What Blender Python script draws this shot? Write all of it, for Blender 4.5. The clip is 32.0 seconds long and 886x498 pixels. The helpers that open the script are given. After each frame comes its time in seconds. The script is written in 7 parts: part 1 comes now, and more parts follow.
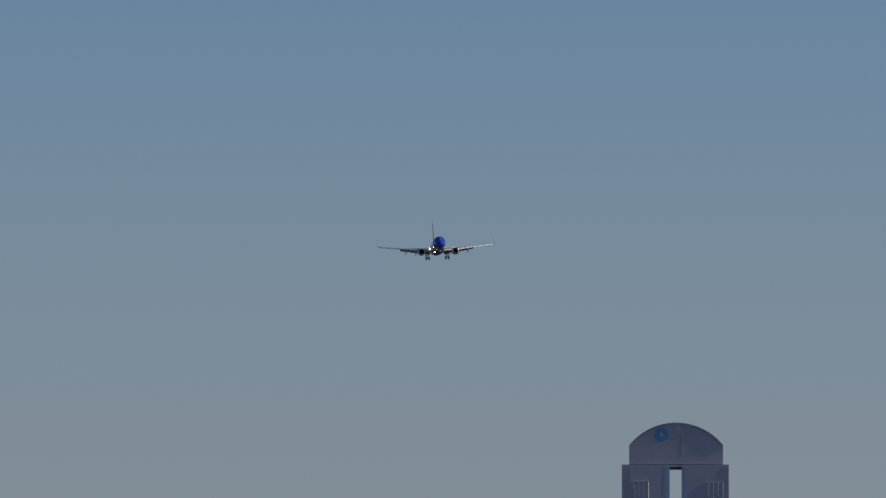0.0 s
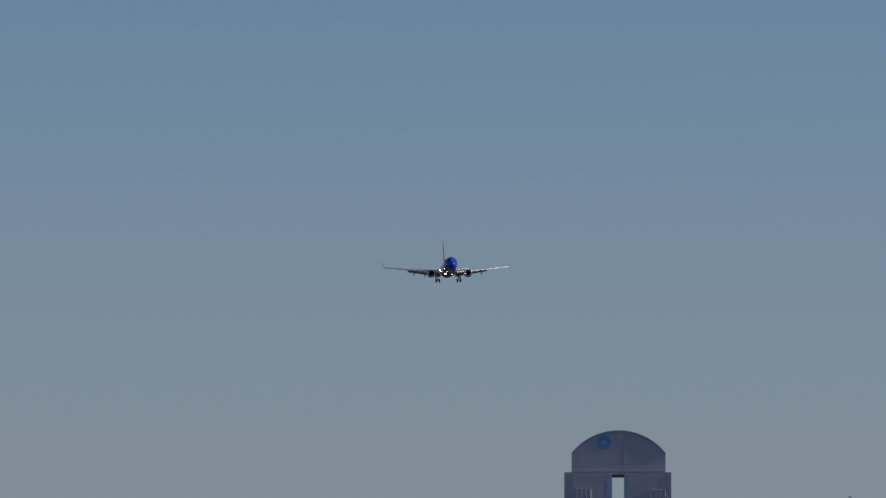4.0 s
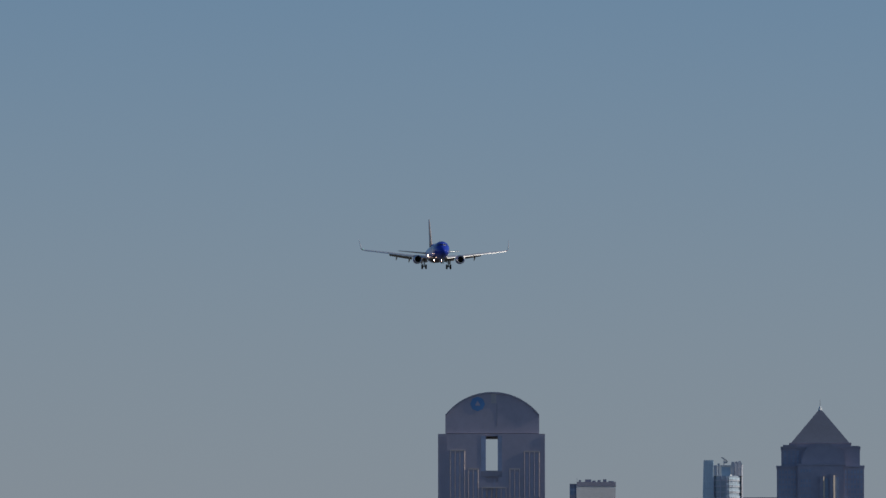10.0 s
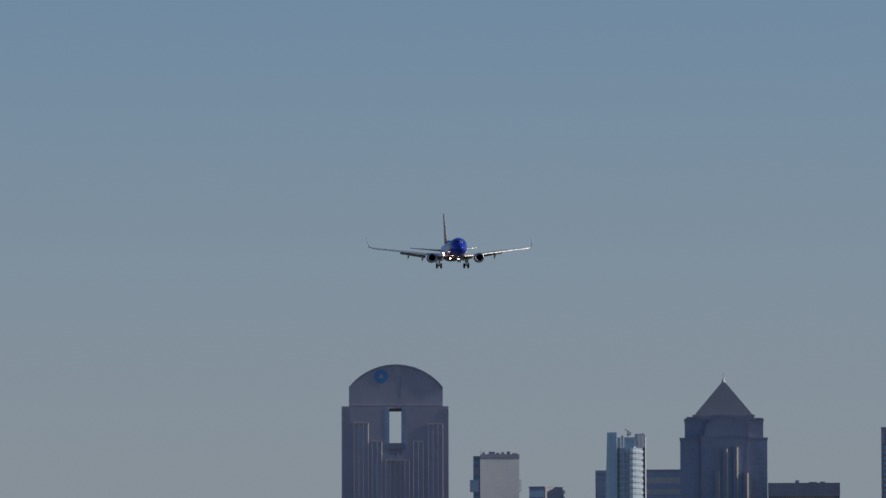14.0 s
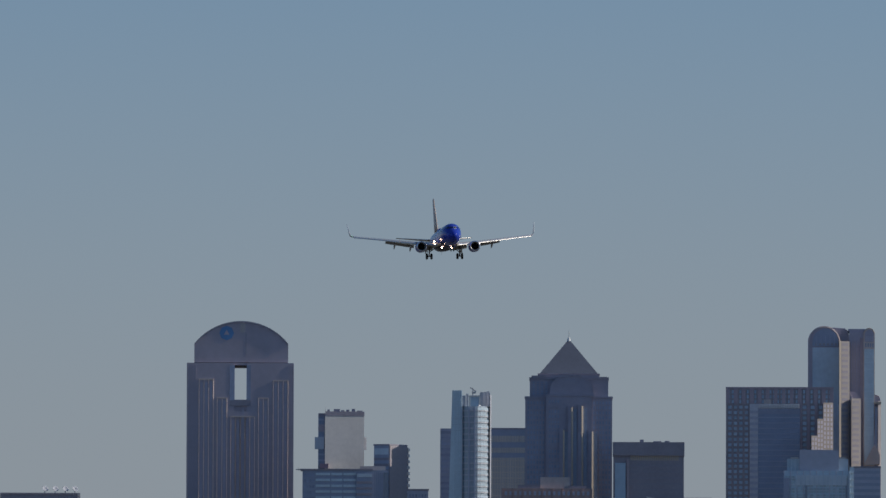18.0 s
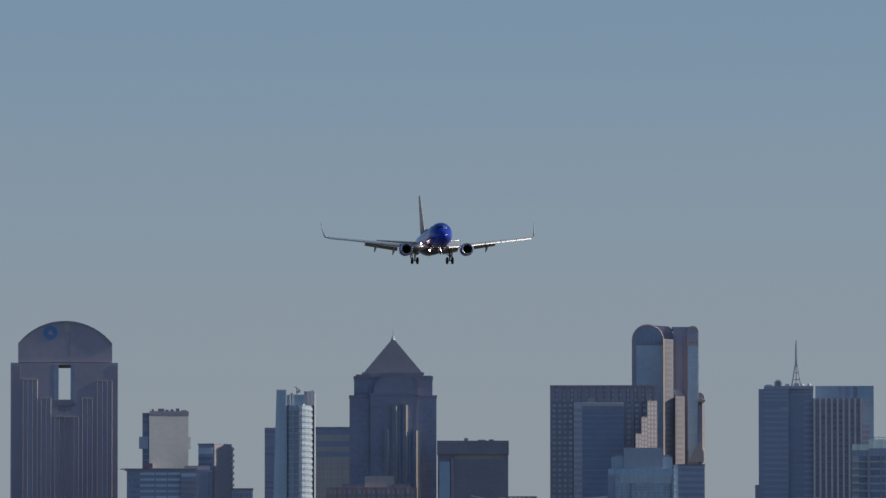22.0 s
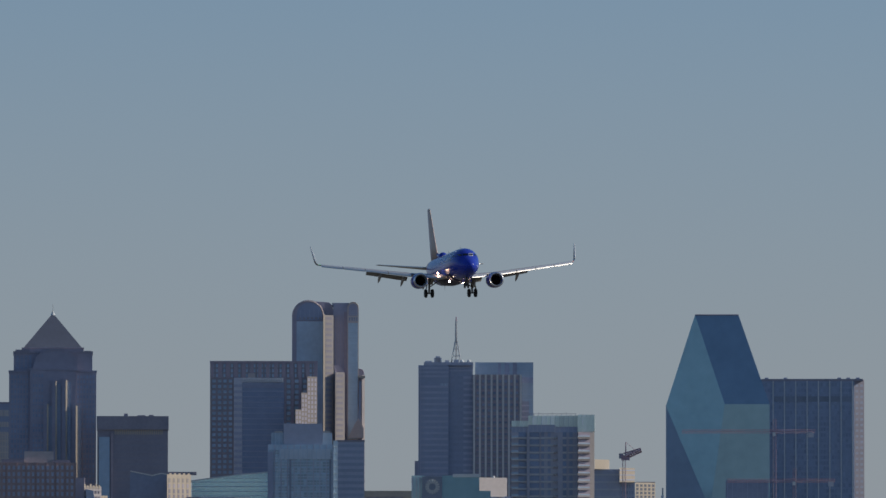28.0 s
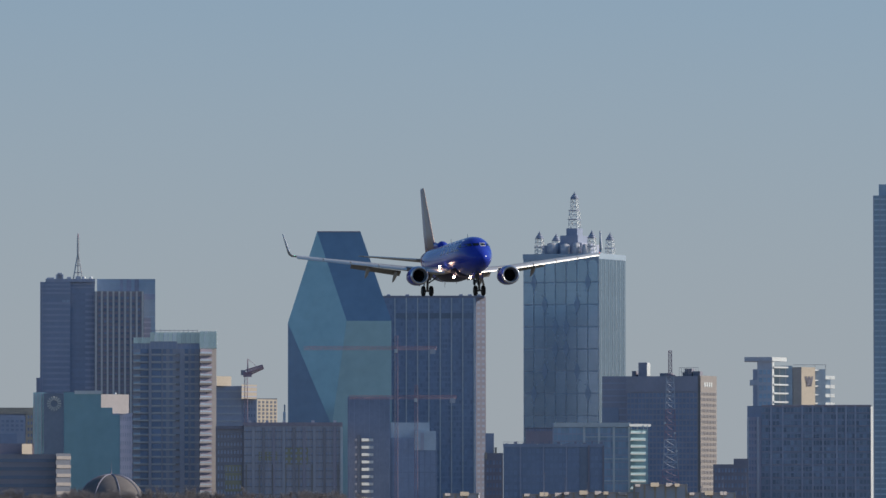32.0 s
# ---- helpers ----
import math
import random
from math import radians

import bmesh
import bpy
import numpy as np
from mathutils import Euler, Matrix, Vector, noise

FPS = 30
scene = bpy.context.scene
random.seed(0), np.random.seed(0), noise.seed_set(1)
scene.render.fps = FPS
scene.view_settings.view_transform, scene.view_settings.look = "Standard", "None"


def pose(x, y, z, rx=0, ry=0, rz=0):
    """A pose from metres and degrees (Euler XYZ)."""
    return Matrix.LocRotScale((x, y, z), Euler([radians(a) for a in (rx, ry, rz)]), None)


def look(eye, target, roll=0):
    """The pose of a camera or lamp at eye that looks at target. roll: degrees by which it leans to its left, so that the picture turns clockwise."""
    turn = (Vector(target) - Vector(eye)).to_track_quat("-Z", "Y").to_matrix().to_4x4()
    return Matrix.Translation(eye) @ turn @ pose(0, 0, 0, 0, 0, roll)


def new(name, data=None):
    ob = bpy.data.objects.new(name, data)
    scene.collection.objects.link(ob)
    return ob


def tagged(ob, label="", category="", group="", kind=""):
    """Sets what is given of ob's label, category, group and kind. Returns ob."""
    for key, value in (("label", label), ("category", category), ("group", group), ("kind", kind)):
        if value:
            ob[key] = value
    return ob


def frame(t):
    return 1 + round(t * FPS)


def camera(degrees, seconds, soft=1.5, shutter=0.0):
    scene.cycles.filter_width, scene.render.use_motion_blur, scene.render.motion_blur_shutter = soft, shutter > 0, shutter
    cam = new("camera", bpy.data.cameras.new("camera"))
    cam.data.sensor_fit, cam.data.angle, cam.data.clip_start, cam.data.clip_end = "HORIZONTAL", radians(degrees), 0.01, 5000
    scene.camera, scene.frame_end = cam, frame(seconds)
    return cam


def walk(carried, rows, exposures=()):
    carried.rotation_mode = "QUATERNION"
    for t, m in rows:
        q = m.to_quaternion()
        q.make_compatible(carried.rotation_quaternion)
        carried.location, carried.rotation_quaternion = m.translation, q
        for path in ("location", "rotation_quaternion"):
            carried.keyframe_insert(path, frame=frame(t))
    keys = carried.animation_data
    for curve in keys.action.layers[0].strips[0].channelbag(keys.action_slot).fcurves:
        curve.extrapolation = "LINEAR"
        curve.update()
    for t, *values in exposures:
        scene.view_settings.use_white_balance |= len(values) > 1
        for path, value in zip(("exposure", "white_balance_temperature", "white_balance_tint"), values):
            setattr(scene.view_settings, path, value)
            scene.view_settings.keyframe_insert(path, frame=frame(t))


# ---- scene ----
# One standing camera on a tripod at the airport fence, panned after the landing aeroplane.
cam = camera(7.0, 32.0, soft=1.5)


def aim(azimuth, elevation, roll):
    return pose(0, 0, 3, 90 + elevation, 0, -azimuth) @ pose(0, 0, 0, 0, 0, roll)


CAMERA_ROWS = [
(0,-5.5115,3.7052,0.002), (0.5,-5.4360,3.7148,-0.006), (1,-5.3614,3.7419,-0.007), (1.5,-5.2710,3.7625,-0.009),
(2,-5.2206,3.7418,-0.003), (2.5,-5.2016,3.7348,0.006), (3,-5.1800,3.7674,0.011), (3.5,-5.1362,3.7799,0.009),
(5.5,-4.7295,3.6739,-0.014), (6,-4.6447,3.6557,-0.005), (6.5,-4.5889,3.5721,0.001), (7,-4.5587,3.4752,-0.006),
(7.5,-4.5159,3.4445,-0.000), (8,-4.4335,3.4667,0.018), (8.5,-4.2973,3.5173,-0.024), (9,-4.1983,3.5417,-0.083),
(9.5,-4.1321,3.5043,-0.070), (10,-4.0568,3.4620,-0.041), (10.5,-3.9605,3.4340,-0.068), (11,-3.8550,3.4025,-0.020),
(11.5,-3.7472,3.3725,-0.020), (12,-3.6787,3.3652,-0.055), (12.5,-3.5766,3.3570,0.027), (13,-3.4591,3.3263,-0.016),
(13.5,-3.3879,3.2771,-0.076), (15.5,-2.7063,3.1633,-0.147), (16,-2.4481,3.1174,-0.072), (16.5,-2.3161,3.0936,-0.147),
(17,-2.2962,3.0511,-0.100), (17.5,-2.2312,2.9879,0.099), (18,-2.0745,2.9072,0.199), (18.5,-1.8712,2.8859,0.232),
(19,-1.7326,2.8789,0.182), (19.5,-1.6458,2.9039,0.087), (20,-1.5523,2.8934,-0.046), (20.5,-1.3925,2.8472,0.087),
(21,-1.1652,2.7800,0.097), (21.5,-0.9001,2.8260,0.016), (22,-0.6795,2.9009,-0.032), (22.5,-0.5260,2.9764,-0.102),
(23,-0.3654,2.9764,-0.162), (23.5,-0.1614,2.9374,-0.056), (24,0.0916,2.9210,0.098), (24.5,0.3320,2.9239,0.144),
(26.5,1.0858,2.8339,-0.042), (27,1.3302,2.8123,0.056), (27.5,1.6574,2.7721,0.075), (28,2.0089,2.7096,0.038),
(28.5,2.3224,2.6076,0.015), (29,2.5905,2.4838,-0.016), (29.5,2.8755,2.3397,0.057), (30,3.2666,2.2107,0.038),
(30.5,3.7225,2.1323,0.013), (31,4.1754,2.0949,-0.042), (31.5,4.6045,2.0599,-0.082), (32,5.0000,2.0508,-0.040),
]
walk(cam, [(t, aim(a, e, r)) for t, a, e, r in CAMERA_ROWS],
     exposures=[(0, -0.25, 6270, 10), (4, -0.25, 6270, 10), (10, -0.24, 6300, 10), (13, -0.21, 6320, 10), (17, -0.12, 6360, 10), (21, -0.05, 6400, 10),
                (25, -0.02, 6450, 10), (28, -0.06, 6500, 10), (30, 0.05, 6500, 10), (31, 0.18, 6500, 10), (32, 0.25, 6500, 10)])

# ---- light ----
SUN_AZIMUTH, SUN_ELEVATION = 88.5, 28.0
world = bpy.data.worlds.new("sky")
scene.world = world
world.use_nodes = True
wn, wl = world.node_tree.nodes, world.node_tree.links
sky = wn.new("ShaderNodeTexSky")
sky.sky_type = "NISHITA"
sky.sun_disc = False
sky.sun_elevation, sky.sun_rotation = radians(SUN_ELEVATION), radians(SUN_AZIMUTH)
sky.air_density, sky.dust_density, sky.ozone_density = 1.0, 0.6, 3.0
# clear winter air: the pale band of the horizon lies lower than the model puts it
gen, lift, unit = wn.new("ShaderNodeTexCoord"), wn.new("ShaderNodeVectorMath"), wn.new("ShaderNodeVectorMath")
lift.operation, unit.operation = "ADD", "NORMALIZE"
lift.inputs[1].default_value = (0, 0, 0.085)
wl.new(gen.outputs["Generated"], lift.inputs[0])
wl.new(lift.outputs["Vector"], unit.inputs[0])
wl.new(unit.outputs["Vector"], sky.inputs["Vector"])
dim = wn.new("ShaderNodeVectorMath")
dim.operation = "MULTIPLY"
dim.inputs[1].default_value = (0.0645, 0.082, 0.0895)
wl.new(sky.outputs["Color"], dim.inputs[0])
# grey winter haze, thinning evenly upwards from the horizon all round
split, square, drop, fade, haze = wn.new("ShaderNodeSeparateXYZ"), wn.new("ShaderNodeMath"), wn.new("ShaderNodeMath"), wn.new("ShaderNodeMath"), wn.new("ShaderNodeMix")
square.operation, drop.operation, fade.operation, haze.data_type = "MULTIPLY", "MULTIPLY", "EXPONENT", "RGBA"
drop.inputs[1].default_value = -124.0
fade.use_clamp = True
wl.new(gen.outputs["Generated"], split.inputs["Vector"])
wl.new(split.outputs["Z"], square.inputs[0])
wl.new(split.outputs["Z"], square.inputs[1])
wl.new(square.outputs[0], drop.inputs[0])
wl.new(drop.outputs[0], fade.inputs[0])
wl.new(fade.outputs[0], haze.inputs["Factor"])
wl.new(dim.outputs["Vector"], haze.inputs["A"])
haze.inputs["B"].default_value = (0.281, 0.314, 0.344, 1)
wl.new(haze.outputs["Result"], wn["Background"].inputs["Color"])
wn["Background"].inputs["Strength"].default_value = 1.0
sun = new("sun", bpy.data.lights.new("sun", "SUN"))
sun.data.energy, sun.data.angle, sun.data.color = 2.8, radians(0.5), (1.0, 0.92, 0.78)
sa, se = radians(SUN_AZIMUTH), radians(SUN_ELEVATION)
sun.matrix_world = look((math.sin(sa) * math.cos(se), math.cos(sa) * math.cos(se), math.sin(se)), (0, 0, 0))


# ---- materials ----
def material(name, colour, rough=0.7, metal=0.0, grain=0.0, size=3.0, vary=0.12, bump=0.0, random_piece=0.0, spec=0.5):
    """A surface with stains at two scales, a fine relief and, for repeated pieces, a shade of its own for each."""
    m = bpy.data.materials.new(name)
    m.use_nodes = True
    n, l = m.node_tree.nodes, m.node_tree.links
    b = n["Principled BSDF"]
    b.inputs["Roughness"].default_value = rough
    b.inputs["Metallic"].default_value = metal
    b.inputs["Specular IOR Level"].default_value = spec
    co = n.new("ShaderNodeTexCoord")
    big, fine = n.new("ShaderNodeTexNoise"), n.new("ShaderNodeTexNoise")
    big.inputs["Scale"].default_value = 1.0 / size
    big.inputs["Detail"].default_value = 4
    fine.inputs["Scale"].default_value = 9.0 / size
    fine.inputs["Detail"].default_value = 3
    for tex in (big, fine):
        l.new(co.outputs["Object"], tex.inputs["Vector"])
    mix = n.new("ShaderNodeMix")
    mix.data_type = "FLOAT"
    mix.inputs["Factor"].default_value = 0.4
    l.new(big.outputs["Fac"], mix.inputs["A"])
    l.new(fine.outputs["Fac"], mix.inputs["B"])
    shade = n.new("ShaderNodeMapRange")
    shade.inputs["From Min"].default_value, shade.inputs["From Max"].default_value = 0.3, 0.7
    shade.inputs["To Min"].default_value, shade.inputs["To Max"].default_value = 1 - vary, 1 + vary
    l.new(mix.outputs["Result"], shade.inputs["Value"])
    value = shade.outputs["Result"]
    if random_piece:
        info = n.new("ShaderNodeObjectInfo")
        rng = n.new("ShaderNodeMapRange")
        rng.inputs["To Min"].default_value, rng.inputs["To Max"].default_value = 1 - random_piece, 1 + random_piece
        geo, both, wrap = n.new("ShaderNodeNewGeometry"), n.new("ShaderNodeMath"), n.new("ShaderNodeMath")
        wrap.operation = "FRACT"
        l.new(info.outputs["Random"], both.inputs[0])
        l.new(geo.outputs["Random Per Island"], both.inputs[1])
        l.new(both.outputs[0], wrap.inputs[0])
        l.new(wrap.outputs[0], rng.inputs["Value"])
        mul = n.new("ShaderNodeMath")
        mul.operation = "MULTIPLY"
        l.new(value, mul.inputs[0])
        l.new(rng.outputs["Result"], mul.inputs[1])
        value = mul.outputs[0]
    tint = n.new("ShaderNodeMix")
    tint.data_type, tint.blend_type = "RGBA", "MULTIPLY"
    tint.inputs["Factor"].default_value = 1.0
    tint.inputs["A"].default_value = (*colour, 1)
    l.new(value, tint.inputs["B"])
    l.new(tint.outputs["Result"], b.inputs["Base Color"])
    if bump:
        bp = n.new("ShaderNodeBump")
        bp.inputs["Strength"].default_value = bump
        bp.inputs["Distance"].default_value = 0.05
        l.new(fine.outputs["Fac"], bp.inputs["Height"])
        l.new(bp.outputs["Normal"], b.inputs["Normal"])
    return m


def glowing(name, colour, strength):
    m = material(name, colour, 0.3)
    b = m.node_tree.nodes["Principled BSDF"]
    b.inputs["Emission Color"].default_value = (*colour, 1)
    b.inputs["Emission Strength"].default_value = strength
    return m


# city colours include distance haze: bluer tones, lifted darks, low contrast
GRANITE = material("purple_brown_granite", (0.45, 0.395, 0.455), 0.55, size=30, vary=0.12)
GRANITE_DEEP = material("deep_purple_granite", (0.443, 0.416, 0.508), 0.5, size=20, vary=0.12, random_piece=0.06)
GRANITE_PALE = material("pale_granite_rib", (0.62, 0.52, 0.48), 0.6, size=12)
DARK_GLASS = material("dark_tinted_glass", (0.319, 0.356, 0.481), 0.22, size=25, vary=0.2, random_piece=0.15)
BLUE_GLASS = material("blue_grey_glass", (0.4, 0.518, 0.626), 0.2, size=25, vary=0.15, random_piece=0.12)
GREY_GLASS = material("grey_reflecting_glass", (0.533, 0.61, 0.696), 0.25, size=25, vary=0.12, random_piece=0.06)
DEEP_NAVY = material("deep_navy_glass", (0.29, 0.35, 0.485), 0.25, size=25, vary=0.15, random_piece=0.1)
SLATE_DEEP = material("deep_slate_stone", (0.335, 0.37, 0.48), 0.5, size=25, vary=0.12, random_piece=0.05)
SKY_GLASS = material("sky_reflecting_glass", (0.389, 0.497, 0.616), 0.25, size=25, vary=0.12, random_piece=0.1)
PALE_GLASS = material("pale_blue_glass", (0.57, 0.67, 0.75), 0.2, size=20, vary=0.12, random_piece=0.1)
# prism tower: one glass, its light and dark reflections put into two colours
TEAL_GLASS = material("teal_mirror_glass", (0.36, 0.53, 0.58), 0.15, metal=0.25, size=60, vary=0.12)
GLASS_DARK_SKY = material("mirror_glass_dark_sky", (0.22, 0.335, 0.475), 0.15, size=60, vary=0.12)
GREEN_GLASS = material("green_pale_glass", (0.5, 0.66, 0.68), 0.25, size=20, vary=0.15, random_piece=0.1)
TEAL_DEEP = material("deep_teal_glass", (0.254, 0.432, 0.491), 0.15, size=60, vary=0.12)
SLATE = material("slate_blue_panel", (0.45, 0.465, 0.565), 0.5, size=25, vary=0.12)
BROWN = material("dark_brown_brick", (0.319, 0.292, 0.34), 0.8, size=15, vary=0.15)
RED_BROWN = material("red_brown_granite", (0.432, 0.356, 0.4), 0.65, size=25, vary=0.12)
BEIGE = material("beige_concrete", (0.52, 0.46, 0.45), 0.85, size=20, vary=0.12)
TAN = material("tan_concrete", (0.4, 0.35, 0.335), 0.85, size=20, vary=0.12)
CREAM = material("cream_stone", (0.54, 0.45, 0.36), 0.8, size=15, vary=0.1)
CONCRETE = material("grey_concrete", (0.572, 0.573, 0.624), 0.85, size=18, vary=0.12)
WHITE = material("white_painted_metal", (0.7, 0.7, 0.69), 0.5, size=12, vary=0.08)
ROOF = material("dark_roof_metal", (0.301, 0.283, 0.343), 0.6, size=20, vary=0.15)
PYRAMID = material("blue_black_roof_metal", (0.138, 0.15, 0.197), 0.6, size=20, vary=0.12)
STEEL = material("galvanised_steel", (0.432, 0.432, 0.443), 0.45, metal=0.4, size=8)
RED_STEEL = material("red_painted_steel", (0.41, 0.27, 0.324), 0.6, size=8)
YELLOW = material("yellow_panel", (0.454, 0.4, 0.281), 0.8, size=8)
LOGO_BLUE = material("blue_sign", (0.12, 0.27, 0.52), 0.4, size=8)
INK_GLASS = material("ink_dark_glass", (0.221, 0.259, 0.34), 0.2, size=25, vary=0.15, random_piece=0.15)
PANE = material("mottled_window_glass", (0.4, 0.518, 0.594), 0.18, size=12, vary=0.25, random_piece=0.2)
PALE_STONE = material("pale_limestone", (0.74, 0.69, 0.65), 0.8, size=20, vary=0.1)
HALL_GLASS = material("pale_green_mirror_glass", (0.6, 0.8, 0.8), 0.2, metal=0.75, size=30, vary=0.1, random_piece=0.06)
DOME_METAL = material("weathered_dome_sheet", (0.18, 0.155, 0.15), 0.85, size=4, vary=0.2)
BRICK = material("red_brick", (0.443, 0.313, 0.292), 0.85, size=6, vary=0.2, random_piece=0.1)
CLAY = material("tan_precast_panel", (0.32, 0.28, 0.265), 0.85, size=20, vary=0.12)
LATTICE_GLASS = material("blue_grey_mirror_pane", (0.405, 0.495, 0.565), 0.25, metal=0.6, size=25, vary=0.1, random_piece=0.07)
LATTICE_FRAME = material("blue_grey_window_frame", (0.4, 0.475, 0.562), 0.4, size=25, vary=0.12)
LATTICE_KNOT = material("deep_blue_knot_glass", (0.324, 0.41, 0.518), 0.25, size=10)
GRID_STONE = material("violet_grey_precast", (0.4, 0.385, 0.46), 0.7, size=20, vary=0.12)
GRID_GLASS = material("dark_navy_window", (0.275, 0.335, 0.475), 0.25, size=10, vary=0.12, random_piece=0.06)
SLOT_GLASS = material("brown_slot_glass", (0.216, 0.189, 0.194), 0.3, size=8)
RESIDENCE_PANE = material("residence_window_glass", (0.27, 0.335, 0.432), 0.25, size=8, vary=0.2, random_piece=0.3)
NAVY_PANE = material("navy_window_glass", (0.285, 0.345, 0.48), 0.22, size=15, vary=0.15, random_piece=0.12)
CROWN_GLASS = material("pale_green_crown_glass", (0.9, 0.96, 0.87), 0.35, metal=0.85, size=6, vary=0.2, random_piece=0.15)
CROWN_DEEP = material("grey_green_crown_glass", (0.72, 0.79, 0.74), 0.35, metal=0.7, size=6, vary=0.2, random_piece=0.15)
DRUM_GLASS = material("grey_curved_glass", (0.454, 0.518, 0.583), 0.25, size=12, vary=0.12)
OCHRE = material("ochre_window_strip", (0.605, 0.54, 0.486), 0.5, size=10, vary=0.12, random_piece=0.08)
WARM_BROWN = material("warm_brown_precast", (0.378, 0.34, 0.367), 0.8, size=20, vary=0.12)
DUSK_GRANITE = material("dusky_brown_granite", (0.329, 0.319, 0.4), 0.6, size=25, vary=0.12)
GREY_PANEL = material("warm_grey_panel", (0.518, 0.486, 0.529), 0.7, size=20, vary=0.12)
FLANK_GLASS = material("grey_flank_mirror_pane", (0.36, 0.43, 0.49), 0.2, metal=0.9, size=25, vary=0.1)
TURF = material("dark_airfield_turf", (0.13, 0.12, 0.095), 0.95, size=40, vary=0.3, bump=0.3)
GROUND = material("dry_winter_grass", (0.17, 0.155, 0.13), 0.95, size=60, vary=0.25, bump=0.3)
BARK = material("bare_winter_bark", (0.3, 0.26, 0.25), 0.9, size=2, vary=0.2)


# ---- building helpers ----
def link_mesh(name, verts, faces, mat, smooth=False):
    me = bpy.data.meshes.new(name)
    me.from_pydata(verts, [], faces)
    if mat:
        me.materials.append(mat)
    if smooth:
        for p in me.polygons:
            p.use_smooth = True
    me.update()
    return me


def thing(name, label, category, loc=(0, 0, 0), turn=0.0, group="", kind=""):
    ob = new(name)
    ob.empty_display_size = 1
    if loc[1] > 2500:
        turn -= math.degrees(math.atan2(loc[0], loc[1]))  # the streets run towards the airport
    ob.matrix_basis = pose(*loc, 0, 0, turn)
    return tagged(ob, label, category, group, kind)


def add(name, me, parent, loc=(0, 0, 0), label="", rz=0.0):
    ob = new(name, me)
    ob.parent = parent
    ob.location = loc
    ob.rotation_euler = (0, 0, rz)
    return tagged(ob, label) if label else ob


def part(name, bm, mat, parent, label="", smooth=False):
    bmesh.ops.recalc_face_normals(bm, faces=bm.faces)
    me = bpy.data.meshes.new(name)
    bm.to_mesh(me)
    bm.free()
    me.materials.append(mat)
    if smooth:
        for p in me.polygons:
            p.use_smooth = len(p.vertices) < 5
    return add(name, me, parent, label=label)


BOX_FACES = [(0, 3, 2, 1), (4, 5, 6, 7), (0, 1, 5, 4), (1, 2, 6, 5), (2, 3, 7, 6), (3, 0, 4, 7)]


def box_mesh(name, x0, x1, y0, y1, z0, z1, mat):
    v = [(x0, y0, z0), (x1, y0, z0), (x1, y1, z0), (x0, y1, z0), (x0, y0, z1), (x1, y0, z1), (x1, y1, z1), (x0, y1, z1)]
    return link_mesh(name, v, BOX_FACES, mat)


def box(name, x0, x1, y0, y1, z0, z1, mat, parent, label=""):
    return add(name, box_mesh(name, x0, x1, y0, y1, z0, z1, mat), parent, label=label)


def boxes(name, items, mat, parent, label="", kind="stuff"):
    """Many small boxes (x0, x1, y0, y1, z0, z1) joined into one part."""
    v, f = [], []
    for x0, x1, y0, y1, z0, z1 in items:
        o = len(v)
        v += [(x0, y0, z0), (x1, y0, z0), (x1, y1, z0), (x0, y1, z0), (x0, y0, z1), (x1, y0, z1), (x1, y1, z1), (x0, y1, z1)]
        f += [tuple(o + i for i in q) for q in BOX_FACES]
    return tagged(add(name, link_mesh(name, v, f, mat), parent, label=label), kind=kind)


def prism(name, outline, y0, y1, mat, parent, label="", smooth=False):
    """An outline of (x, z) points, anticlockwise seen from the front, drawn back from y0 to y1."""
    n = len(outline)
    v = [(x, y0, z) for x, z in outline] + [(x, y1, z) for x, z in outline]
    f = [tuple(range(n)), tuple(range(2 * n - 1, n - 1, -1))] + [(i, i + n, (i + 1) % n + n, (i + 1) % n) for i in range(n)]
    return add(name, link_mesh(name, v, f, mat, smooth), parent, label=label)


def bands(name, parent, mat, x0, x1, z0, z1, n, h, proud=0.35, side=False, y=0.0, label="", coarse=False):
    """n floor strips across a front (or, with side, along a flank at x0 = its plane, from y0 = 0 to x1)."""
    if (z1 - z0) / n > 5.5 and not coarse:
        n = int((z1 - z0) / 3.8)
    step = (z1 - z0) / n
    if side:
        me = box_mesh(name, -0.1, proud, y, x1, -h / 2, h / 2, mat)
        return [add(name, me, parent, (x0, 0, z0 + step * (i + 0.5)), label) for i in range(n)]
    me = box_mesh(name, x0, x1, -proud, 0.1, -h / 2, h / 2, mat)
    return [add(name, me, parent, (0, y, z0 + step * (i + 0.5)), label) for i in range(n)]


def fins(name, parent, mat, x0, x1, z0, z1, n, w, proud=0.5, side=False, y=0.0, label=""):
    """n upright ribs evenly from x0 to x1 on a front at depth y (or, with side, on a flank at x = y, from depth x0 to x1)."""
    at = [x0 + (x1 - x0) * i / max(1, n - 1) for i in range(n)]
    if side:
        me = box_mesh(name, -0.1, proud, -w / 2, w / 2, z0, z1, mat)
        return [add(name, me, parent, (y, a, 0), label) for a in at]
    me = box_mesh(name, -w / 2, w / 2, -proud, 0.1, z0, z1, mat)
    return [add(name, me, parent, (a, y, 0), label) for a in at]


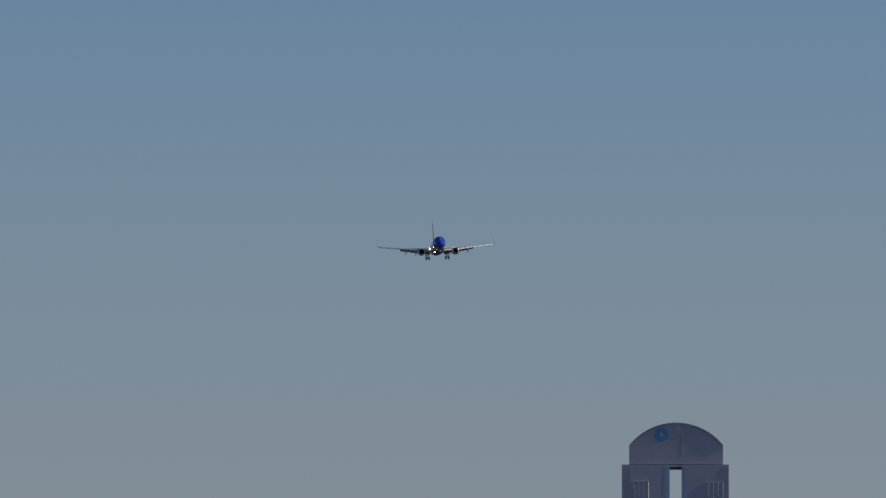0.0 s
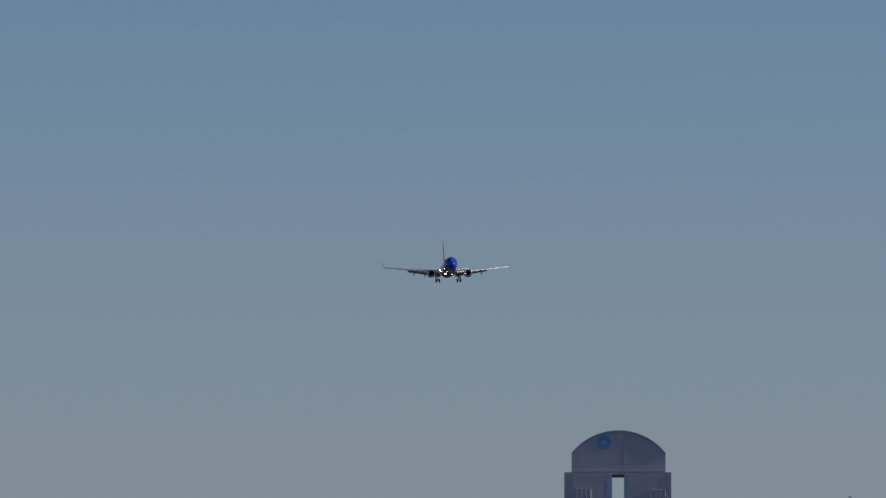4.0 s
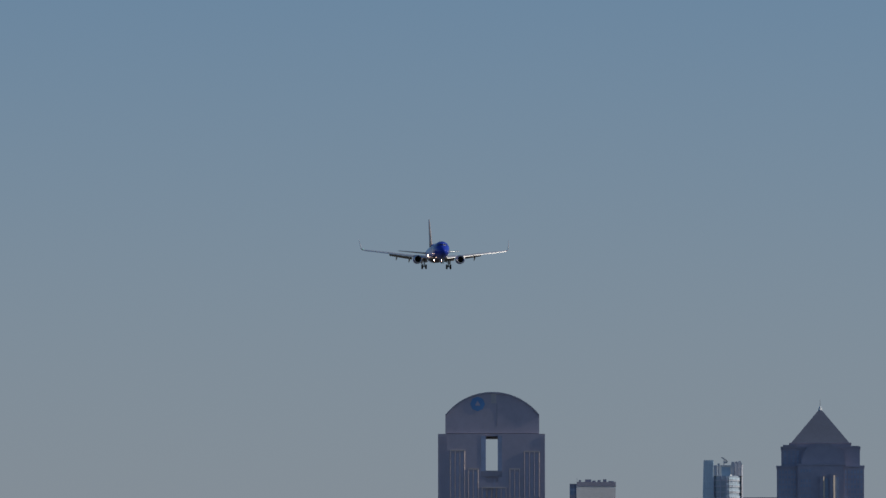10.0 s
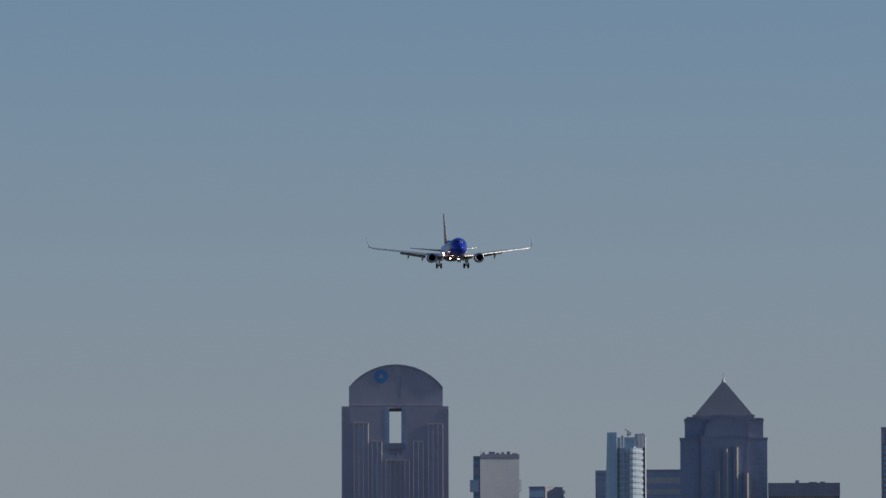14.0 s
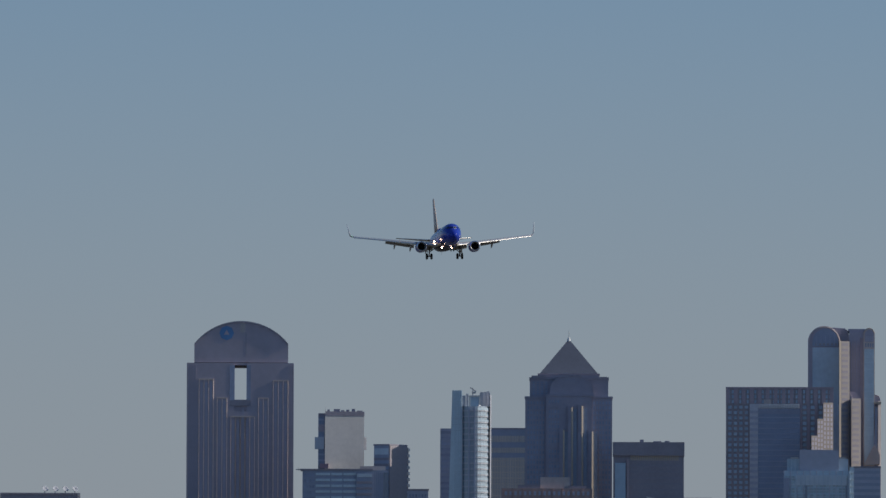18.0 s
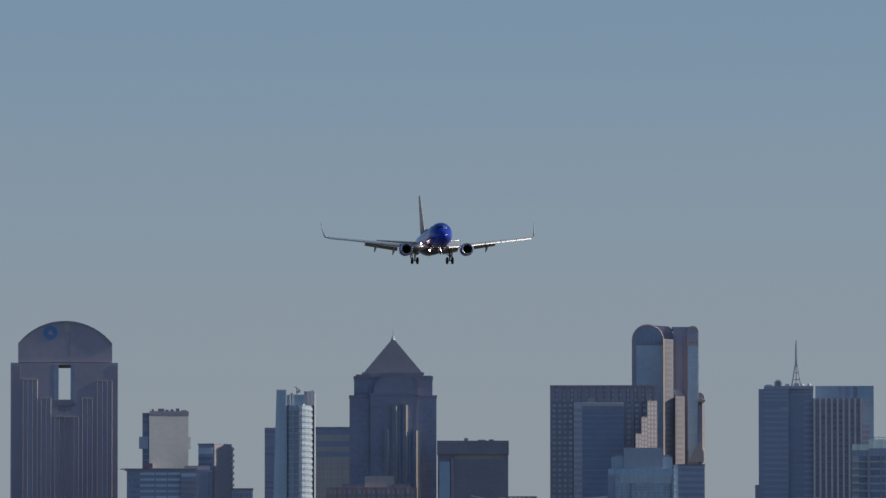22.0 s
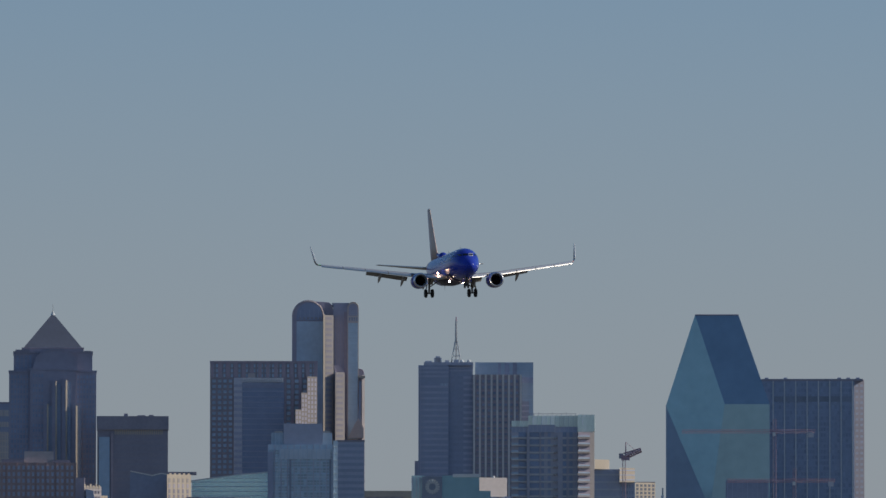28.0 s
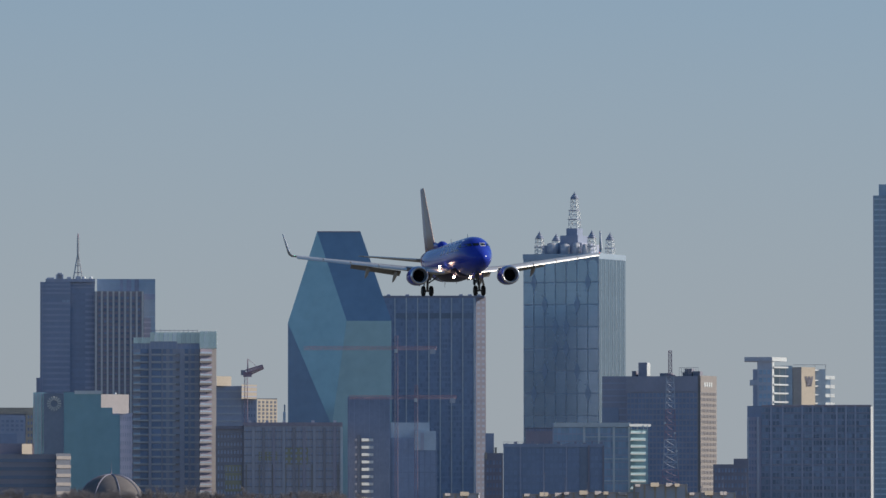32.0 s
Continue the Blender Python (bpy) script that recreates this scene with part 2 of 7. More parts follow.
def window_grid(name, parent, mat, x0, x1, z0, z1, nx, nz, fx=0.6, fz=0.55, proud=0.12, side=False, y=0.0, label=""):
    """Rows of panes, set just proud of a front at depth y (or of a flank at x = y, from depth x0 to x1)."""
    if (z1 - z0) / nz > 5:
        nz = int((z1 - z0) / 3.7)
    dx, dz = (x1 - x0) / nx, (z1 - z0) / nz
    w, h = dx * fx / 2, dz * fz / 2
    at = [(x0 + dx * (i + 0.5), z0 + dz * (j + 0.5)) for i in range(nx) for j in range(nz)]
    if len(at) <= 140:
        me = box_mesh("window", -0.05, proud, -w, w, -h, h, mat) if side else box_mesh("window", -w, w, -proud, 0.05, -h, h, mat)
        for a, c in at:
            add("window", me, parent, (y, a, c) if side else (a, y, c), label)
        return
    items = [(y - 0.05, y + proud, a - w, a + w, c - h, c + h) if side else (a - w, a + w, y - proud, y + 0.05, c - h, c + h) for a, c in at]
    boxes("glazing", items, mat, parent, label)


def turned_bay(name, x0, x1, y0, z0, z1, mat, parent, label="", deg=48, back=4.0, strips=None):
    """A bay whose face turns to the afternoon side; strips: (material, count, height) of floor strips on it."""
    dy = (x1 - x0) * math.tan(radians(deg))
    plan = [(x0, y0), (x1, y0 + dy), (x1, y0 + dy + back), (x0, y0 + dy + back)]
    v = [(x, y, z0) for x, y in plan] + [(x, y, z1) for x, y in plan]
    bay = add(name, link_mesh(name, v, BOX_FACES, mat), parent, label=label)
    if strips:
        smat, n, h, proud = (*strips, 0.14)[:4]
        length = (x1 - x0) / math.cos(radians(deg))
        me = box_mesh("strip", 0.1, length - 0.1, -proud, 0.05, -h / 2, h / 2, smat)
        for i in range(n):
            add("strip", me, bay, (x0, y0, z0 + (z1 - z0) * (i + 0.5) / n), rz=radians(deg))
    return bay


def rod(bm, a, b, r0, r1=None, seg=6):
    """A thin tapered bar from a to b."""
    a, b = Vector(a), Vector(b)
    r1 = r0 if r1 is None else r1
    m = Matrix.Translation((a + b) / 2) @ (b - a).to_track_quat("Z", "Y").to_matrix().to_4x4()
    bmesh.ops.create_cone(bm, cap_ends=True, segments=seg, radius1=r0, radius2=r1, depth=(b - a).length, matrix=m)


def lattice(bm, a, b, w0, w1, n, r):
    """A four-legged trellis from a to b, w0 and w1 wide at its ends."""
    a, b = Vector(a), Vector(b)
    d = (b - a).normalized()
    u = d.orthogonal().normalized()
    if abs(d.z) > 0.9:
        u = Vector((1, 0, 0))
    v = d.cross(u)
    rings = []
    for i in range(n + 1):
        t = i / n
        c, w = a.lerp(b, t), (w0 + (w1 - w0) * t) / 2
        rings.append([c + u * w * su + v * w * sv for su, sv in ((-1, -1), (1, -1), (1, 1), (-1, 1))])
    for i in range(n):
        for k in range(4):
            rod(bm, rings[i][k], rings[i + 1][k], r, seg=4)
            rod(bm, rings[i][k], rings[i + 1][(k + 1) % 4], r * 0.7, seg=3)
            rod(bm, rings[i + 1][k], rings[i + 1][(k + 1) % 4], r * 0.7, seg=3)


# ---- ground ----
ground_mesh = link_mesh("ground", [(-9000, -3000, 0), (9000, -3000, 0), (9000, 2600, 0), (-9000, 2600, 0), (9000, 12000, 0), (-9000, 12000, 0)],
                        [(0, 1, 2, 3), (3, 2, 4, 5)], TURF)
ground_mesh.materials.append(GROUND)
ground_mesh.polygons[1].material_index = 1
tagged(new("ground", ground_mesh), "dark airfield turf giving way to pale dry city ground", "ground", kind="structure")



# ---- the skyline ----
def keen_ribs(name, parent, mat, x0, x1, z0, z1, n, w, proud, y=0.0):
    """Upright ribs of three-edged section, the broad face turned to the sun."""
    me = link_mesh(name, [(x, y + d, z) for z in (z0, z1) for x, d in ((-w * 0.3, -proud), (w * 0.7, 0.1), (-w * 0.3, 0.1))], [(0, 1, 4, 3), (1, 2, 5, 4), (2, 0, 3, 5), (2, 1, 0), (3, 4, 5)], mat)
    for i in range(n):
        add(name, me, parent, (x0 + (x1 - x0) * i / max(1, n - 1), 0, 0))


def keyhole_tower():
    b = thing("office_tower", "purple-brown granite tower, arched top, tall keyhole opening", "skyscraper", (-302.01, 4700, 0))
    # shaft in two legs and a lintel round the opening
    box("left_leg", -34.58, -3.68, 0, 60, 0, 167.46, GRANITE, b)
    box("right_leg", 4.41, 34.93, 0, 60, 0, 167.46, GRANITE, b)
    box("middle_shaft", -3.68, 4.41, 1.2, 58.8, 0, 143.58, GRANITE, b)
    x0, x1, zs, zc = -29.8, 31.25, 179.6, 194.3
    arch = [(x0, 167.83), (x1, 167.83), (x1, zs)]
    mid, hw = (x0 + x1) / 2, (x1 - x0) / 2
    rise = zc - zs
    radius = (hw * hw + rise * rise) / (2 * rise)
    for i in range(1, 28):
        x = hw * (1 - i / 14)
        arch.append((mid + x, zc - radius + math.sqrt(radius * radius - x * x)))
    arch.append((x0, zs))
    crown = prism("arched_crown", arch, 2, 58, GRANITE, b)
    prism("crown_rim", [(x, z + 0.5) for x, z in arch[2:]] + [(x, z - 0.7) for x, z in reversed(arch[2:])], 1.4, 58.6, ROOF, crown, "dark metal rim")
    box("lintel", -3.68, 4.41, 1.2, 58.8, 165.99, 167.46, GRANITE, b)
    box("crown_groove", 3.49, 4.04, 1.93, 2.2, 172.61, 187.32, ROOF, crown)
    box("crown_window", 0, 3.31, 1.9, 2.3, 187.32, 194.67, BEIGE, crown, "pale stone panel")
    # round blue sign
    bm = bmesh.new()
    bmesh.ops.create_cone(bm, cap_ends=True, segments=8, radius1=4.77, radius2=4.77, depth=0.3, matrix=pose(-8.83, 1.96, 186.95, 90, 0, 0))
    part("round_sign", bm, LOGO_BLUE, crown, "blue eight-sided sign")
    bm = bmesh.new()
    bmesh.ops.create_cone(bm, cap_ends=True, segments=3, radius1=2.1, radius2=2.1, depth=0.3, matrix=pose(-8.83, 1.9, 186.95, 90, 0, 0))
    part("sign_hole", bm, GRANITE, crown)
    # recessed jambs and sill of the opening
    box("jamb", -6.62, -3.49, -0.1, 1, 139.54, 165.99, DARK_GLASS, b, "dark glass jamb")
    box("jamb", 4.23, 6.99, -0.1, 1, 139.54, 165.99, DARK_GLASS, b, "dark glass jamb")
    box("sill", -6.62, 6.99, -0.2, 1, 139.54, 143.21, ROOF, b, "dark sill")
    box("stepped_apron", -8.46, 11.77, -0.25, 0.5, 132.19, 135.86, GRANITE, b)
    for x0, x1, top, n in ((-26.49, -17.29, 156.81, 4), (-14.71, -8.46, 144.68, 3), (-5.89, 9.56, 132.56, 6),
                           (12.14, 18.39, 144.68, 3), (21.7, 31.25, 156.07, 4)):
        # the pale rib and cap colour helps paint in the grazing sun on the granite
        keen_ribs("rib", b, GRANITE_PALE, x0, x1, 0, top, n, 0.36, 0.5)
        box("rib_cap", x0 - 0.3, x1 + 0.3, -0.45, 0.3, top - 0.5, top + 0.3, GRANITE_PALE, b)
        bay = (x1 - x0) / (n - 1)
        for i in range(n - 1):
            box("window_strip", x0 + bay * (i + 0.2), x0 + bay * (i + 0.8), -0.2, 0.3, 0, top - 2, GRANITE_DEEP, b)
    box("centre_groove", 1.47, 2.76, -0.3, 0.3, 0, 138.07, GRANITE_DEEP, b)
    fins("edge_rib", b, GRANITE, -33.84, -28.69, 0, 165.99, 4, 0.8, 0.25)
    fins("edge_rib", b, GRANITE, 32.36, 34.56, 0, 165.99, 3, 0.8, 0.25)
    bands("floor_line", b, GRANITE, -33.84, 34.2, 0, 127.42, 22, 0.5, 0.15)


keyhole_tower()

def dish_building():
    b = thing("office_building", "low brown roof block with a row of satellite dishes", "building", (-390.13, 4300, 0))
    box("body", -28.65, 18.53, 0, 40, 0, 74.88, BROWN, b)
    box("parapet", -28.65, 18.87, -0.4, 40.4, 74.88, 75.89, BROWN, b)
    window_grid("windows", b, DARK_GLASS, -27.64, 17.52, 70.51 - 12, 73.2, 18, 4)
    box("end_wall", 17.19, 18.87, -0.5, 10, 0, 75.55, BEIGE, b)


dish_building()


def satellite_dish(x, y, z, r, turn):
    d = thing("satellite_dish", "dark dish aerial on a short mast on the roof", "satellite dish", (x, y, z), turn, "roof dishes")
    bm = bmesh.new()
    rings = []
    for i in range(5):
        q = i / 4
        rings.append([bm.verts.new((r * q * math.cos(a), -0.35 * r * q * q, r * q * math.sin(a))) for a in [2 * math.pi * k / 16 for k in range(16)]])
    for i in range(4):
        for k in range(16):
            bm.faces.new((rings[i][k], rings[i][(k + 1) % 16], rings[i + 1][(k + 1) % 16], rings[i + 1][k]))
    bmesh.ops.remove_doubles(bm, verts=bm.verts, dist=1e-4)
    bmesh.ops.transform(bm, matrix=pose(0, 0, r * 1.25, -35, 0, 0), verts=bm.verts)
    bmesh.ops.solidify(bm, geom=bm.faces[:], thickness=0.12)
    part("reflector", bm, CONCRETE, d, "", True)
    bm = bmesh.new()
    rod(bm, (0, 0, 0), (0, 0, r * 1.2), 0.28)
    rod(bm, (0, 0, r * 1.2), (0, -r * 0.9, r * 1.7), 0.08)
    part("mast", bm, STEEL, d)


for x in (-392.82, -386.76, -380.69, -374.96):
    satellite_dish(x, 4306, 75.72, 1.9, 25)

def beige_tower():
    b = thing("office_tower", "pale beige concrete tower, blank face, dark glazed edge", "skyscraper", (-233.33, 4650, 0))
    deg = 9
    face = turned_bay("blank_face", -10.54, 14.54, -9, 0, 132.4, PALE_STONE, b, "blank beige wall", deg=deg, back=25)
    box("glazed_edge", -14.91, -10.54, -7.5, 20, 0, 131.0, DARK_GLASS, b)
    bands("edge_floor", b, SLATE_DEEP, -14.9, -10.6, 90, 131, 11, 1.2, 0.2, y=-7.5)
    box("edge_box", -14.6, -11.2, -8.1, -7, 121.5, 126.0, RED_BROWN, b)
    box("roof_band", -14.91, -9.0, -7.8, 20, 131.0, 133.2, ROOF, b)
    turned_bay("roof_band", -10.4, 14.72, -9.2, 131.6, 134.4, ROOF, b, deg=deg, back=25)
    box("ledge", -17.09, -11.27, -8.6, -2, 110.27, 117.89, CONCRETE, b)
    box("ledge", 14.3, 16, 4, 12, 110.27, 118.26, CONCRETE, b)
    for x0, x1, h in ((-9.09, -7.63, 1.6), (-5, -1, 1.9), (-0.4, 1.82, 1.2), (3, 5, 1.5), (6.54, 8.73, 2.0), (10, 13.4, 0.9)):
        box("roof_unit", x0, x1, 4, 10, 134.4, 134.4 + h, ROOF, b)
    bm = bmesh.new()
    rod(bm, (-10.2, 2, 133), (-10.2, 2, 137.6), 0.2, 0.1)
    part("aerial", bm, STEEL, b)
    box("red_unit", -13.82, -8.36, -11, -8, 97.93, 100.83, RED_STEEL, b)
    box("white_unit", -8, 4, -12, -9.5, 95, 97.6, WHITE, b)


beige_tower()

def banded_block():
    b = thing("office_building", "dark low office block with pale window bands", "building", (-230.45, 4550, 0))
    box("body", -22.24, 31.6, 0, 40, 0, 94.9, SLATE_DEEP, b)
    box("roof_edge", -23.6, 22.0, -0.8, 41, 94.9, 95.7, BROWN, b, "dark roof edge")
    strip = {}
    for k, (x0, x1) in enumerate(((-13.95, -4.9), (-4.2, 2.8), (3.5, 11.3))):
        strip[k] = box_mesh("window_band", x0, x1, -0.35, 0.1, -0.75, 0.75, PALE_GLASS)
    for i in range(22):
        for k in strip:
            add("window_band", strip[k], b, (0, 0, 92.4 - i * 3.66))
    window_grid("windows", b, DARK_GLASS, -21.6, -14.6, 2, 93.6, 4, 25, 0.8, 0.5)
    box("corner_bay", 11.53, 21.6, -1.2, 5, 0, 92.8, SLATE_DEEP, b)
    box("corner_glass", 12.0, 21.2, -1.5, 0, 90.6, 92.6, GREY_GLASS, b, "pale glass strip")
    bands("floor_line", b, BROWN, 11.6, 21.5, 4, 89, 23, 1.5, 0.2, y=-1.2)
    fins("mullion", b, SLATE, 22.2, 28.4, 0, 94.0, 6, 0.5, 0.3)
    box("stair_slot", 28.71, 31.68, -0.5, 1, 0, 93.5, INK_GLASS, b)
    box("roof_house", 14, 30, 6, 20, 94.9, 97.6, BEIGE, b, "pale low roof house")
    bm = bmesh.new()
    rod(bm, (-26.5, 2, 95.2), (-20, 2, 95.5), 0.3)
    rod(bm, (-24.6, 2, 94.6), (-24.6, 2, 96.4), 0.25)
    part("window_crane", bm, STEEL, b)


banded_block()

def dark_corner_tower():
    b = thing("office_tower", "dark brown tower with a slate glass face and balconies", "skyscraper", (-200.62, 4600, 0), -25)
    w, d = 10.4, 26.5
    box("glass_wing", -w, 0, 0, d, 0, 111.7, SLATE_DEEP, b)
    box("brown_wing", 0, 0.6, 0.3, d, 0, 112.3, WARM_BROWN, b, "plain brown flank")
    box("parapet", -w - 0.3, 0.7, -0.3, d + 0.3, 111.7, 112.6, ROOF, b)
    box("top_glass", -w + 0.4, -0.4, -0.3, 0.2, 105.9, 109.9, GREY_GLASS, b, "pale top glass")
    bands("floor_line", b, BROWN, -w, 0, 0, 105, 28, 1.6, 0.2)
    bands("panel_joint", b, WARM_BROWN, 0.6, d - 0.4, 2, 111, 29, 2.9, 0.12, side=True, y=0.5)
    for i in range(26):
        box("balcony", 0.5, 1.3, d - 0.2, d + 2.6, 108.5 - i * 3.8, 110.4 - i * 3.8, PALE_STONE, b)
    box("end_wall", -w + 2, 0.5, d, d + 2.2, 0, 111.0, BROWN, b)


dark_corner_tower()

def small_dark_block():
    b = thing("office_building", "small dark flat-roofed block", "building", (-175.99, 4450, 0))
    box("body", -6.61, 6.26, 0, 20, 0, 80.42, SLATE, b)
    box("parapet", -6.96, 6.61, -0.4, 20.4, 80.42, 81.47, BROWN, b)
    window_grid("windows", b, DARK_GLASS, -5.91, 5.56, 1, 79.04, 6, 5)


small_dark_block()

def thin_dark_tower():
    b = thing("office_tower", "narrow dark glass slab behind the white tower", "skyscraper", (-171.83, 4800, 0))
    box("body", -3.38, 4.5, 0, 35, 0, 127.76, SLATE_DEEP, b)
    bands("floor_line", b, DARK_GLASS, -3.19, 4.5, 0, 127.01, 34, 1.8, 0.2)


thin_dark_tower()

def white_glass_tower():
    b = thing("apartment_tower", "slim white and pale blue curved glass tower", "skyscraper", (-141.7, 4400, 0))
    x0, x1, z1 = -5.77, 11.6, 131.0
    hw, mid = (x1 - x0) / 2, (x0 + x1) / 2
    bow = [(-1, 5), (-0.8, 2.6), (-0.5, 1), (-0.15, 0.3), (0.1, 0.5), (0.35, 2.2), (0.6, 5), (0.82, 8.6), (1, 13)]
    plan = [(mid + hw * u, y) for u, y in reversed(bow)] + [(x0, 26), (x1, 26)]
    n = len(plan)
    v = [(x, y, 0) for x, y in plan] + [(x, y, z1) for x, y in plan]
    f = [tuple(range(n)), tuple(range(2 * n - 1, n - 1, -1))] + [(i, (i + 1) % n, (i + 1) % n + n, i + n) for i in range(n)]
    add("glass_drum", link_mesh("glass_drum", v, f, DRUM_GLASS), b)
    # white slab edges wrap the curve
    plan2 = [(mid + (x - mid) * 1.02, y - 0.6) for x, y in plan]
    v = [(x, y, -0.42) for x, y in plan2] + [(x, y, 0.42) for x, y in plan2]
    slab = link_mesh("slab_edge", v, f, CONCRETE)
    count = 36
    for i in range(count):
        add("slab_edge", slab, b, (0, 0, 128.3 - 3.55 * i))
    # pale glass strips added for the glints along the sunny quarter's floors
    plan3 = [(mid + hw * u, y - 0.95) for u, y in bow[4:]]
    v = [(x, y, 0.4) for x, y in plan3] + [(x, y, 1.5) for x, y in plan3] + [(x, y + 0.1, 1.5) for x, y in plan3] + [(x, y + 0.1, 0.4) for x, y in plan3]
    m = len(plan3)
    quads = [(r * m + i, r * m + i + 1, ((r + 1) % 4) * m + i + 1, ((r + 1) % 4) * m + i) for r in range(4) for i in range(m - 1)]
    front = link_mesh("balcony_front", v, quads, PALE_GLASS)
    for i in range(count):
        add("balcony_front", front, b, (0, 0, 128.3 - 3.55 * i))
    for x, y, h in ((-5.6, 3, z1), (-1.5, -0.7, z1), (1.9, -0.6, z1 - 0.5)):
        box("mullion_rib", x - 0.35, x + 0.35, y, 6, 0, h, SLATE if x > -3 else CONCRETE, b)
    turned_bay("edge_column", 11.3, 12.1, 8.0, 0, 138.0, CONCRETE, b, "stone edge with sunlight put into its beige colour column", deg=45)
    prism("blue_flank", [(-15.0, 0), (-5.77, 0), (-5.77, 140.6), (-11.73, 140.6), (-13.6, 74)], 2, 26, PALE_GLASS, b, "pale blue glass flank leaning outwards")
    fins("edge_fin", b, PALE_GLASS, -10.9, -6.4, 0, 140.6, 4, 0.3, 0.35, y=2)
    bands("spandrel", b, PALE_GLASS, -11.5, -5.9, 0, 139.5, 39, 0.3, 0.15, y=2)
    # open crown: pale piers, a pale pane between them, white ledges
    for cx0, cx1, y0, zb, zc, mat in ((-5.6, -3.6, 2, z1, 137.5, CONCRETE), (-3.3, -1.9, 2.6, z1, 138.6, CONCRETE), (5.2, 6.9, 3.0, z1, 139.6, CONCRETE), (7.2, 8.9, 5.0, z1, 139.8, CONCRETE), (9.2, 10.9, 7.5, z1, 140.2, CONCRETE)):
        box("crown_pier", cx0, cx1, y0, y0 + 5, zb, zc, mat, b, "pale crown pier")
    box("crown_wall", 5.0, 11.4, 14, 18, z1, 139.4, CONCRETE, b)
    box("crown_pane", -0.7, 4.5, 3, 16, z1, 136.6, BLUE_GLASS, b, "pale crown pane")
    boxes("crown_frame", [(-1.6, 5.0, 2.6, 3.0, 136.6, 137.6), (-1.6, -0.8, 2.6, 3.0, z1, 137), (4.5, 5.0, 2.6, 3.0, z1, 137)], WHITE, b, "white frame")
    turned_bay("crown_ledge", 4.4, 11.6, 1.2, z1 - 0.7, z1 + 0.8, WHITE, b, "white ledge", deg=58, back=3)
    bm = bmesh.new()
    rod(bm, (0.7, 8, 136.6), (0.7, 8, 142.2), 0.4)
    rod(bm, (-0.9, 8, 142.6), (2.9, 8, 140.2), 0.4)
    rod(bm, (0.2, 8, 139.5), (2.6, 8, 139.5), 0.6)
    part("window_crane", bm, STEEL, b)


white_glass_tower()

def ochre_banded_tower():
    b = thing("office_tower", "slate slab with ochre window bands", "skyscraper", (-131.58, 4850, 0))
    box("body", -12.5, 12.5, 0, 35, 0, 129.16, SLATE_DEEP, b)
    box("parapet", -12.5, 12.5, -0.3, 35, 128.41, 129.54, ROOF, b)
    for z0, z1 in ((120.08, 124.24), (112.89, 116.3), (0, 109.6)):
        n = 22
        dx = 24.2 / n
        me = box_mesh("window_strip", 0.16, dx - 0.16, -0.2, 0.1, z0, z1, OCHRE)
        for k in range(n):
            add("window_strip", me, b, (-12.1 + dx * k, 0, 0), "ochre tinted window strip")
    bands("floor_line", b, OCHRE, -12.1, 12.1, 0, 109.6, 28, 0.5, 0.3)


ochre_banded_tower()

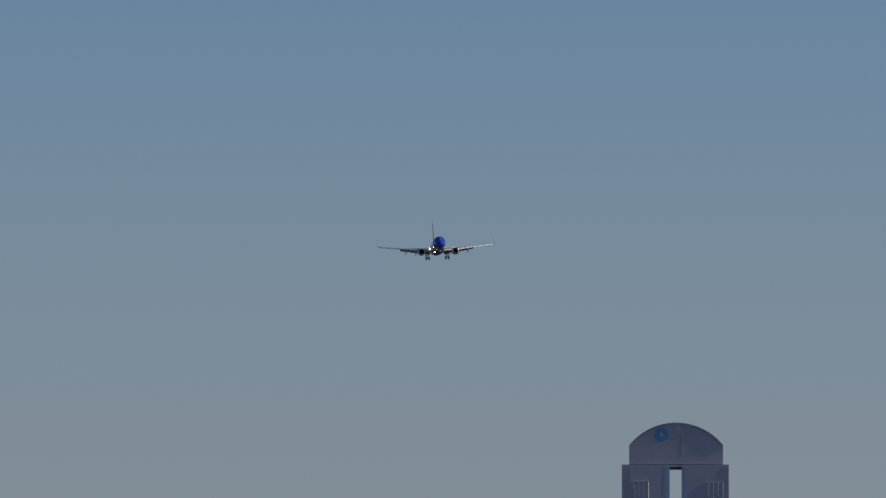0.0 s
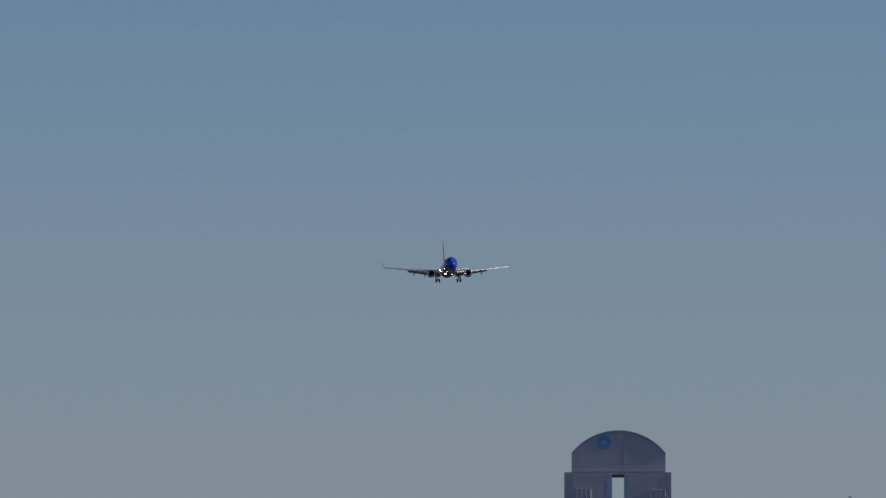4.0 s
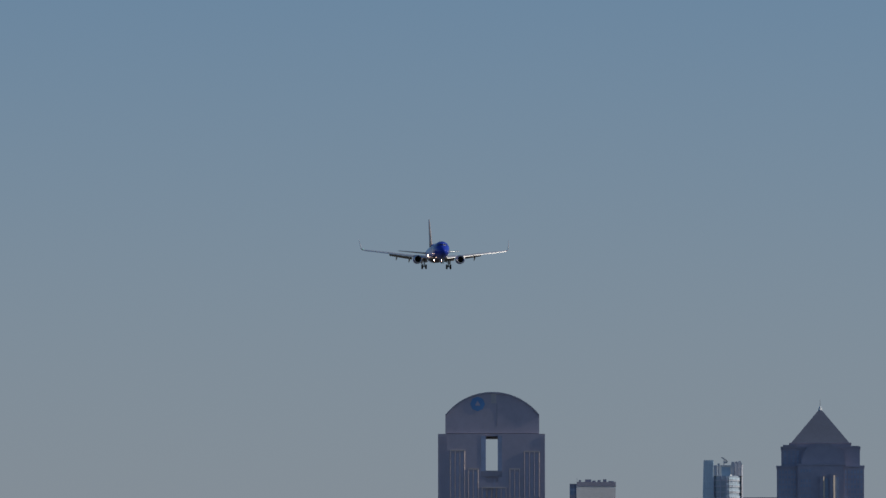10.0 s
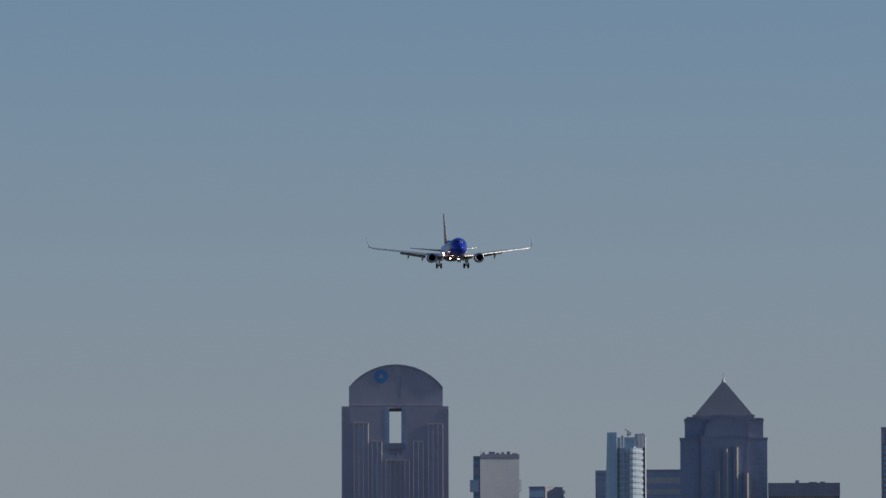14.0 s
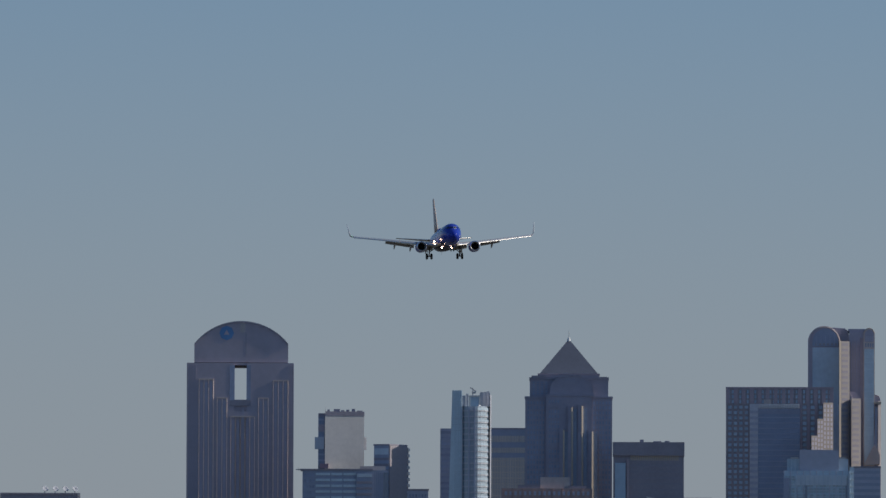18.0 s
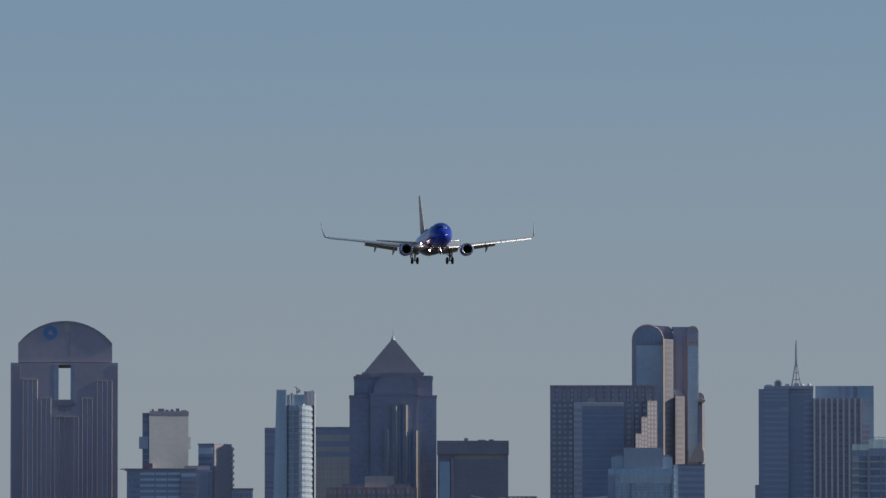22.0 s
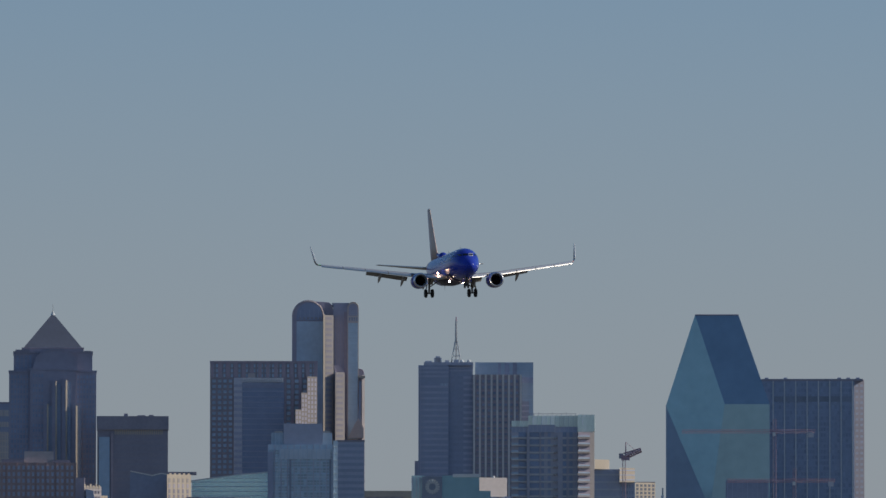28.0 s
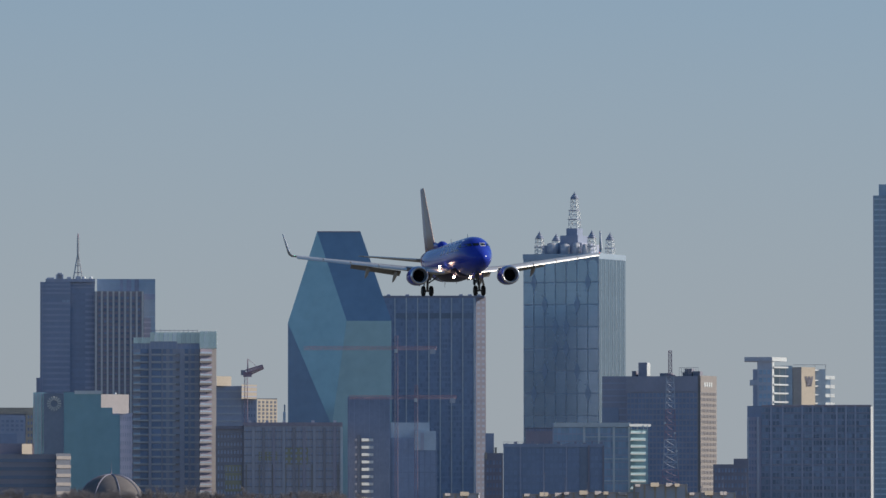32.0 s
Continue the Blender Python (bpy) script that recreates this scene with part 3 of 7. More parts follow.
def pyramid_tower():
    b = thing("office_tower", "dark stone tower with stepped shoulders and a pyramid roof", "skyscraper", (-86.38, 4600, 0))
    box("shaft", -27.64, 27.64, 3, 60, 0, 142.86, DUSK_GRANITE, b)
    box("upper_shaft", -24.77, 25.13, 6, 57, 142.86, 154.35, DUSK_GRANITE, b)
    box("shoulder_ledge", -28, 28, 2.4, 60.6, 142.14, 143.22, DUSK_GRANITE, b)
    box("shoulder_ledge", -25.13, 25.49, 5.4, 57.6, 153.99, 155.43, ROOF, b)
    box("shoulder_ledge", -23.69, -15.07, 5.2, 57.8, 155.07, 156.5, ROOF, b)
    box("shoulder_ledge", 19.74, 24.41, 5.2, 57.8, 155.07, 155.79, ROOF, b)
    box("centre_bay", -14.36, 14.36, 0, 63, 0, 144.29, DUSK_GRANITE, b)
    # arched gable on the front of the upper shaft
    x0, x1, zs, zt = -12.2, 15.8, 144.29, 156.86
    out = [(x0, zs), (x1, zs)] + [((x0 + x1) / 2 + (x1 - x0) / 2 * math.cos(math.pi * i / 16), zs + (zt - zs) * math.sin(math.pi * i / 16) ** 0.7) for i in range(1, 16)]
    prism("arched_gable", out, 1.5, 12, DUSK_GRANITE, b)
    prism("gable_roof", [(x, z) for x, z in out[1:]] + [(x * 0.985, z - 0.9) for x, z in reversed(out[1:])], 1.2, 12.5, DUSK_GRANITE, b)
    box("bay_ledge", -15.07, 16.16, -0.4, 5, 143.22, 144.65, DUSK_GRANITE, b)
    # pyramid
    h, t = 18.9, 180.8
    zb = 157.58
    v = [(-h, 31.5 - h, zb), (h, 31.5 - h, zb), (h, 31.5 + h, zb), (-h, 31.5 + h, zb), (0, 31.5, t)]
    roof = add("pyramid_roof", link_mesh("pyramid_roof", v, [(0, 1, 4), (1, 2, 4), (2, 3, 4), (3, 0, 4), (3, 2, 1, 0)], PYRAMID), b, label="dark metal pyramid roof")
    box("roof_base", -h - 0.5, h + 0.5, 31 - h, 32 + h, zb - 2.2, zb + 0.2, DUSK_GRANITE, roof)
    box("eave_line", -h - 0.9, h + 0.9, 30.6 - h, 32.4 + h, zb - 0.3, zb + 0.5, RED_BROWN, roof, "rose stone eave")
    bm = bmesh.new()
    rod(bm, (0, 31.5, t - 1.4), (0, 31.5, t + 1.2), 1.5, 0.5, 8)
    part("finial", bm, WHITE, roof, "white finial")
    bm = bmesh.new()
    rod(bm, (0, 31.5, t), (0, 31.5, 186.4), 0.26, 0.14)
    part("spire", bm, STEEL, roof)
    # the bay's piers and slots; cream flanks paint in the sun on the dark piers
    for x, top in ((-4.66, 122.75), (0.72, 137.11), (7.18, 137.83), (13.64, 121.68)):
        box("pier", x - 1.1, x + 1.1, -1.8, 1, 0, top, DUSK_GRANITE, b)
        turned_bay("lit_pier_flank", x + 1.1, x + 2.1, -2.2, 0, top - 1, CREAM, b, "pier flank with sunlight put into its cream colour", deg=30)
        box("slot_window", x + 2.1, x + 4.4, -0.3, 0.3, 0, top - 2, DEEP_NAVY, b)
    for z in (137.11, 128.5, 119.88, 111.27, 102.66):
        box("spandrel", -13.64, -5.74, -0.3, 0.3, z - 1.1, z + 1.1, DUSK_GRANITE, b)
    window_grid("windows", b, DEEP_NAVY, -26.57, -15.07, 2, 140.7, 6, 44, 0.55, 0.6, y=3)
    window_grid("windows", b, DEEP_NAVY, 15.08, 26.92, 2, 140.7, 6, 44, 0.55, 0.6, y=3)
    window_grid("windows", b, DEEP_NAVY, -23.69, -12.92, 144.29, 152.91, 4, 6, 0.5, 0.6, y=6)
    window_grid("windows", b, DEEP_NAVY, -12.92, -5.74, 2, 141.42, 4, 44, 0.55, 0.55)


pyramid_tower()

def brown_slab():
    b = thing("office_building", "dark brown office slab with a row of narrow top windows", "building", (-35.39, 4550, 0))
    box("body", -22, 22.35, 2, 40, 0, 112.34, BROWN, b)
    box("cornice", -22.36, 22.71, 0.5, 41, 104.54, 113.05, BROWN, b, "dark overhanging top storey")
    window_grid("slit_windows", b, CREAM, -11.35, 19.16, 101.34, 104.89, 26, 1, 0.55, 0.9, y=2)
    box("glass_stair", -20.94, -14.19, 1.2, 2.5, 0, 99.93, SKY_GLASS, b, "pale glazed stair panel")
    box("corner_pier", -13.48, -12.06, 0.8, 3, 0, 102.41, RED_BROWN, b)
    bands("floor_line", b, ROOF, -11.71, 21.29, 0, 100.28, 16, 1.2, 0.12, y=2)
    for x, w, h in ((-5.32, 2.4, 1.8), (3.19, 5, 0.8), (10.29, 3, 1.0)):
        box("roof_unit", x, x + w, 10, 14, 113.05, 113.05 + h, ROOF, b)


brown_slab()

def brick_block_with_white_box():
    b = thing("apartment_building", "red-brown brick block with a pale plant room on its roof", "building", (-91.32, 4200, 0))
    box("body", -26.23, 26.22, 0, 30, 0, 77.58, BRICK, b)
    for x0, x1, top in ((-17.05, -3.94, 79.55), (12.45, 22.94, 79.22), (-26.23, -17.71, 76.6)):
        box("roof_house", x0, x1, 1, 14, 77.25, top, BROWN, b)
    box("plant_room", -3.94, 13.11, 4, 16, 77.58, 84.13, BEIGE, b, "pale plant room")
    window_grid("windows", b, SLATE, -25.25, 25.24, 0, 76.6, 18, 5, 0.5, 0.6)
    fins("pier", b, BRICK, -25.9, 25.89, 0, 77.58, 10, 0.9, 0.5)


brick_block_with_white_box()

def faceted_block():
    b = thing("office_building", "dark faceted block beside a cream stone front with deep windows", "building", (-14.12, 4100, 0))
    prism("dark_facet_wall", [(-20.43, 0), (2.24, 0), (2.24, 69.17), (-1.59, 69.8), (-6.38, 68.53), (-14.37, 70.12), (-18.84, 71.08)], 0, 25, DARK_GLASS, b)
    prism("roof_rim", [(-18.84, 70.76), (-14.37, 69.8), (-6.38, 68.21), (-1.59, 69.49), (2.24, 68.85), (2.24, 69.49), (-1.59, 70.12), (-6.38, 68.85), (-14.37, 70.44), (-18.84, 71.4)], -0.4, 25, PALE_STONE, b, "pale roof rim")
    turned_bay("cream_front", 1.92, 15.34, -22, 51.92, 68.85, CREAM, b, "cream stone front")
    box("brown_base", -1.27, 17.57, -24, 6, 0, 51.92, BROWN, b)
    for x0, x1, top in ((0, 4.16, 54.48), (8.95, 11.5, 53.52), (12.78, 19.81, 56.07)):
        box("front_block", x0, x1, -25.5, -10, 0, top, BROWN, b)
    box("roof_slab", 2.24, 18.53, 6, 26, 69.17, 70.76, BROWN, b)
    for i in range(5):
        for j in range(4):
            x, z = 3.2 + i * 2.56, 64.38 - j * 3.04
            add("window", box_mesh("window", -0.8, 0.8, -0.12, 0.1, 0, 2.3, (TAN, GRANITE, BROWN, BROWN)[j]), b, (x, -22 + (x - (1.92)) * math.tan(radians(48)), z), rz=radians(48))
    for k, x in enumerate((3.2, 5.75, 8.31, 10.86, 13.42)):
        turned_bay("pinnacle", x, x + 1.2, -21.5 + (x - (1.92)) * math.tan(radians(48)), 67.25, 69.64, CREAM, b, deg=48, back=2)
    # low cream wing with a broken roofline, a slate lean-to and white floor edges
    wing = turned_bay("cream_wing", -44.69, -35.12, -20, 0, 62.14, BEIGE, b, "cream low wing", deg=40)
    turned_bay("cream_wing", -35.12, -31.61, -12, 0, 57.03, CREAM, b, "cream low wing", deg=40)
    for k in range(6):
        x = -44.69 + k * 1.6
        y = -20.3 + (x - (-44.69)) * math.tan(radians(40))
        turned_bay("merlon", x, x + 0.9, y, 60.86, 63.42 - (k % 2) * 0.7, CREAM, wing, deg=40, back=2)
        for j in range(3):
            add("window", box_mesh("window", 0, 1.0, -0.15, 0.1, 0, 1.5, BROWN), wing, (x + 0.2, y, 58.31 - j * 3.2), rz=radians(40))
    prism("lean_to", [(-43.42, 52.56), (-38.31, 52.56), (-39.59, 59.59), (-43.74, 60.54)], -23, -19, SLATE, b, "slate lean-to roof")
    turned_bay("white_edge", -44.69, -31.29, -24, 52.88, 53.84, WHITE, b, "white floor edge", deg=30, back=3)
    turned_bay("white_edge", -44.69, -31.29, -24, 50.33, 50.96, WHITE, b, "white floor edge", deg=30, back=3)
    for k in range(6):
        x = -44.37 + k * 2.56
        turned_bay("white_post", x, x + 0.5, -24.2 + (x - (-44.69)) * math.tan(radians(30)), 0, 53.52, WHITE, b, deg=30, back=1)
    box("brown_step", -49.8, -44.69, 2, 20, 0, 67.25, RED_BROWN, b)


faceted_block()

def grid_tower():
    b = thing("office_tower", "brown and rose stone tower with a gridded window wall", "skyscraper", (45.71, 4750, 0))
    box("body", -31.79, 38.48, 0, 50, 0, 153.03, WARM_BROWN, b)
    box("parapet", -31.98, 38.66, -0.8, 50.5, 153.03, 154.14, RED_BROWN, b)
    # rose piers and blue panes of the crown storeys
    fins("rose_pier", b, RED_BROWN, -30.68, 37.37, 143.03, 153.03, 14, 2.4, 0.7)
    window_grid("crown_windows", b, SKY_GLASS, -31.05, 37.74, 143.03, 152.66, 28, 3, 0.55, 0.7, 0.25)
    # gridded window wall
    window_grid("wall_windows", b, SKY_GLASS, -31.05, -16.64, 2, 142.66, 4, 40, 0.62, 0.55, 0.2)
    fins("stone_pier", b, WARM_BROWN, -31.24, -16.45, 0, 143.03, 5, 1.2, 0.6)
    box("grey_flank", -16.27, -10.72, -1.5, 5, 0, 143.03, CONCRETE, b, "grey concrete edge")
    bands("flank_line", b, SLATE, -16.08, -10.91, 0, 139.69, 36, 1.8, 0.25, y=-1.5)
    box("smooth_face", -10.72, 16.64, -1.2, 4, 0, 140.06, GRID_GLASS, b, "smooth navy glass face")
    bands("face_line", b, SLATE_DEEP, -10.54, 16.46, 0, 136, 38, 0.7, 0.12, y=-1.2)
    box("dark_strip", -10.6, 16.5, -1.45, 0, 136.4, 139.9, DARK_GLASS, b, "dark glass strip")
    box("louvre_strip", -10.72, 16.27, -1.6, 3, 140.06, 143.03, CONCRETE, b, "pale louvre strip")
    fins("louvre", b, WHITE, -9.98, 15.53, 140.44, 142.66, 24, 0.5, 0.5, y=-1.6)
    box("top_unit", -7.03, -2.22, -1, 3, 143.03, 145.99, BEIGE, b)
    window_grid("wall_windows", b, SKY_GLASS, 17.01, 38.11, 2, 142.66, 4, 40, 0.5, 0.6, 0.2)
    fins("rose_pier", b, RED_BROWN, 17.2, 37.37, 112.29, 143.03, 5, 1.9, 0.7)
    fins("stone_pier", b, WARM_BROWN, 17.2, 37.37, 0, 112.29, 5, 1.9, 0.6)
    # stepped sunlit stone bays
    for x0, x1, top, y0 in ((31.81, 38.29, 143.77, -9), (27.93, 31.81, 133.03, -14), (24.04, 27.93, 121.92, -19)):
        bay = turned_bay("stone_bay", x0, x1, y0, 0, top, CLAY, b, "pale stepped bay", deg=40)
        n = max(2, round((x1 - x0) / 1.95))
        pane = box_mesh("window", -0.72, 0.72, -0.08, 0.05, -0.95, 0.95, GRANITE_DEEP)
        for i in range(n):
            x = x0 + (x1 - x0) * (i + 0.5) / n
            for j in range(18):
                add("window", pane, bay, (x, y0 + (x - x0) * math.tan(radians(40)), top - 2.2 - j * 2.95), rz=radians(40))


grid_tower()

def vault(parent, name, x0, x1, z0, zs, y0, y1, mat, rim=None):
    """A barrel-vaulted slab: uprights to zs, then a half round."""
    mid, r = (x0 + x1) / 2, (x1 - x0) / 2
    out = [(x0, z0), (x1, z0)] + [(mid + r * math.cos(math.pi * i / 20), zs + r * math.sin(math.pi * i / 20)) for i in range(21)]
    v = prism(name, out, y0, y1, mat, parent)
    if rim:
        # chamfered rim: a three-edged moulding swept round the arch
        arc = out[2:]
        n = len(arc)
        pts = [(mid + (x - mid) * k, y, zs + (z - zs) * k) for k, y in ((1.01, y0 + 0.9), (0.94, y0 - 0.7), (0.94, y0 + 0.9)) for x, z in arc]
        faces = [(r * n + i, r * n + i + 1, (r + 1) % 3 * n + i + 1, (r + 1) % 3 * n + i) for r in range(3) for i in range(n - 1)] + [(0, n, 2 * n), (3 * n - 1, 2 * n - 1, n - 1)]
        add("vault_rim", link_mesh("vault_rim", pts, faces, rim), v, label="chamfered stone rim")
    return v


def arch_fill(parent, name, x0, x1, z0, zs, y0, y1, mat, label=""):
    mid, r = (x0 + x1) / 2, (x1 - x0) / 2
    out = [(x0, z0), (x1, z0)] + [(mid + r * math.cos(math.pi * i / 14), zs + r * math.sin(math.pi * i / 14)) for i in range(15)]
    return prism(name, out, y0, y1, mat, parent, label)


def striped_bay(parent, x0, x1, y0, top, deg):
    """A sunlit stone bay with a dark band of three windows on each floor."""
    bay = turned_bay("striped_bay", x0, x1, y0, 0, top, TAN, parent, "cream stone bay with dark window bands", deg=deg, back=14)
    n = int(top / 3.67)
    w = (x1 - x0) / math.cos(radians(deg))
    pane = box_mesh("window", -w * 0.38, w * 0.3, -0.12, 0.05, -0.85, 0.85, BROWN)
    mid = (x0 + x1) / 2
    for i in range(n):
        add("window", pane, bay, (mid, y0 + (mid - x0) * math.tan(radians(deg)), top - 2.2 - i * 3.67), rz=radians(deg))
    return bay


def vaulted_tower():
    b = thing("office_tower", "granite tower with barrel-vaulted tops and tall grey glass", "skyscraper", (91.63, 4850, 0))
    a = vault(b, "left_vault", -22.67, -0.95, 0, 187.35, 0, 45, GRANITE, GRANITE_PALE)
    arch_fill(a, "arched_window", -19.65, -2.27, 184.7, 187.73, -0.5, 1, SLATE_DEEP, "arched slate window")
    fins("arch_mullion", a, SLATE, -17.01, -4.92, 185.83, 191.89, 5, 0.4, 0.2, y=-0.5)
    window_grid("top_windows", a, TAN, -18.52, -2.65, 185.07, 186.97, 6, 1, 0.35, 0.7, y=-0.5)
    box("glass_panel", -19.65, -1.89, -0.7, 1, 16.41, 183.94, GREY_GLASS, a, "smooth grey-blue glass panel")
    # cream instead of granite: the sun on this jamb is partly in its colour
    turned_bay("lit_jamb", -1.7, -0.76, -13.5, 0, 188.1, CREAM, a, "stone jamb with sunlight put into its cream colour", deg=35, back=14)
    # barrel roof running back from the left vault, seen along its sunny side
    prism("barrel_roof", [(-11.72, 187.35), (4.91, 187.35), (4.91, 191.51), (4.16, 194.92), (1.89, 196.82), (-11.72, 197.76)], 3, 45, GRANITE, b, "brown standing-seam barrel roof")
    fins("roof_seam", b, BROWN, -0.38, 3.4, 187.73, 196.06, 5, 0.25, 0.2, y=3)
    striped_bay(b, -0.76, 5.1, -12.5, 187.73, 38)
    box("dark_bay", 4.91, 14.74, 0.5, 40, 0, 196.06, GRANITE_DEEP, b)
    fins("dark_rib", b, GRANITE, 5.67, 12.47, 0, 188.1, 5, 0.8, 0.3, y=0.5)
    box("rose_edge", 12.1, 14.36, -0.3, 4, 0, 190.38, RED_BROWN, b)
    box("bay_roof", 4.16, 15.5, 2, 42, 194.92, 196.44, SLATE_DEEP, b)
    c = vault(b, "right_vault", 14.36, 21.93, 0, 193.22, -1, 44, GRANITE_PALE, CREAM)
    arch_fill(c, "arched_window", 15.31, 21.17, 187.73, 192.65, -1.4, 1, GRANITE_DEEP, "dark arched window")
    window_grid("arch_panes", c, CONCRETE, 15.5, 20.98, 188.1, 191.51, 4, 3, 0.5, 0.55, y=-1.4)
    window_grid("top_windows", c, DARK_GLASS, 15.12, 21.55, 183.94, 186.97, 4, 1, 0.45, 0.8, y=-1)
    box("glass_panel", 14.93, 21.36, -1.5, 1, 105.22, 182.8, PALE_GLASS, c, "pale glass panel")
    bands("floor_line", c, PALE_GLASS, 14.93, 21.36, 105.22, 182.42, 32, 0.4, 0.1, y=-1.5)
    d = vault(b, "low_vault", -1.89, 6.8, 0, 150.24, -6, 20, GRANITE_DEEP, GRANITE)
    fins("dark_rib", d, SLATE_DEEP, -0.76, 5.67, 0, 151, 5, 0.9, 0.4, y=-6)
    prism("low_barrel", [(4.91, 149.11), (12.47, 149.11), (11.34, 152.52), (8.69, 154.41), (3.02, 154.6)], -4, 18, GRANITE, d, "small brown barrel roof")
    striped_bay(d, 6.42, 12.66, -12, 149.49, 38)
    e = vault(b, "side_vault", 19.28, 25.71, 0, 149.11, 1, 20, GRANITE_DEEP, GRANITE)
    # beige adds the look of sun to the granite vault's edge
    turned_bay("lit_edge", 24.2, 26.09, -2.5, 0, 147.97, BEIGE, e, "stone edge with sunlight put into its beige colour", deg=35)
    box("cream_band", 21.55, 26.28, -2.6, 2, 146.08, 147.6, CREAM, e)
    prism("dark_curve", [(20.04, 110.14), (23.82, 110.14), (23.82, 143.81), (22.3, 143.81), (21.93, 124.14)], -2.2, 2, SLATE_DEEP, e)
    prism("sloped_stone", [(14.74, 105.6), (25.33, 105.6), (25.33, 112.41), (21.93, 119.22), (20.04, 116.19)], -4.5, 3, GRANITE_PALE, e, "sloped pale stone panel")


vaulted_tower()

def blue_glass_apartments():
    b = thing("apartment_tower", "blue-grey glass apartment block with a stepped roof", "building", (64.97, 4150, 0))
    box("body", -19.74, 17.81, 0, 35, 0, 87.22, BLUE_GLASS, b)
    box("upper_box", -10.68, 11.65, 1, 32, 0, 99.2, SLATE, b, "windowless grey upper box")
    box("upper_step", -17.8, -10.68, 2, 30, 0, 94.02, BLUE_GLASS, b)
    box("upper_step", 11.65, 17.16, 2, 30, 0, 94.02, GREY_GLASS, b)
    box("right_glass", 17.81, 20.4, 1.5, 30, 0, 89.49, PALE_GLASS, b, "pale glass edge")
    box("penthouse", -12.95, 16.19, -0.6, 20, 78.81, 84.63, GREY_GLASS, b, "pale glazed top floors")
    fins("frame", b, SLATE, -19.58, 17.64, 0, 87.22, 11, 0.4, 0.3)
    for x in (-7.45, 15.54):
        box("dark_slot", x, x + 1.2, -0.45, 0.4, 0, 83.01, INK_GLASS, b)
    bands("slab_edge", b, GREY_GLASS, -19.74, 17.81, 0, 84.63, 24, 0.5, 0.3)
    window_grid("windows", b, PANE, -19.1, 17.16, 1, 84.63, 20, 24, 0.86, 0.72)
    fins("penthouse_mullion", b, BLUE_GLASS, -12.6, 15.9, 78.9, 84.5, 12, 0.25, 0.15, y=-0.6)
    fins("upper_mullion", b, GREY_GLASS, -17.4, -11.2, 0, 94.0, 4, 0.25, 0.2, y=2)
    bands("slab_edge", b, WHITE, 17.81, 20.4, 0, 87.87, 12, 0.4, 0.5, y=1.5)
    box("dark_balcony_wall", -19.74, -16.51, -1, 4, 0, 83.01, SLATE_DEEP, b)
    for x0, x1 in ((-15.86, -11.33), (11.98, 15.86)):
        boxes("roof_rail", [(x0, x1, 1.8, 2, 94.02, 94.99)] , STEEL, b)


blue_glass_apartments()

def slate_block():
    b = thing("office_building", "plain slate block below the vaulted tower", "building", (100.64, 4500, 0))
    box("body", -8.78, 8.43, 0, 30, 0, 96.12, SLATE, b)
    box("parapet", -8.78, 8.61, -0.4, 30, 96.12, 97.17, BROWN, b)
    bands("window_band", b, SLATE_DEEP, -8.42, 8.08, 0, 95.42, 12, 1.9, 0.18)


slate_block()

def sloping_glass_hall():
    b = thing("concert_hall", "pale green glass hall with a sloping roof edge", "building", (25.11, 4250, 0))
    prism("glass_wall", [(-23.85, 0), (23.19, 0), (23.19, 73.29), (3.31, 71.64), (-23.19, 67.99)], 0, 40, HALL_GLASS, b)
    for i in range(24):
        z = 67.2 - i * 2.7
        box("glazing_line", -23.4, 22.86, -0.25, 0.2, z - 0.22, z + 0.22, PALE_GLASS, b)
    for i in range(3):
        box("glazing_line", -6 + i * 9.5, 22.86, -0.25, 0.2, 69.4 + i * 1.15, 69.7 + i * 1.15, PALE_GLASS, b)
    prism("roof_edge", [(-23.85, 67.5), (3.31, 71.14), (23.19, 72.79), (23.19, 73.46), (3.31, 71.8), (-23.85, 68.16)], -0.7, 40.5, WHITE, b)


sloping_glass_hall()

def long_beige_block():
    b = thing("office_building", "long low beige block with a pale parapet", "building", (118.82, 4600, 0))
    box("body", -24.39, 24.41, 0, 40, 0, 64.85, GREY_PANEL, b)
    box("parapet", -25.1, 23.33, -1, 41, 63.06, 67.01, CREAM, b, "pale beige parapet")
    box("end_bay", 17.95, 23.33, -1.3, 30, 0, 65.93, CREAM, b)
    window_grid("end_windows", b, DARK_GLASS, 18.67, 22.61, 1, 63.06, 2, 10, 0.5, 0.5, y=-1.3)
    window_grid("windows", b, CONCRETE, -23.67, -5.02, 1, 60.55, 10, 8, 0.6, 0.55)
    box("dark_wing", -4.3, 17.23, -2, 5, 0, 62.34, SLATE, b)
    prism("sloped_wing", [(-10.76, 0), (-2.15, 0), (-2.15, 61.63), (-4.3, 61.63)], -2.2, 3, BLUE_GLASS, b)
    box("dark_glazing", -3.58, 12.2, -2.3, 3, 45.13, 50.87, DARK_GLASS, b)


long_beige_block()

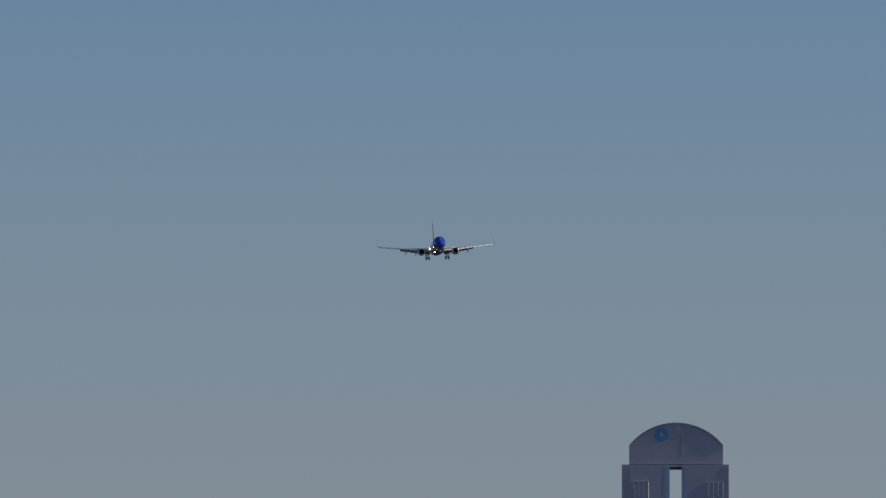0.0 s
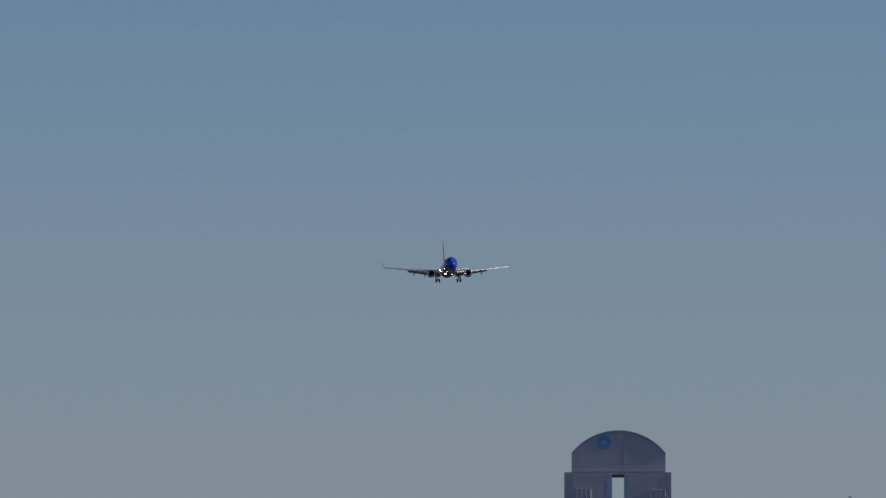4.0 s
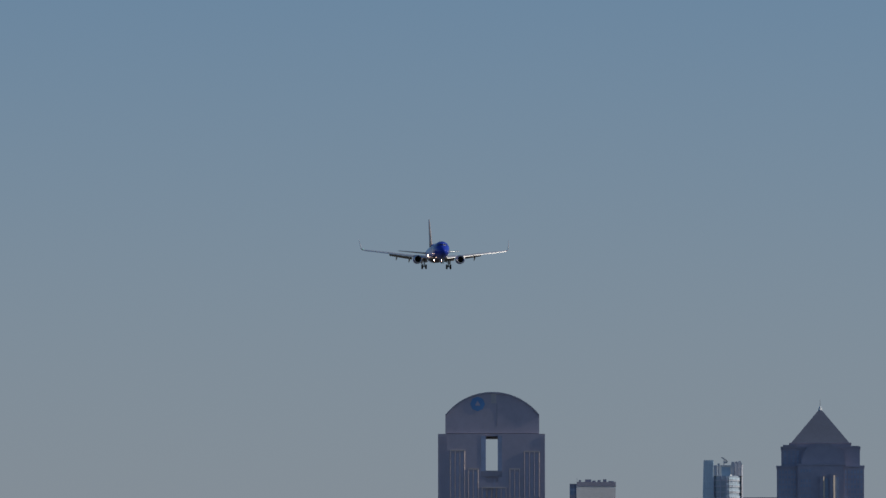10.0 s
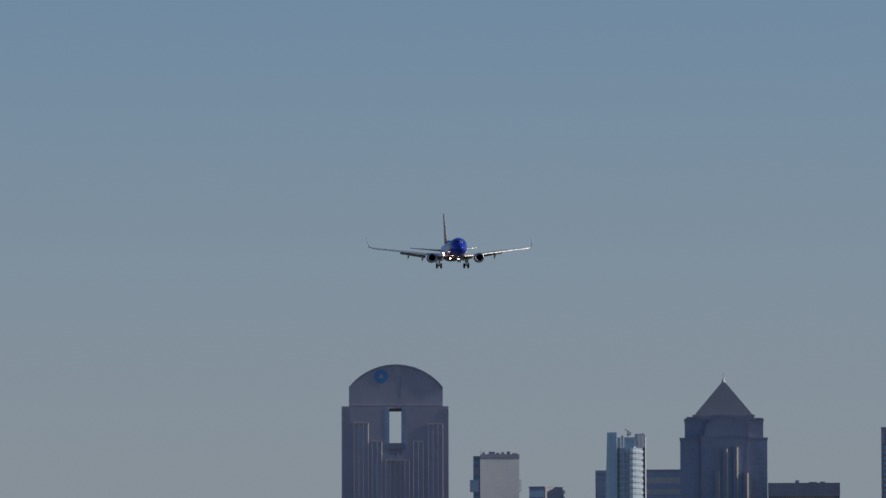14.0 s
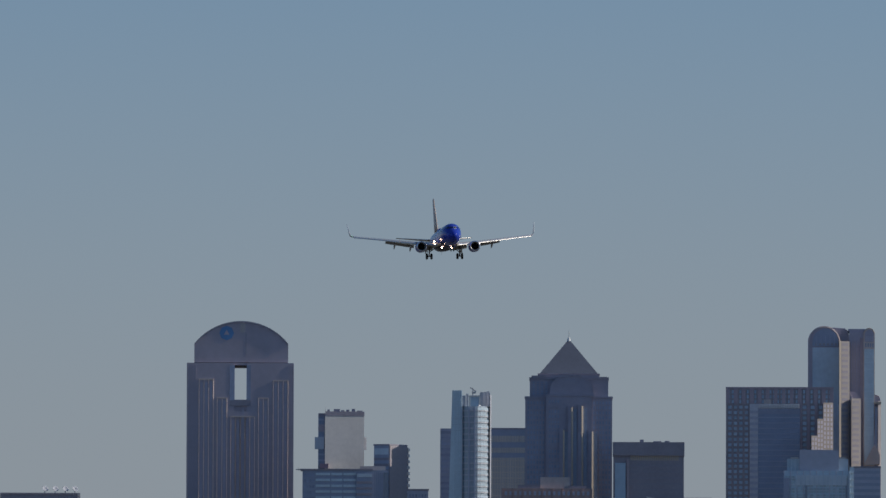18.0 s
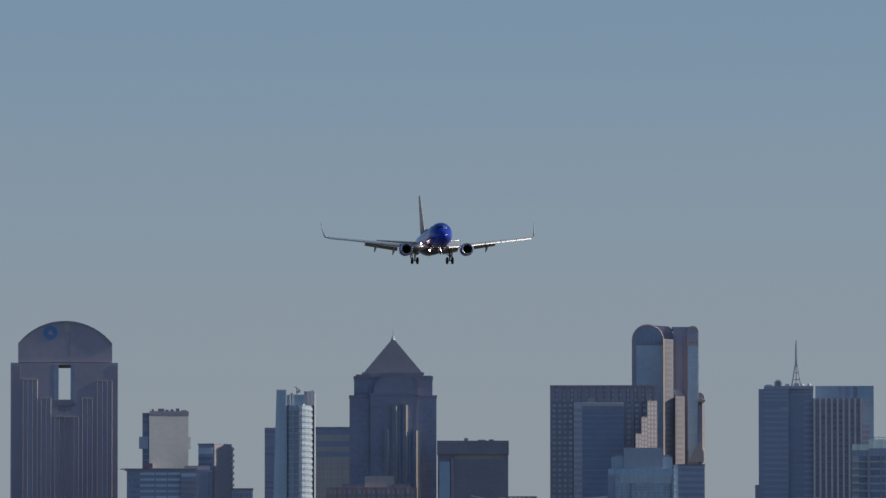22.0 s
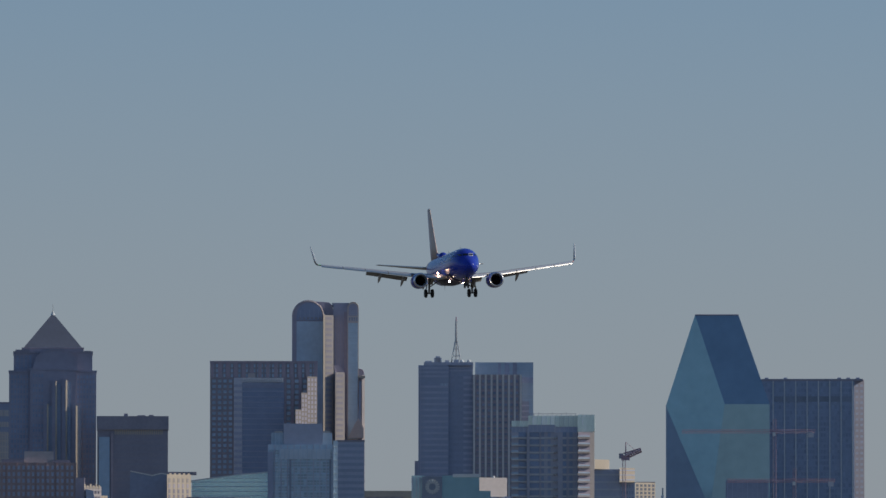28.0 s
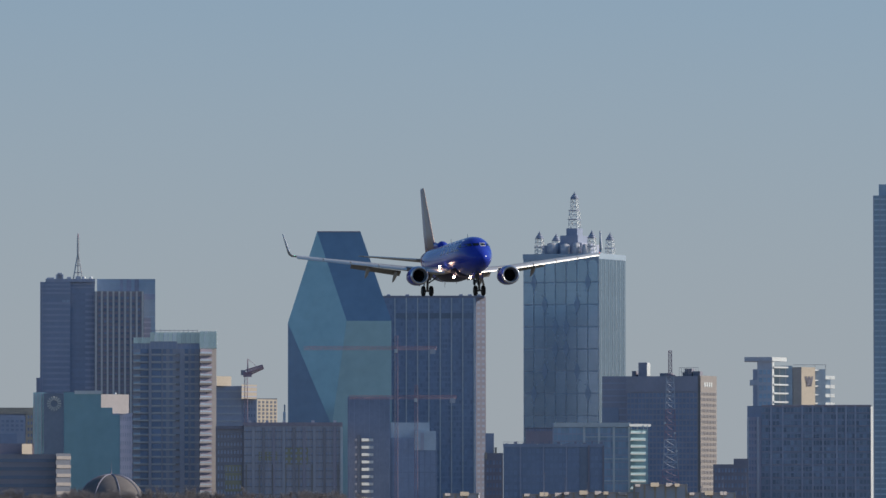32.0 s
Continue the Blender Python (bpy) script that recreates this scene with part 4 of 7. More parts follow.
def energy_tower():
    b = thing("office_tower", "grey banded tower with ribbed brown wing and mast", "skyscraper", (186.23, 4700, 0))
    box("grey_wing", -37.23, -17.65, 0, 40, 0, 150.0, SLATE_DEEP, b, "grey banded wing")
    bands("floor_band", b, SLATE, -36.2, -18.0, 2, 138.0, 36, 1.4, 0.3)
    box("inner_wing", -17.65, -1.9, 2, 40, 0, 150.0, SLATE_DEEP, b)
    bands("floor_band", b, SLATE_DEEP, -17.6, -8.1, 0, 144.0, 38, 1.7, 0.25, y=2)
    bands("floor_band", b, SLATE, -8.1, -1.9, 0, 144.0, 38, 1.5, 0.3, y=2)
    bands("crown_band", b, SLATE, -37.3, -17.6, 141.5, 149.6, 3, 1.2, 0.35, coarse=True)
    bands("crown_band", b, SLATE, -17.6, -1.8, 145.5, 149.8, 2, 1.0, 0.3, y=2, coarse=True)
    fins("edge_rib", b, SLATE, -37.0, -35.9, 0, 150.0, 2, 0.5, 0.4)
    window_grid("sign_bars", b, GREY_GLASS, -23.0, -18.2, 136.6, 138.4, 5, 1, 0.6, 0.9, 0.35)
    box("roof_slab", -33.8, -1.7, -0.3, 38, 150.0, 152.0, SLATE, b)
    box("brown_wing", -1.9, 29.83, -1, 35, 0, 143.9, WARM_BROWN, b, "ribbed brown wing")
    fins("stone_rib", b, PALE_STONE, -1.1, 29.1, 0, 143.9, 9, 1.25, 0.8, y=-1)
    window_grid("windows", b, DARK_GLASS, -0.35, 28.4, 2, 141.5, 8, 37, 0.5, 0.5, y=-1)
    bands("spandrel", b, RED_BROWN, -1.6, 29.5, 0, 143.2, 37, 1.2, 0.35, y=-1)
    box("rear_glass", -0.5, 37.42, 12, 50, 0, 152.3, SKY_GLASS, b, "grey glass rear slab")
    for x0, x1 in ((14.54, 16.37), (18.82, 21.88), (24.08, 26.78)):
        box("dark_strip", x0, x1, 11.7, 12.2, 0, 152.1, DARK_GLASS, b, "dark glass strip")
    bands("rear_line", b, SKY_GLASS, -0.4, 37.3, 100, 152, 14, 0.3, 0.15, y=12)
    box("dark_band", 29.9, 37.42, 11.6, 12.2, 139.0, 142.6, DARK_GLASS, b)
    box("dark_step", 29.83, 34.73, 10.5, 30, 0, 126.8, SLATE_DEEP, b)
    bands("floor_line", b, SLATE, 29.83, 34.73, 100, 126, 7, 1.0, 0.2, y=10.5)
    box("low_step", -39.68, -37.23, 3, 30, 0, 87.9, SLATE, b)
    for x, r in ((-9.0, 1.35), (-4.44, 1.35)):
        bm = bmesh.new()
        bmesh.ops.create_uvsphere(bm, u_segments=14, v_segments=10, radius=r, matrix=pose(x, 8, 152.6))
        part("roof_dome", bm, WHITE, b, "white roof dome", True)
    for x0, x1, h in ((-33.0, -28.4, 1.2), (-27.2, -22.3, 3.2), (-26.2, -23.2, 4.2), (-20.1, -17.4, 1.6), (-14.4, -11, 2.0)):
        box("roof_unit", x0, x1, 10, 16, 152.0, 152.0 + h, CONCRETE, b)
    # a braced tripod below, one pole above
    bm = bmesh.new()
    feet = ((-15.86, 12), (-9.72, 12), (-12.79, 18))
    for x, y in feet:
        rod(bm, (x, y, 152.0), (-12.79, 14, 170.0), 0.48, 0.4)
    for u in (0.25, 0.5, 0.75):
        ring = [(x + (-12.79 - x) * u, y + (14 - y) * u, 152.0 + 18 * u) for x, y in feet]
        for p, q in zip(ring, ring[1:] + ring[:1]):
            rod(bm, p, q, 0.24)
    part("mast_foot", bm, STEEL, b, "steel tripod")
    bm = bmesh.new()
    rod(bm, (-12.79, 14, 168.5), (-12.79, 14, 179.4), 0.8, 0.6, 8)
    for k in range(5):
        rod(bm, (-13.7, 14, 171 + k * 1.9), (-11.9, 14, 171 + k * 1.9), 0.14)
    part("mast", bm, STEEL, b, "grey steel pole")
    bm = bmesh.new()
    rod(bm, (-12.79, 14, 179.4), (-12.79, 14, 182.0), 0.5, 0.3, 8)
    part("mast_top", bm, RED_STEEL, b, "red painted top")


energy_tower()

def teal_corner_building():
    b = thing("office_building", "teal glass office block with a dark panel and round white emblem", "building", (157.01, 4200, 0))
    box("side_glass", -27.87, -20.34, 3, 30, 0, 70.36, GREEN_GLASS, b)
    fins("side_fin", b, CONCRETE, -27.22, -20.99, 0, 69.7, 4, 0.5, 0.4, y=3)
    box("dark_panel", -21.81, -10.5, -0.6, 30, 0, 69.7, INK_GLASS, b, "dark panel")
    prism("teal_face", [(-10.17, 0), (22.31, 0), (22.31, 57.25), (18.04, 57.25), (18.04, 61.51), (11.48, 61.51), (11.48, 70.36), (-10.17, 70.36)], 0, 30, TEAL_DEEP, b, "teal glass face")
    n = 11
    for i in range(n):
        z = 68.72 * (i + 0.5) / n
        box("glazing_line", -9.84, 11.15, -0.15, 0.1, z - 0.15, z + 0.15, TEAL_DEEP, b)
    box("pale_parapet", -3.94, 11.48, -0.5, 12, 69.38, 71.34, WHITE, b, "pale parapet")
    bm = bmesh.new()
    for k in range(16):
        a = 2 * math.pi * k / 16
        rod(bm, (-15.75 + 2.0 * math.cos(a), -0.9, 63.8 + 2.0 * math.sin(a)), (-15.75 + 4.2 * math.cos(a), -0.9, 63.8 + 4.2 * math.sin(a)), 0.3, 0.42, 5)
    part("round_emblem", bm, WHITE, b, "round white rayed emblem")


teal_corner_building()

def blank_beige_block():
    b = thing("office_building", "blank beige block over a dark slate base", "building", (183.0, 4350, 0))
    turned_bay("blank_top", -10.19, 8.16, -14, 59.9, 71.44, BEIGE, b, "blank beige wall", deg=38, back=20)
    box("wall_base", -9.85, 2.72, -13, 20, 0, 59.9, SLATE, b)
    box("body", -5.78, 10.2, -1, 20, 0, 60.24, SLATE, b)
    bm = bmesh.new()
    bmesh.ops.create_uvsphere(bm, u_segments=10, v_segments=6, radius=1.0, matrix=pose(0, 5, 71.78))
    part("roof_vent", bm, WHITE, b, "", True)
    window_grid("windows", b, SLATE_DEEP, 2.72, 9.52, 1, 59.22, 5, 12, 0.5, 0.5, y=-1)


blank_beige_block()

def balcony_tower():
    b = thing("apartment_tower", "grey apartment tower with stacked balconies and a pale green glass crown", "skyscraper", (195.78, 3900, 0))
    zt, step, count = 88.9, 3.93, 22
    box("left_wing", -22.0, -12.9, 2.2, 30, 0, zt, GREY_PANEL, b)
    box("core", -12.9, 14.0, 1, 30, 0, zt, GREY_PANEL, b, "grey core")
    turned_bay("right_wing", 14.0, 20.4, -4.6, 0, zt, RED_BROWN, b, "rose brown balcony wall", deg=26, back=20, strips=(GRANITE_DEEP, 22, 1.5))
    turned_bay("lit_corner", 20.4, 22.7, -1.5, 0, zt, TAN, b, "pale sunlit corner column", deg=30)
    floor_window = {x: box_mesh("window", x, x1, -0.12, 0.1, -1.25, 1.25, m) for x, x1, m in ((-18.2, -13.9, NAVY_PANE), (-12.1, -6.9, NAVY_PANE), (5.7, 7.6, NAVY_PANE), (-5.9, -4.4, SLATE_DEEP), (-2.4, -0.9, SLATE_DEEP), (9.2, 11.0, SLATE_DEEP))}
    slab = box_mesh("slab_edge", -22.0, 13.0, -0.35, 0.4, -0.3, 0.3, PALE_STONE)
    rail = box_mesh("glass_rail", -22.0, -18.3, -1.4, -1.3, 0.28, 1.2, GREY_GLASS)
    for i in range(count):
        z = 85.87 - i * step
        for x, me in floor_window.items():
            add("window", me, b, (0, 2.2 if x < -13 else 1, z + 1.9))
        add("slab_edge", slab, b, (0, 1.0, z))
        box("balcony", -22.0, -18.3, -1.4, 1.2, z - 0.25, z + 0.3, PALE_STONE, b)
        add("glass_rail", rail, b, (0, 0, z))
        turned_bay("balcony", 0.74, 2.9, -2.2, z - 0.4, z + 0.5, BEIGE, b, "small pale balcony", deg=50, back=2)
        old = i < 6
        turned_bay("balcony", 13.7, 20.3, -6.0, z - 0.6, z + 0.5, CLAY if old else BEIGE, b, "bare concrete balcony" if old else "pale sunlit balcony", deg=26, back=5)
        turned_bay("glass_rail", 13.9, 20.1, -5.8, z + 0.5, z + 1.2, GREY_GLASS, b, deg=26, back=0.1)
    for x0, x1, y in ((-13.66, -12.25, -0.2), (2.9, 5.6, 0.2), (7.7, 8.3, 0.4), (-6.9, -6.4, 0.4), (13.0, 13.7, 0.2)):
        box("pier", x0, x1, y, 1.4, 0, zt, GREY_PANEL, b)
    # glass crown screens, in upright sheets with a darker strip of windows below
    for x0, x1, y, z1, low, deep in ((-22.0, -13.0, 2.0, 95.2, 92.0, 1), (-13.0, 1.5, 0.2, 97.9, 93.0, 0), (1.5, 13.7, 3.0, 98.0, 92.0, 1), (13.7, 22.9, -1.2, 98.4, 89.4, 0)):
        n = max(3, round((x1 - x0) / 2.3))
        dx = (x1 - x0) / n
        sheet = box_mesh("crown_sheet", 0.06, dx - 0.06, 0, 0.35, low, z1, CROWN_DEEP if deep else CROWN_GLASS)
        for k in range(n):
            add("crown_sheet", sheet, b, (x0 + dx * k, y, 0))
        if low > 90:
            box("crown_band", x0, x1, y + 0.3, y + 0.8, zt, low, SLATE, b)
            fins("crown_mullion", b, CONCRETE, x0 + 0.3, x1 - 0.3, zt, low, n + 1, 0.3, 0.15, y=y + 0.3)
        box("crown_screen", x0, x1, y + 20, y + 20.5, zt, z1 - 0.8, CROWN_GLASS, b, "rear glass crown screen")
    turned_bay("crown_corner", 21.6, 22.95, -1.2, 89.4, 98.4, CROWN_GLASS, b, "pale green crown corner", deg=55, back=10)
    box("crown_core", -10.4, 11.9, 6, 18, zt, 97.2, SLATE_DEEP, b)
    boxes("roof_rail", [(-12.5, 12.5, 4, 4.2, 98.9, 99.1)] + [(-12.5 + k * 2.5, -12.3 + k * 2.5, 4, 4.2, 97.2, 99.1 + (k % 3) * 0.3) for k in range(11)], ROOF, b)


balcony_tower()

def striped_midrise():
    b = thing("office_building", "slate mid-rise with a cream lit corner and roof house", "building", (264.63, 4500, 0))
    box("body", -14.09, 3.18, 0, 30, 0, 79.19, SLATE, b)
    bands("floor_band", b, CONCRETE, -13.73, 3.18, 0, 78.13, 17, 1.0, 0.4)
    turned_bay("cream_corner", 3.18, 12.69, -11, 71.1, 79.89, CREAM, b, "cream corner", strips=(SLATE, 3, 0.8))
    box("lower_corner", 3.18, 12.69, 0.8, 28, 0, 71.1, SLATE, b)
    window_grid("windows", b, DARK_GLASS, 3.88, 11.98, 1, 70.4, 5, 18, 0.5, 0.5, y=0.8)
    turned_bay("roof_house", -12.32, -3.17, -8, 79.19, 85.17, CREAM, b, "cream roof house", deg=50)


striped_midrise()

def white_grid_block():
    b = thing("office_building", "small cream block with deep square windows", "building", (279.88, 4440, 0))
    x0, x1, deg = -5.91, 6.26, 48
    turned_bay("body", x0, x1, -10, 0, 69.88, CREAM, b, deg=deg)
    pane = box_mesh("window", -1.0, 1.0, -0.12, 0.1, -0.75, 0.75, PYRAMID)
    for i in range(5):
        x = x0 + (x1 - x0) * (i + 0.5) / 5
        for j in range(12):
            add("window", pane, b, (x, -10 + (x - x0) * math.tan(radians(deg)), 68.14 - j * 2.29), rz=radians(deg))
    box("roof_edge", x0, x1, 4, 20, 69.88, 70.57, BEIGE, b)


white_grid_block()

def pale_blue_spire():
    b = thing("tower", "thin pale blue glass pinnacle far behind", "tower", (306.95, 4700, 0))
    box("shaft", -0.19, 1.47, 0, 2, 0, 65.73, PALE_GLASS, b)
    box("tip", 0.37, 1.29, 0.4, 1.6, 65.73, 70.5, BLUE_GLASS, b)


pale_blue_spire()

def brick_apartments():
    b = thing("apartment_building", "long brown brick apartment block under construction with yellow panels", "building", (246.84, 3800, 0))
    box("body", -19.33, 32.46, 0, 30, 0, 47.27, GREY_PANEL, b)
    box("left_wing", -34.19, -19.33, 2, 30, 0, 45.49, WARM_BROWN, b)
    box("parapet", -19.92, 32.46, -0.5, 30.5, 46.38, 48.17, RED_BROWN, b)
    box("parapet", -34.19, -19.92, 1.5, 30.5, 44.6, 46.38, BROWN, b)
    box("white_edge", 31.27, 32.61, -0.8, 4, 0, 45.79, WHITE, b, "white corner strip")
    window_grid("windows", b, SLATE, -18.73, 30.67, 1, 45.49, 26, 11, 0.42, 0.5)
    window_grid("windows", b, SLATE, -33.6, -19.92, 1, 43.42, 8, 10, 0.5, 0.55, y=2)
    for x0, x1, z0, z1, y in ((1.79, 14.29, 26.2, 34.81, 0), (-29.44, -20.52, 11.96, 26.2, 2), (-11.6, -2.08, 28.28, 32.73, 0)):
        box("yellow_panel", x0, x1, y - 0.3, y + 0.2, z0, z1, YELLOW, b, "unfinished yellow sheathing")
        window_grid("windows", b, SLATE, x0, x1, z0, z1, 5, 3, 0.4, 0.5, y=y - 0.3)
    fins("pier", b, TAN, -18.14, 30.08, 0, 26.2, 8, 0.7, 0.5)
    for i in range(9):
        x = -15.17 + i * 5.34
        box("bay", x, x + 1.48, -0.5, 0.3, 0, 45.49, (GREY_PANEL, WARM_BROWN, GRANITE)[i % 3], b)
    bands("slab_edge", b, WARM_BROWN, -19.33, 31.27, 0, 45.49, 11, 0.5, 0.35)
    bands("slab_edge", b, WARM_BROWN, -33.89, -19.92, 0, 44.01, 11, 0.5, 0.35, y=2)
    for x in (-16.95, -8.03, 0.9, 16.08, 27.69):
        box("roof_unit", x, x + 1.6, 5, 8, 48.17, 48.17 + 1.1, CONCRETE, b)


brick_apartments()

def prism_tower():
    b = thing("office_tower", "mirror glass tower of slanted facets, reflections coloured in as teal and navy", "skyscraper", (336.83, 4600, 0))
    zt, zk, kz = 179.6, 121.65, 122.37
    xl, xr, ta, tb, kx, fx, fz = -33.53, 32.48, -14.9, 12.8, 3.97, -5.41, 55.46
    corner = 14.0
    # the ridge stands back just so far that each facet is flat
    r = (zt - fz - (kz - fz) * (ta - fx) / (kx - fx)) / (zk - fz - (kz - fz) * (xl - fx) / (kx - fx))
    ridge = corner * r
    v = [(xl, corner, 0), (fx, 0, 0), (xr, 0, 0), (xr, 55, 0), (xl, 55, 0),
         (xl, corner, zk), (xr, 0, kz), (xr, 55, kz), (xl, 55, zk), (ta, ridge, zt), (tb, ridge, zt), (kx, 0, kz), (fx, 0, fz)]
    # navy colours in the darker sky that these facets of the same glass reflect
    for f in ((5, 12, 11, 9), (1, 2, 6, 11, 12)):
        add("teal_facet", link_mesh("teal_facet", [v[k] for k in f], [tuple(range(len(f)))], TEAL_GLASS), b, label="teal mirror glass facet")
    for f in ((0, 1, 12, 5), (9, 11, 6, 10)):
        add("dark_sky_facet", link_mesh("dark_sky_facet", [v[k] for k in f], [tuple(range(len(f)))], GLASS_DARK_SKY), b, label="mirror glass facet with the darker sky's reflection in its colour")
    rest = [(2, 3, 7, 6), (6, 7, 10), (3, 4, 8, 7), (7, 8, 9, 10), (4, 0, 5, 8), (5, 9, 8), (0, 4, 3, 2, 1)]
    add("rear_body", link_mesh("rear_body", v, rest, GLASS_DARK_SKY), b)
    bm = bmesh.new()
    rod(bm, (ta, ridge, zt), (tb, ridge, zt), 0.4)
    part("ridge", bm, ROOF, b)


prism_tower()

def ribbed_dark_tower():
    b = thing("office_tower", "dark navy glass tower with thin white upright ribs", "skyscraper", (410.82, 4750, 0))
    box("glass_front", -34.68, 26.4, 0, 45, 0, 142.4, DEEP_NAVY, b)
    turned_bay("brown_corner", 26.4, 32.9, 0.3, 0, 142.6, BROWN, b, "brown stone corner", deg=30, back=20)
    slot = box_mesh("slot_window", 0.9, 3.0, -0.03, 0.05, -0.8, 0.8, SLATE_DEEP)
    for i in range(38):
        for k in (0, 1):
            add("slot_window", slot, b, (26.4 + k * 3.1, 0.3 + k * 3.1 * math.tan(radians(30)), 138.6 - i * 3.7), rz=radians(30))
    box("parapet", -34.68, 32.0, -0.6, 45.5, 141.6, 143.0, ROOF, b)
    fins("white_rib", b, WHITE, -26.93, 25.15, 0, 141.6, 8, 0.6, 1.2)
    window_grid("windows", b, NAVY_PANE, -34.3, 26.0, 1.5, 141.0, 33, 38, 0.78, 0.62)
    for k in range(7):
        box("plant_louvre", -26.2 + k * 7.44, -20.2 + k * 7.44, -0.3, 0.1, 128.0, 131.5, INK_GLASS, b)
    for x in (-32.45, -20, 15.29, 21.26, 27.48):
        box("roof_unit", x, x + 2.4, 4, 8, 143.0, 144.0, SLATE, b)


ribbed_dark_tower()

def navy_block():
    b = thing("office_building", "navy glass block with a pale blue set-back top", "building", (317.42, 3850, 0))
    box("body", -17.23, 15.73, 0, 30, 0, 40.65, DEEP_NAVY, b)
    box("pale_top", -13.6, 12.1, 3, 25, 40.35, 48.78, GREY_GLASS, b, "pale blue set-back top")
    box("pale_top", 3.93, 15.43, -0.5, 20, 34.02, 44.26, GREY_GLASS, b, "pale blue corner")
    box("stair_slot", 7.26, 9.08, -0.7, 1, 34.02, 43.36, SLATE, b)
    fins("mullion", b, DEEP_NAVY, -16.92, 15.43, 0, 40.35, 12, 0.35, 0.25)
    bands("floor_line", b, DEEP_NAVY, -17.23, 15.73, 0, 40.35, 10, 0.4, 0.2)


navy_block()

def balcony_slab():
    b = thing("apartment_building", "narrow navy slab with a stack of white balconies", "building", (294.13, 3830, 0))
    box("body", -9.89, 12.89, 1, 25, 0, 62.3, NAVY_PANE, b)
    fins("mullion", b, NAVY_PANE, -9.0, 12.4, 0, 62.0, 9, 0.3, 0.2, y=1)
    box("dark_slot", -4.6, -3.0, -0.2, 1.2, 0, 42.0, INK_GLASS, b)
    for i in range(11):
        z = 39.3 - i * 3.9
        turned_bay("balcony", -2.4, 3.9, -2.6, z - 0.75, z + 0.75, WHITE, b, "white balcony front", deg=30, back=2)
        box("balcony_end", -6.0, -4.8, -0.6, 1.2, z - 0.6, z + 0.6, CONCRETE, b)


balcony_slab()

def lattice_top_tower():
    b = thing("office_tower", "blue-grey glass tower, diamond-patterned front, lattice pinnacles on roof", "skyscraper", (529.69, 4850, 0), -22)
    w, d, z = 55.0, 48.0, 174.5
    box("body", -w, 0, 0, d, 0, z, LATTICE_FRAME, b)
    box("parapet", -w - 0.3, 0.3, -0.4, d + 0.3, z - 3.4, z + 0.3, LATTICE_FRAME, b)
    # large panes between the dark frame lines, the top row with clipped corners
    bay, storey = w / 7, 15.0
    pane = box_mesh("pane", 0.45, bay - 0.45, -0.3, 0.05, 0.5, storey - 0.5, LATTICE_GLASS)
    rows = [155.4 - storey * k for k in range(11)]
    for i in range(7):
        for k, top in enumerate(rows):
            add("pane", pane, b, (-w + bay * i, 0, top - storey))
        x0, x1 = -w + bay * i + 0.45, -w + bay * (i + 1) - 0.45
        prism("pane", [(x0, 155.9), (x1, 155.9), (x1, 167.4), (x1 - 1.9, 170.4), (x0 + 1.9, 170.4), (x0, 167.4)], -0.3, 0.05, LATTICE_GLASS, b)
    # fine storey lines across the panes
    bands("storey_line", b, LATTICE_GLASS, -w + 0.4, -0.4, 5.4, 170.4, 44, 0.35, 0.42)
    # dark knots of the crossed diamond on the frame's crossings, with small pale studs
    knot = [(0.5, 5.2), (-0.5, 5.2), (-1.0, 3.2), (-1.9, 2.4), (-1.9, -2.4), (-1.0, -3.2), (-0.5, -5.2), (0.5, -5.2), (1.0, -3.2), (1.9, -2.4), (1.9, 2.4), (1.0, 3.2)]
    for top, cols in ((155.4, (1, 6)), (140.4, (2, 5)), (125.4, (3, 4)), (110.4, (3, 4)), (95.4, (2, 5)), (80.4, (1, 6)), (50.4, (1, 6)), (35.4, (2, 5))):
        for i in cols:
            x = -w + bay * i
            prism("dark_knot", [(x + u, top + v) for u, v in knot], -0.7, 0, LATTICE_KNOT, b, "dark glass knot")
            lean = 1 if (i < 3.5) == (top > 118) else -1
            for u, v in ((-1.9 * lean, 6.0), (1.9 * lean, -6.0), (0, 8.2), (0, -8.2)):
                box("stud", x + u - 0.45, x + u + 0.45, -0.75, 0, top + v - 0.5, top + v + 0.5, GREY_GLASS, b)
    # tall narrow strips of the flank
    n = 7
    # flank glass is a darker copy of the front's, to offset the sun there
    strip = box_mesh("flank_strip", -0.05, 0.3, 0.4, d / n - 0.4, 2, z - 3.6, FLANK_GLASS)
    for i in range(n):
        add("flank_strip", strip, b, (0, d * i / n, 0))
    fins("flank_fin", b, LATTICE_FRAME, d / n * 0.5, d - d / n * 0.5, 2, z - 3.6, n, 0.35, 0.45, side=True)

    def cap(bm, x, y, z0, z1, r):
        h = z1 - z0
        for a, c, r0, r1 in ((-0.12, 0, 0.75, 1.0), (0, 0.18, 1.0, 0.95), (0.18, 0.5, 0.95, 0.55), (0.5, 0.8, 0.55, 0.16), (0.8, 1, 0.16, 0.04)):
            rod(bm, (x, y, z0 + a * h), (x, y, z0 + c * h), r * r0, r * r1, 10)

    def pinnacle(x, y, stages, z_cap, z_top, r):
        bm = bmesh.new()
        for z0, z1, w0, w1, n in stages:
            lattice(bm, (x, y, z0), (x, y, z1), w0, w1, n, 0.24)
        mast = part("lattice_pinnacle", bm, WHITE, b, "white steel lattice pinnacle")
        for z0, z1, w0, w1, n in stages:
            box("landing", x - w1 * 0.62, x + w1 * 0.62, y - w1 * 0.62, y + w1 * 0.62, z1 - 0.35, z1 + 0.1, SLATE, mast)
        bm = bmesh.new()
        cap(bm, x, y, z_cap, z_top, r)
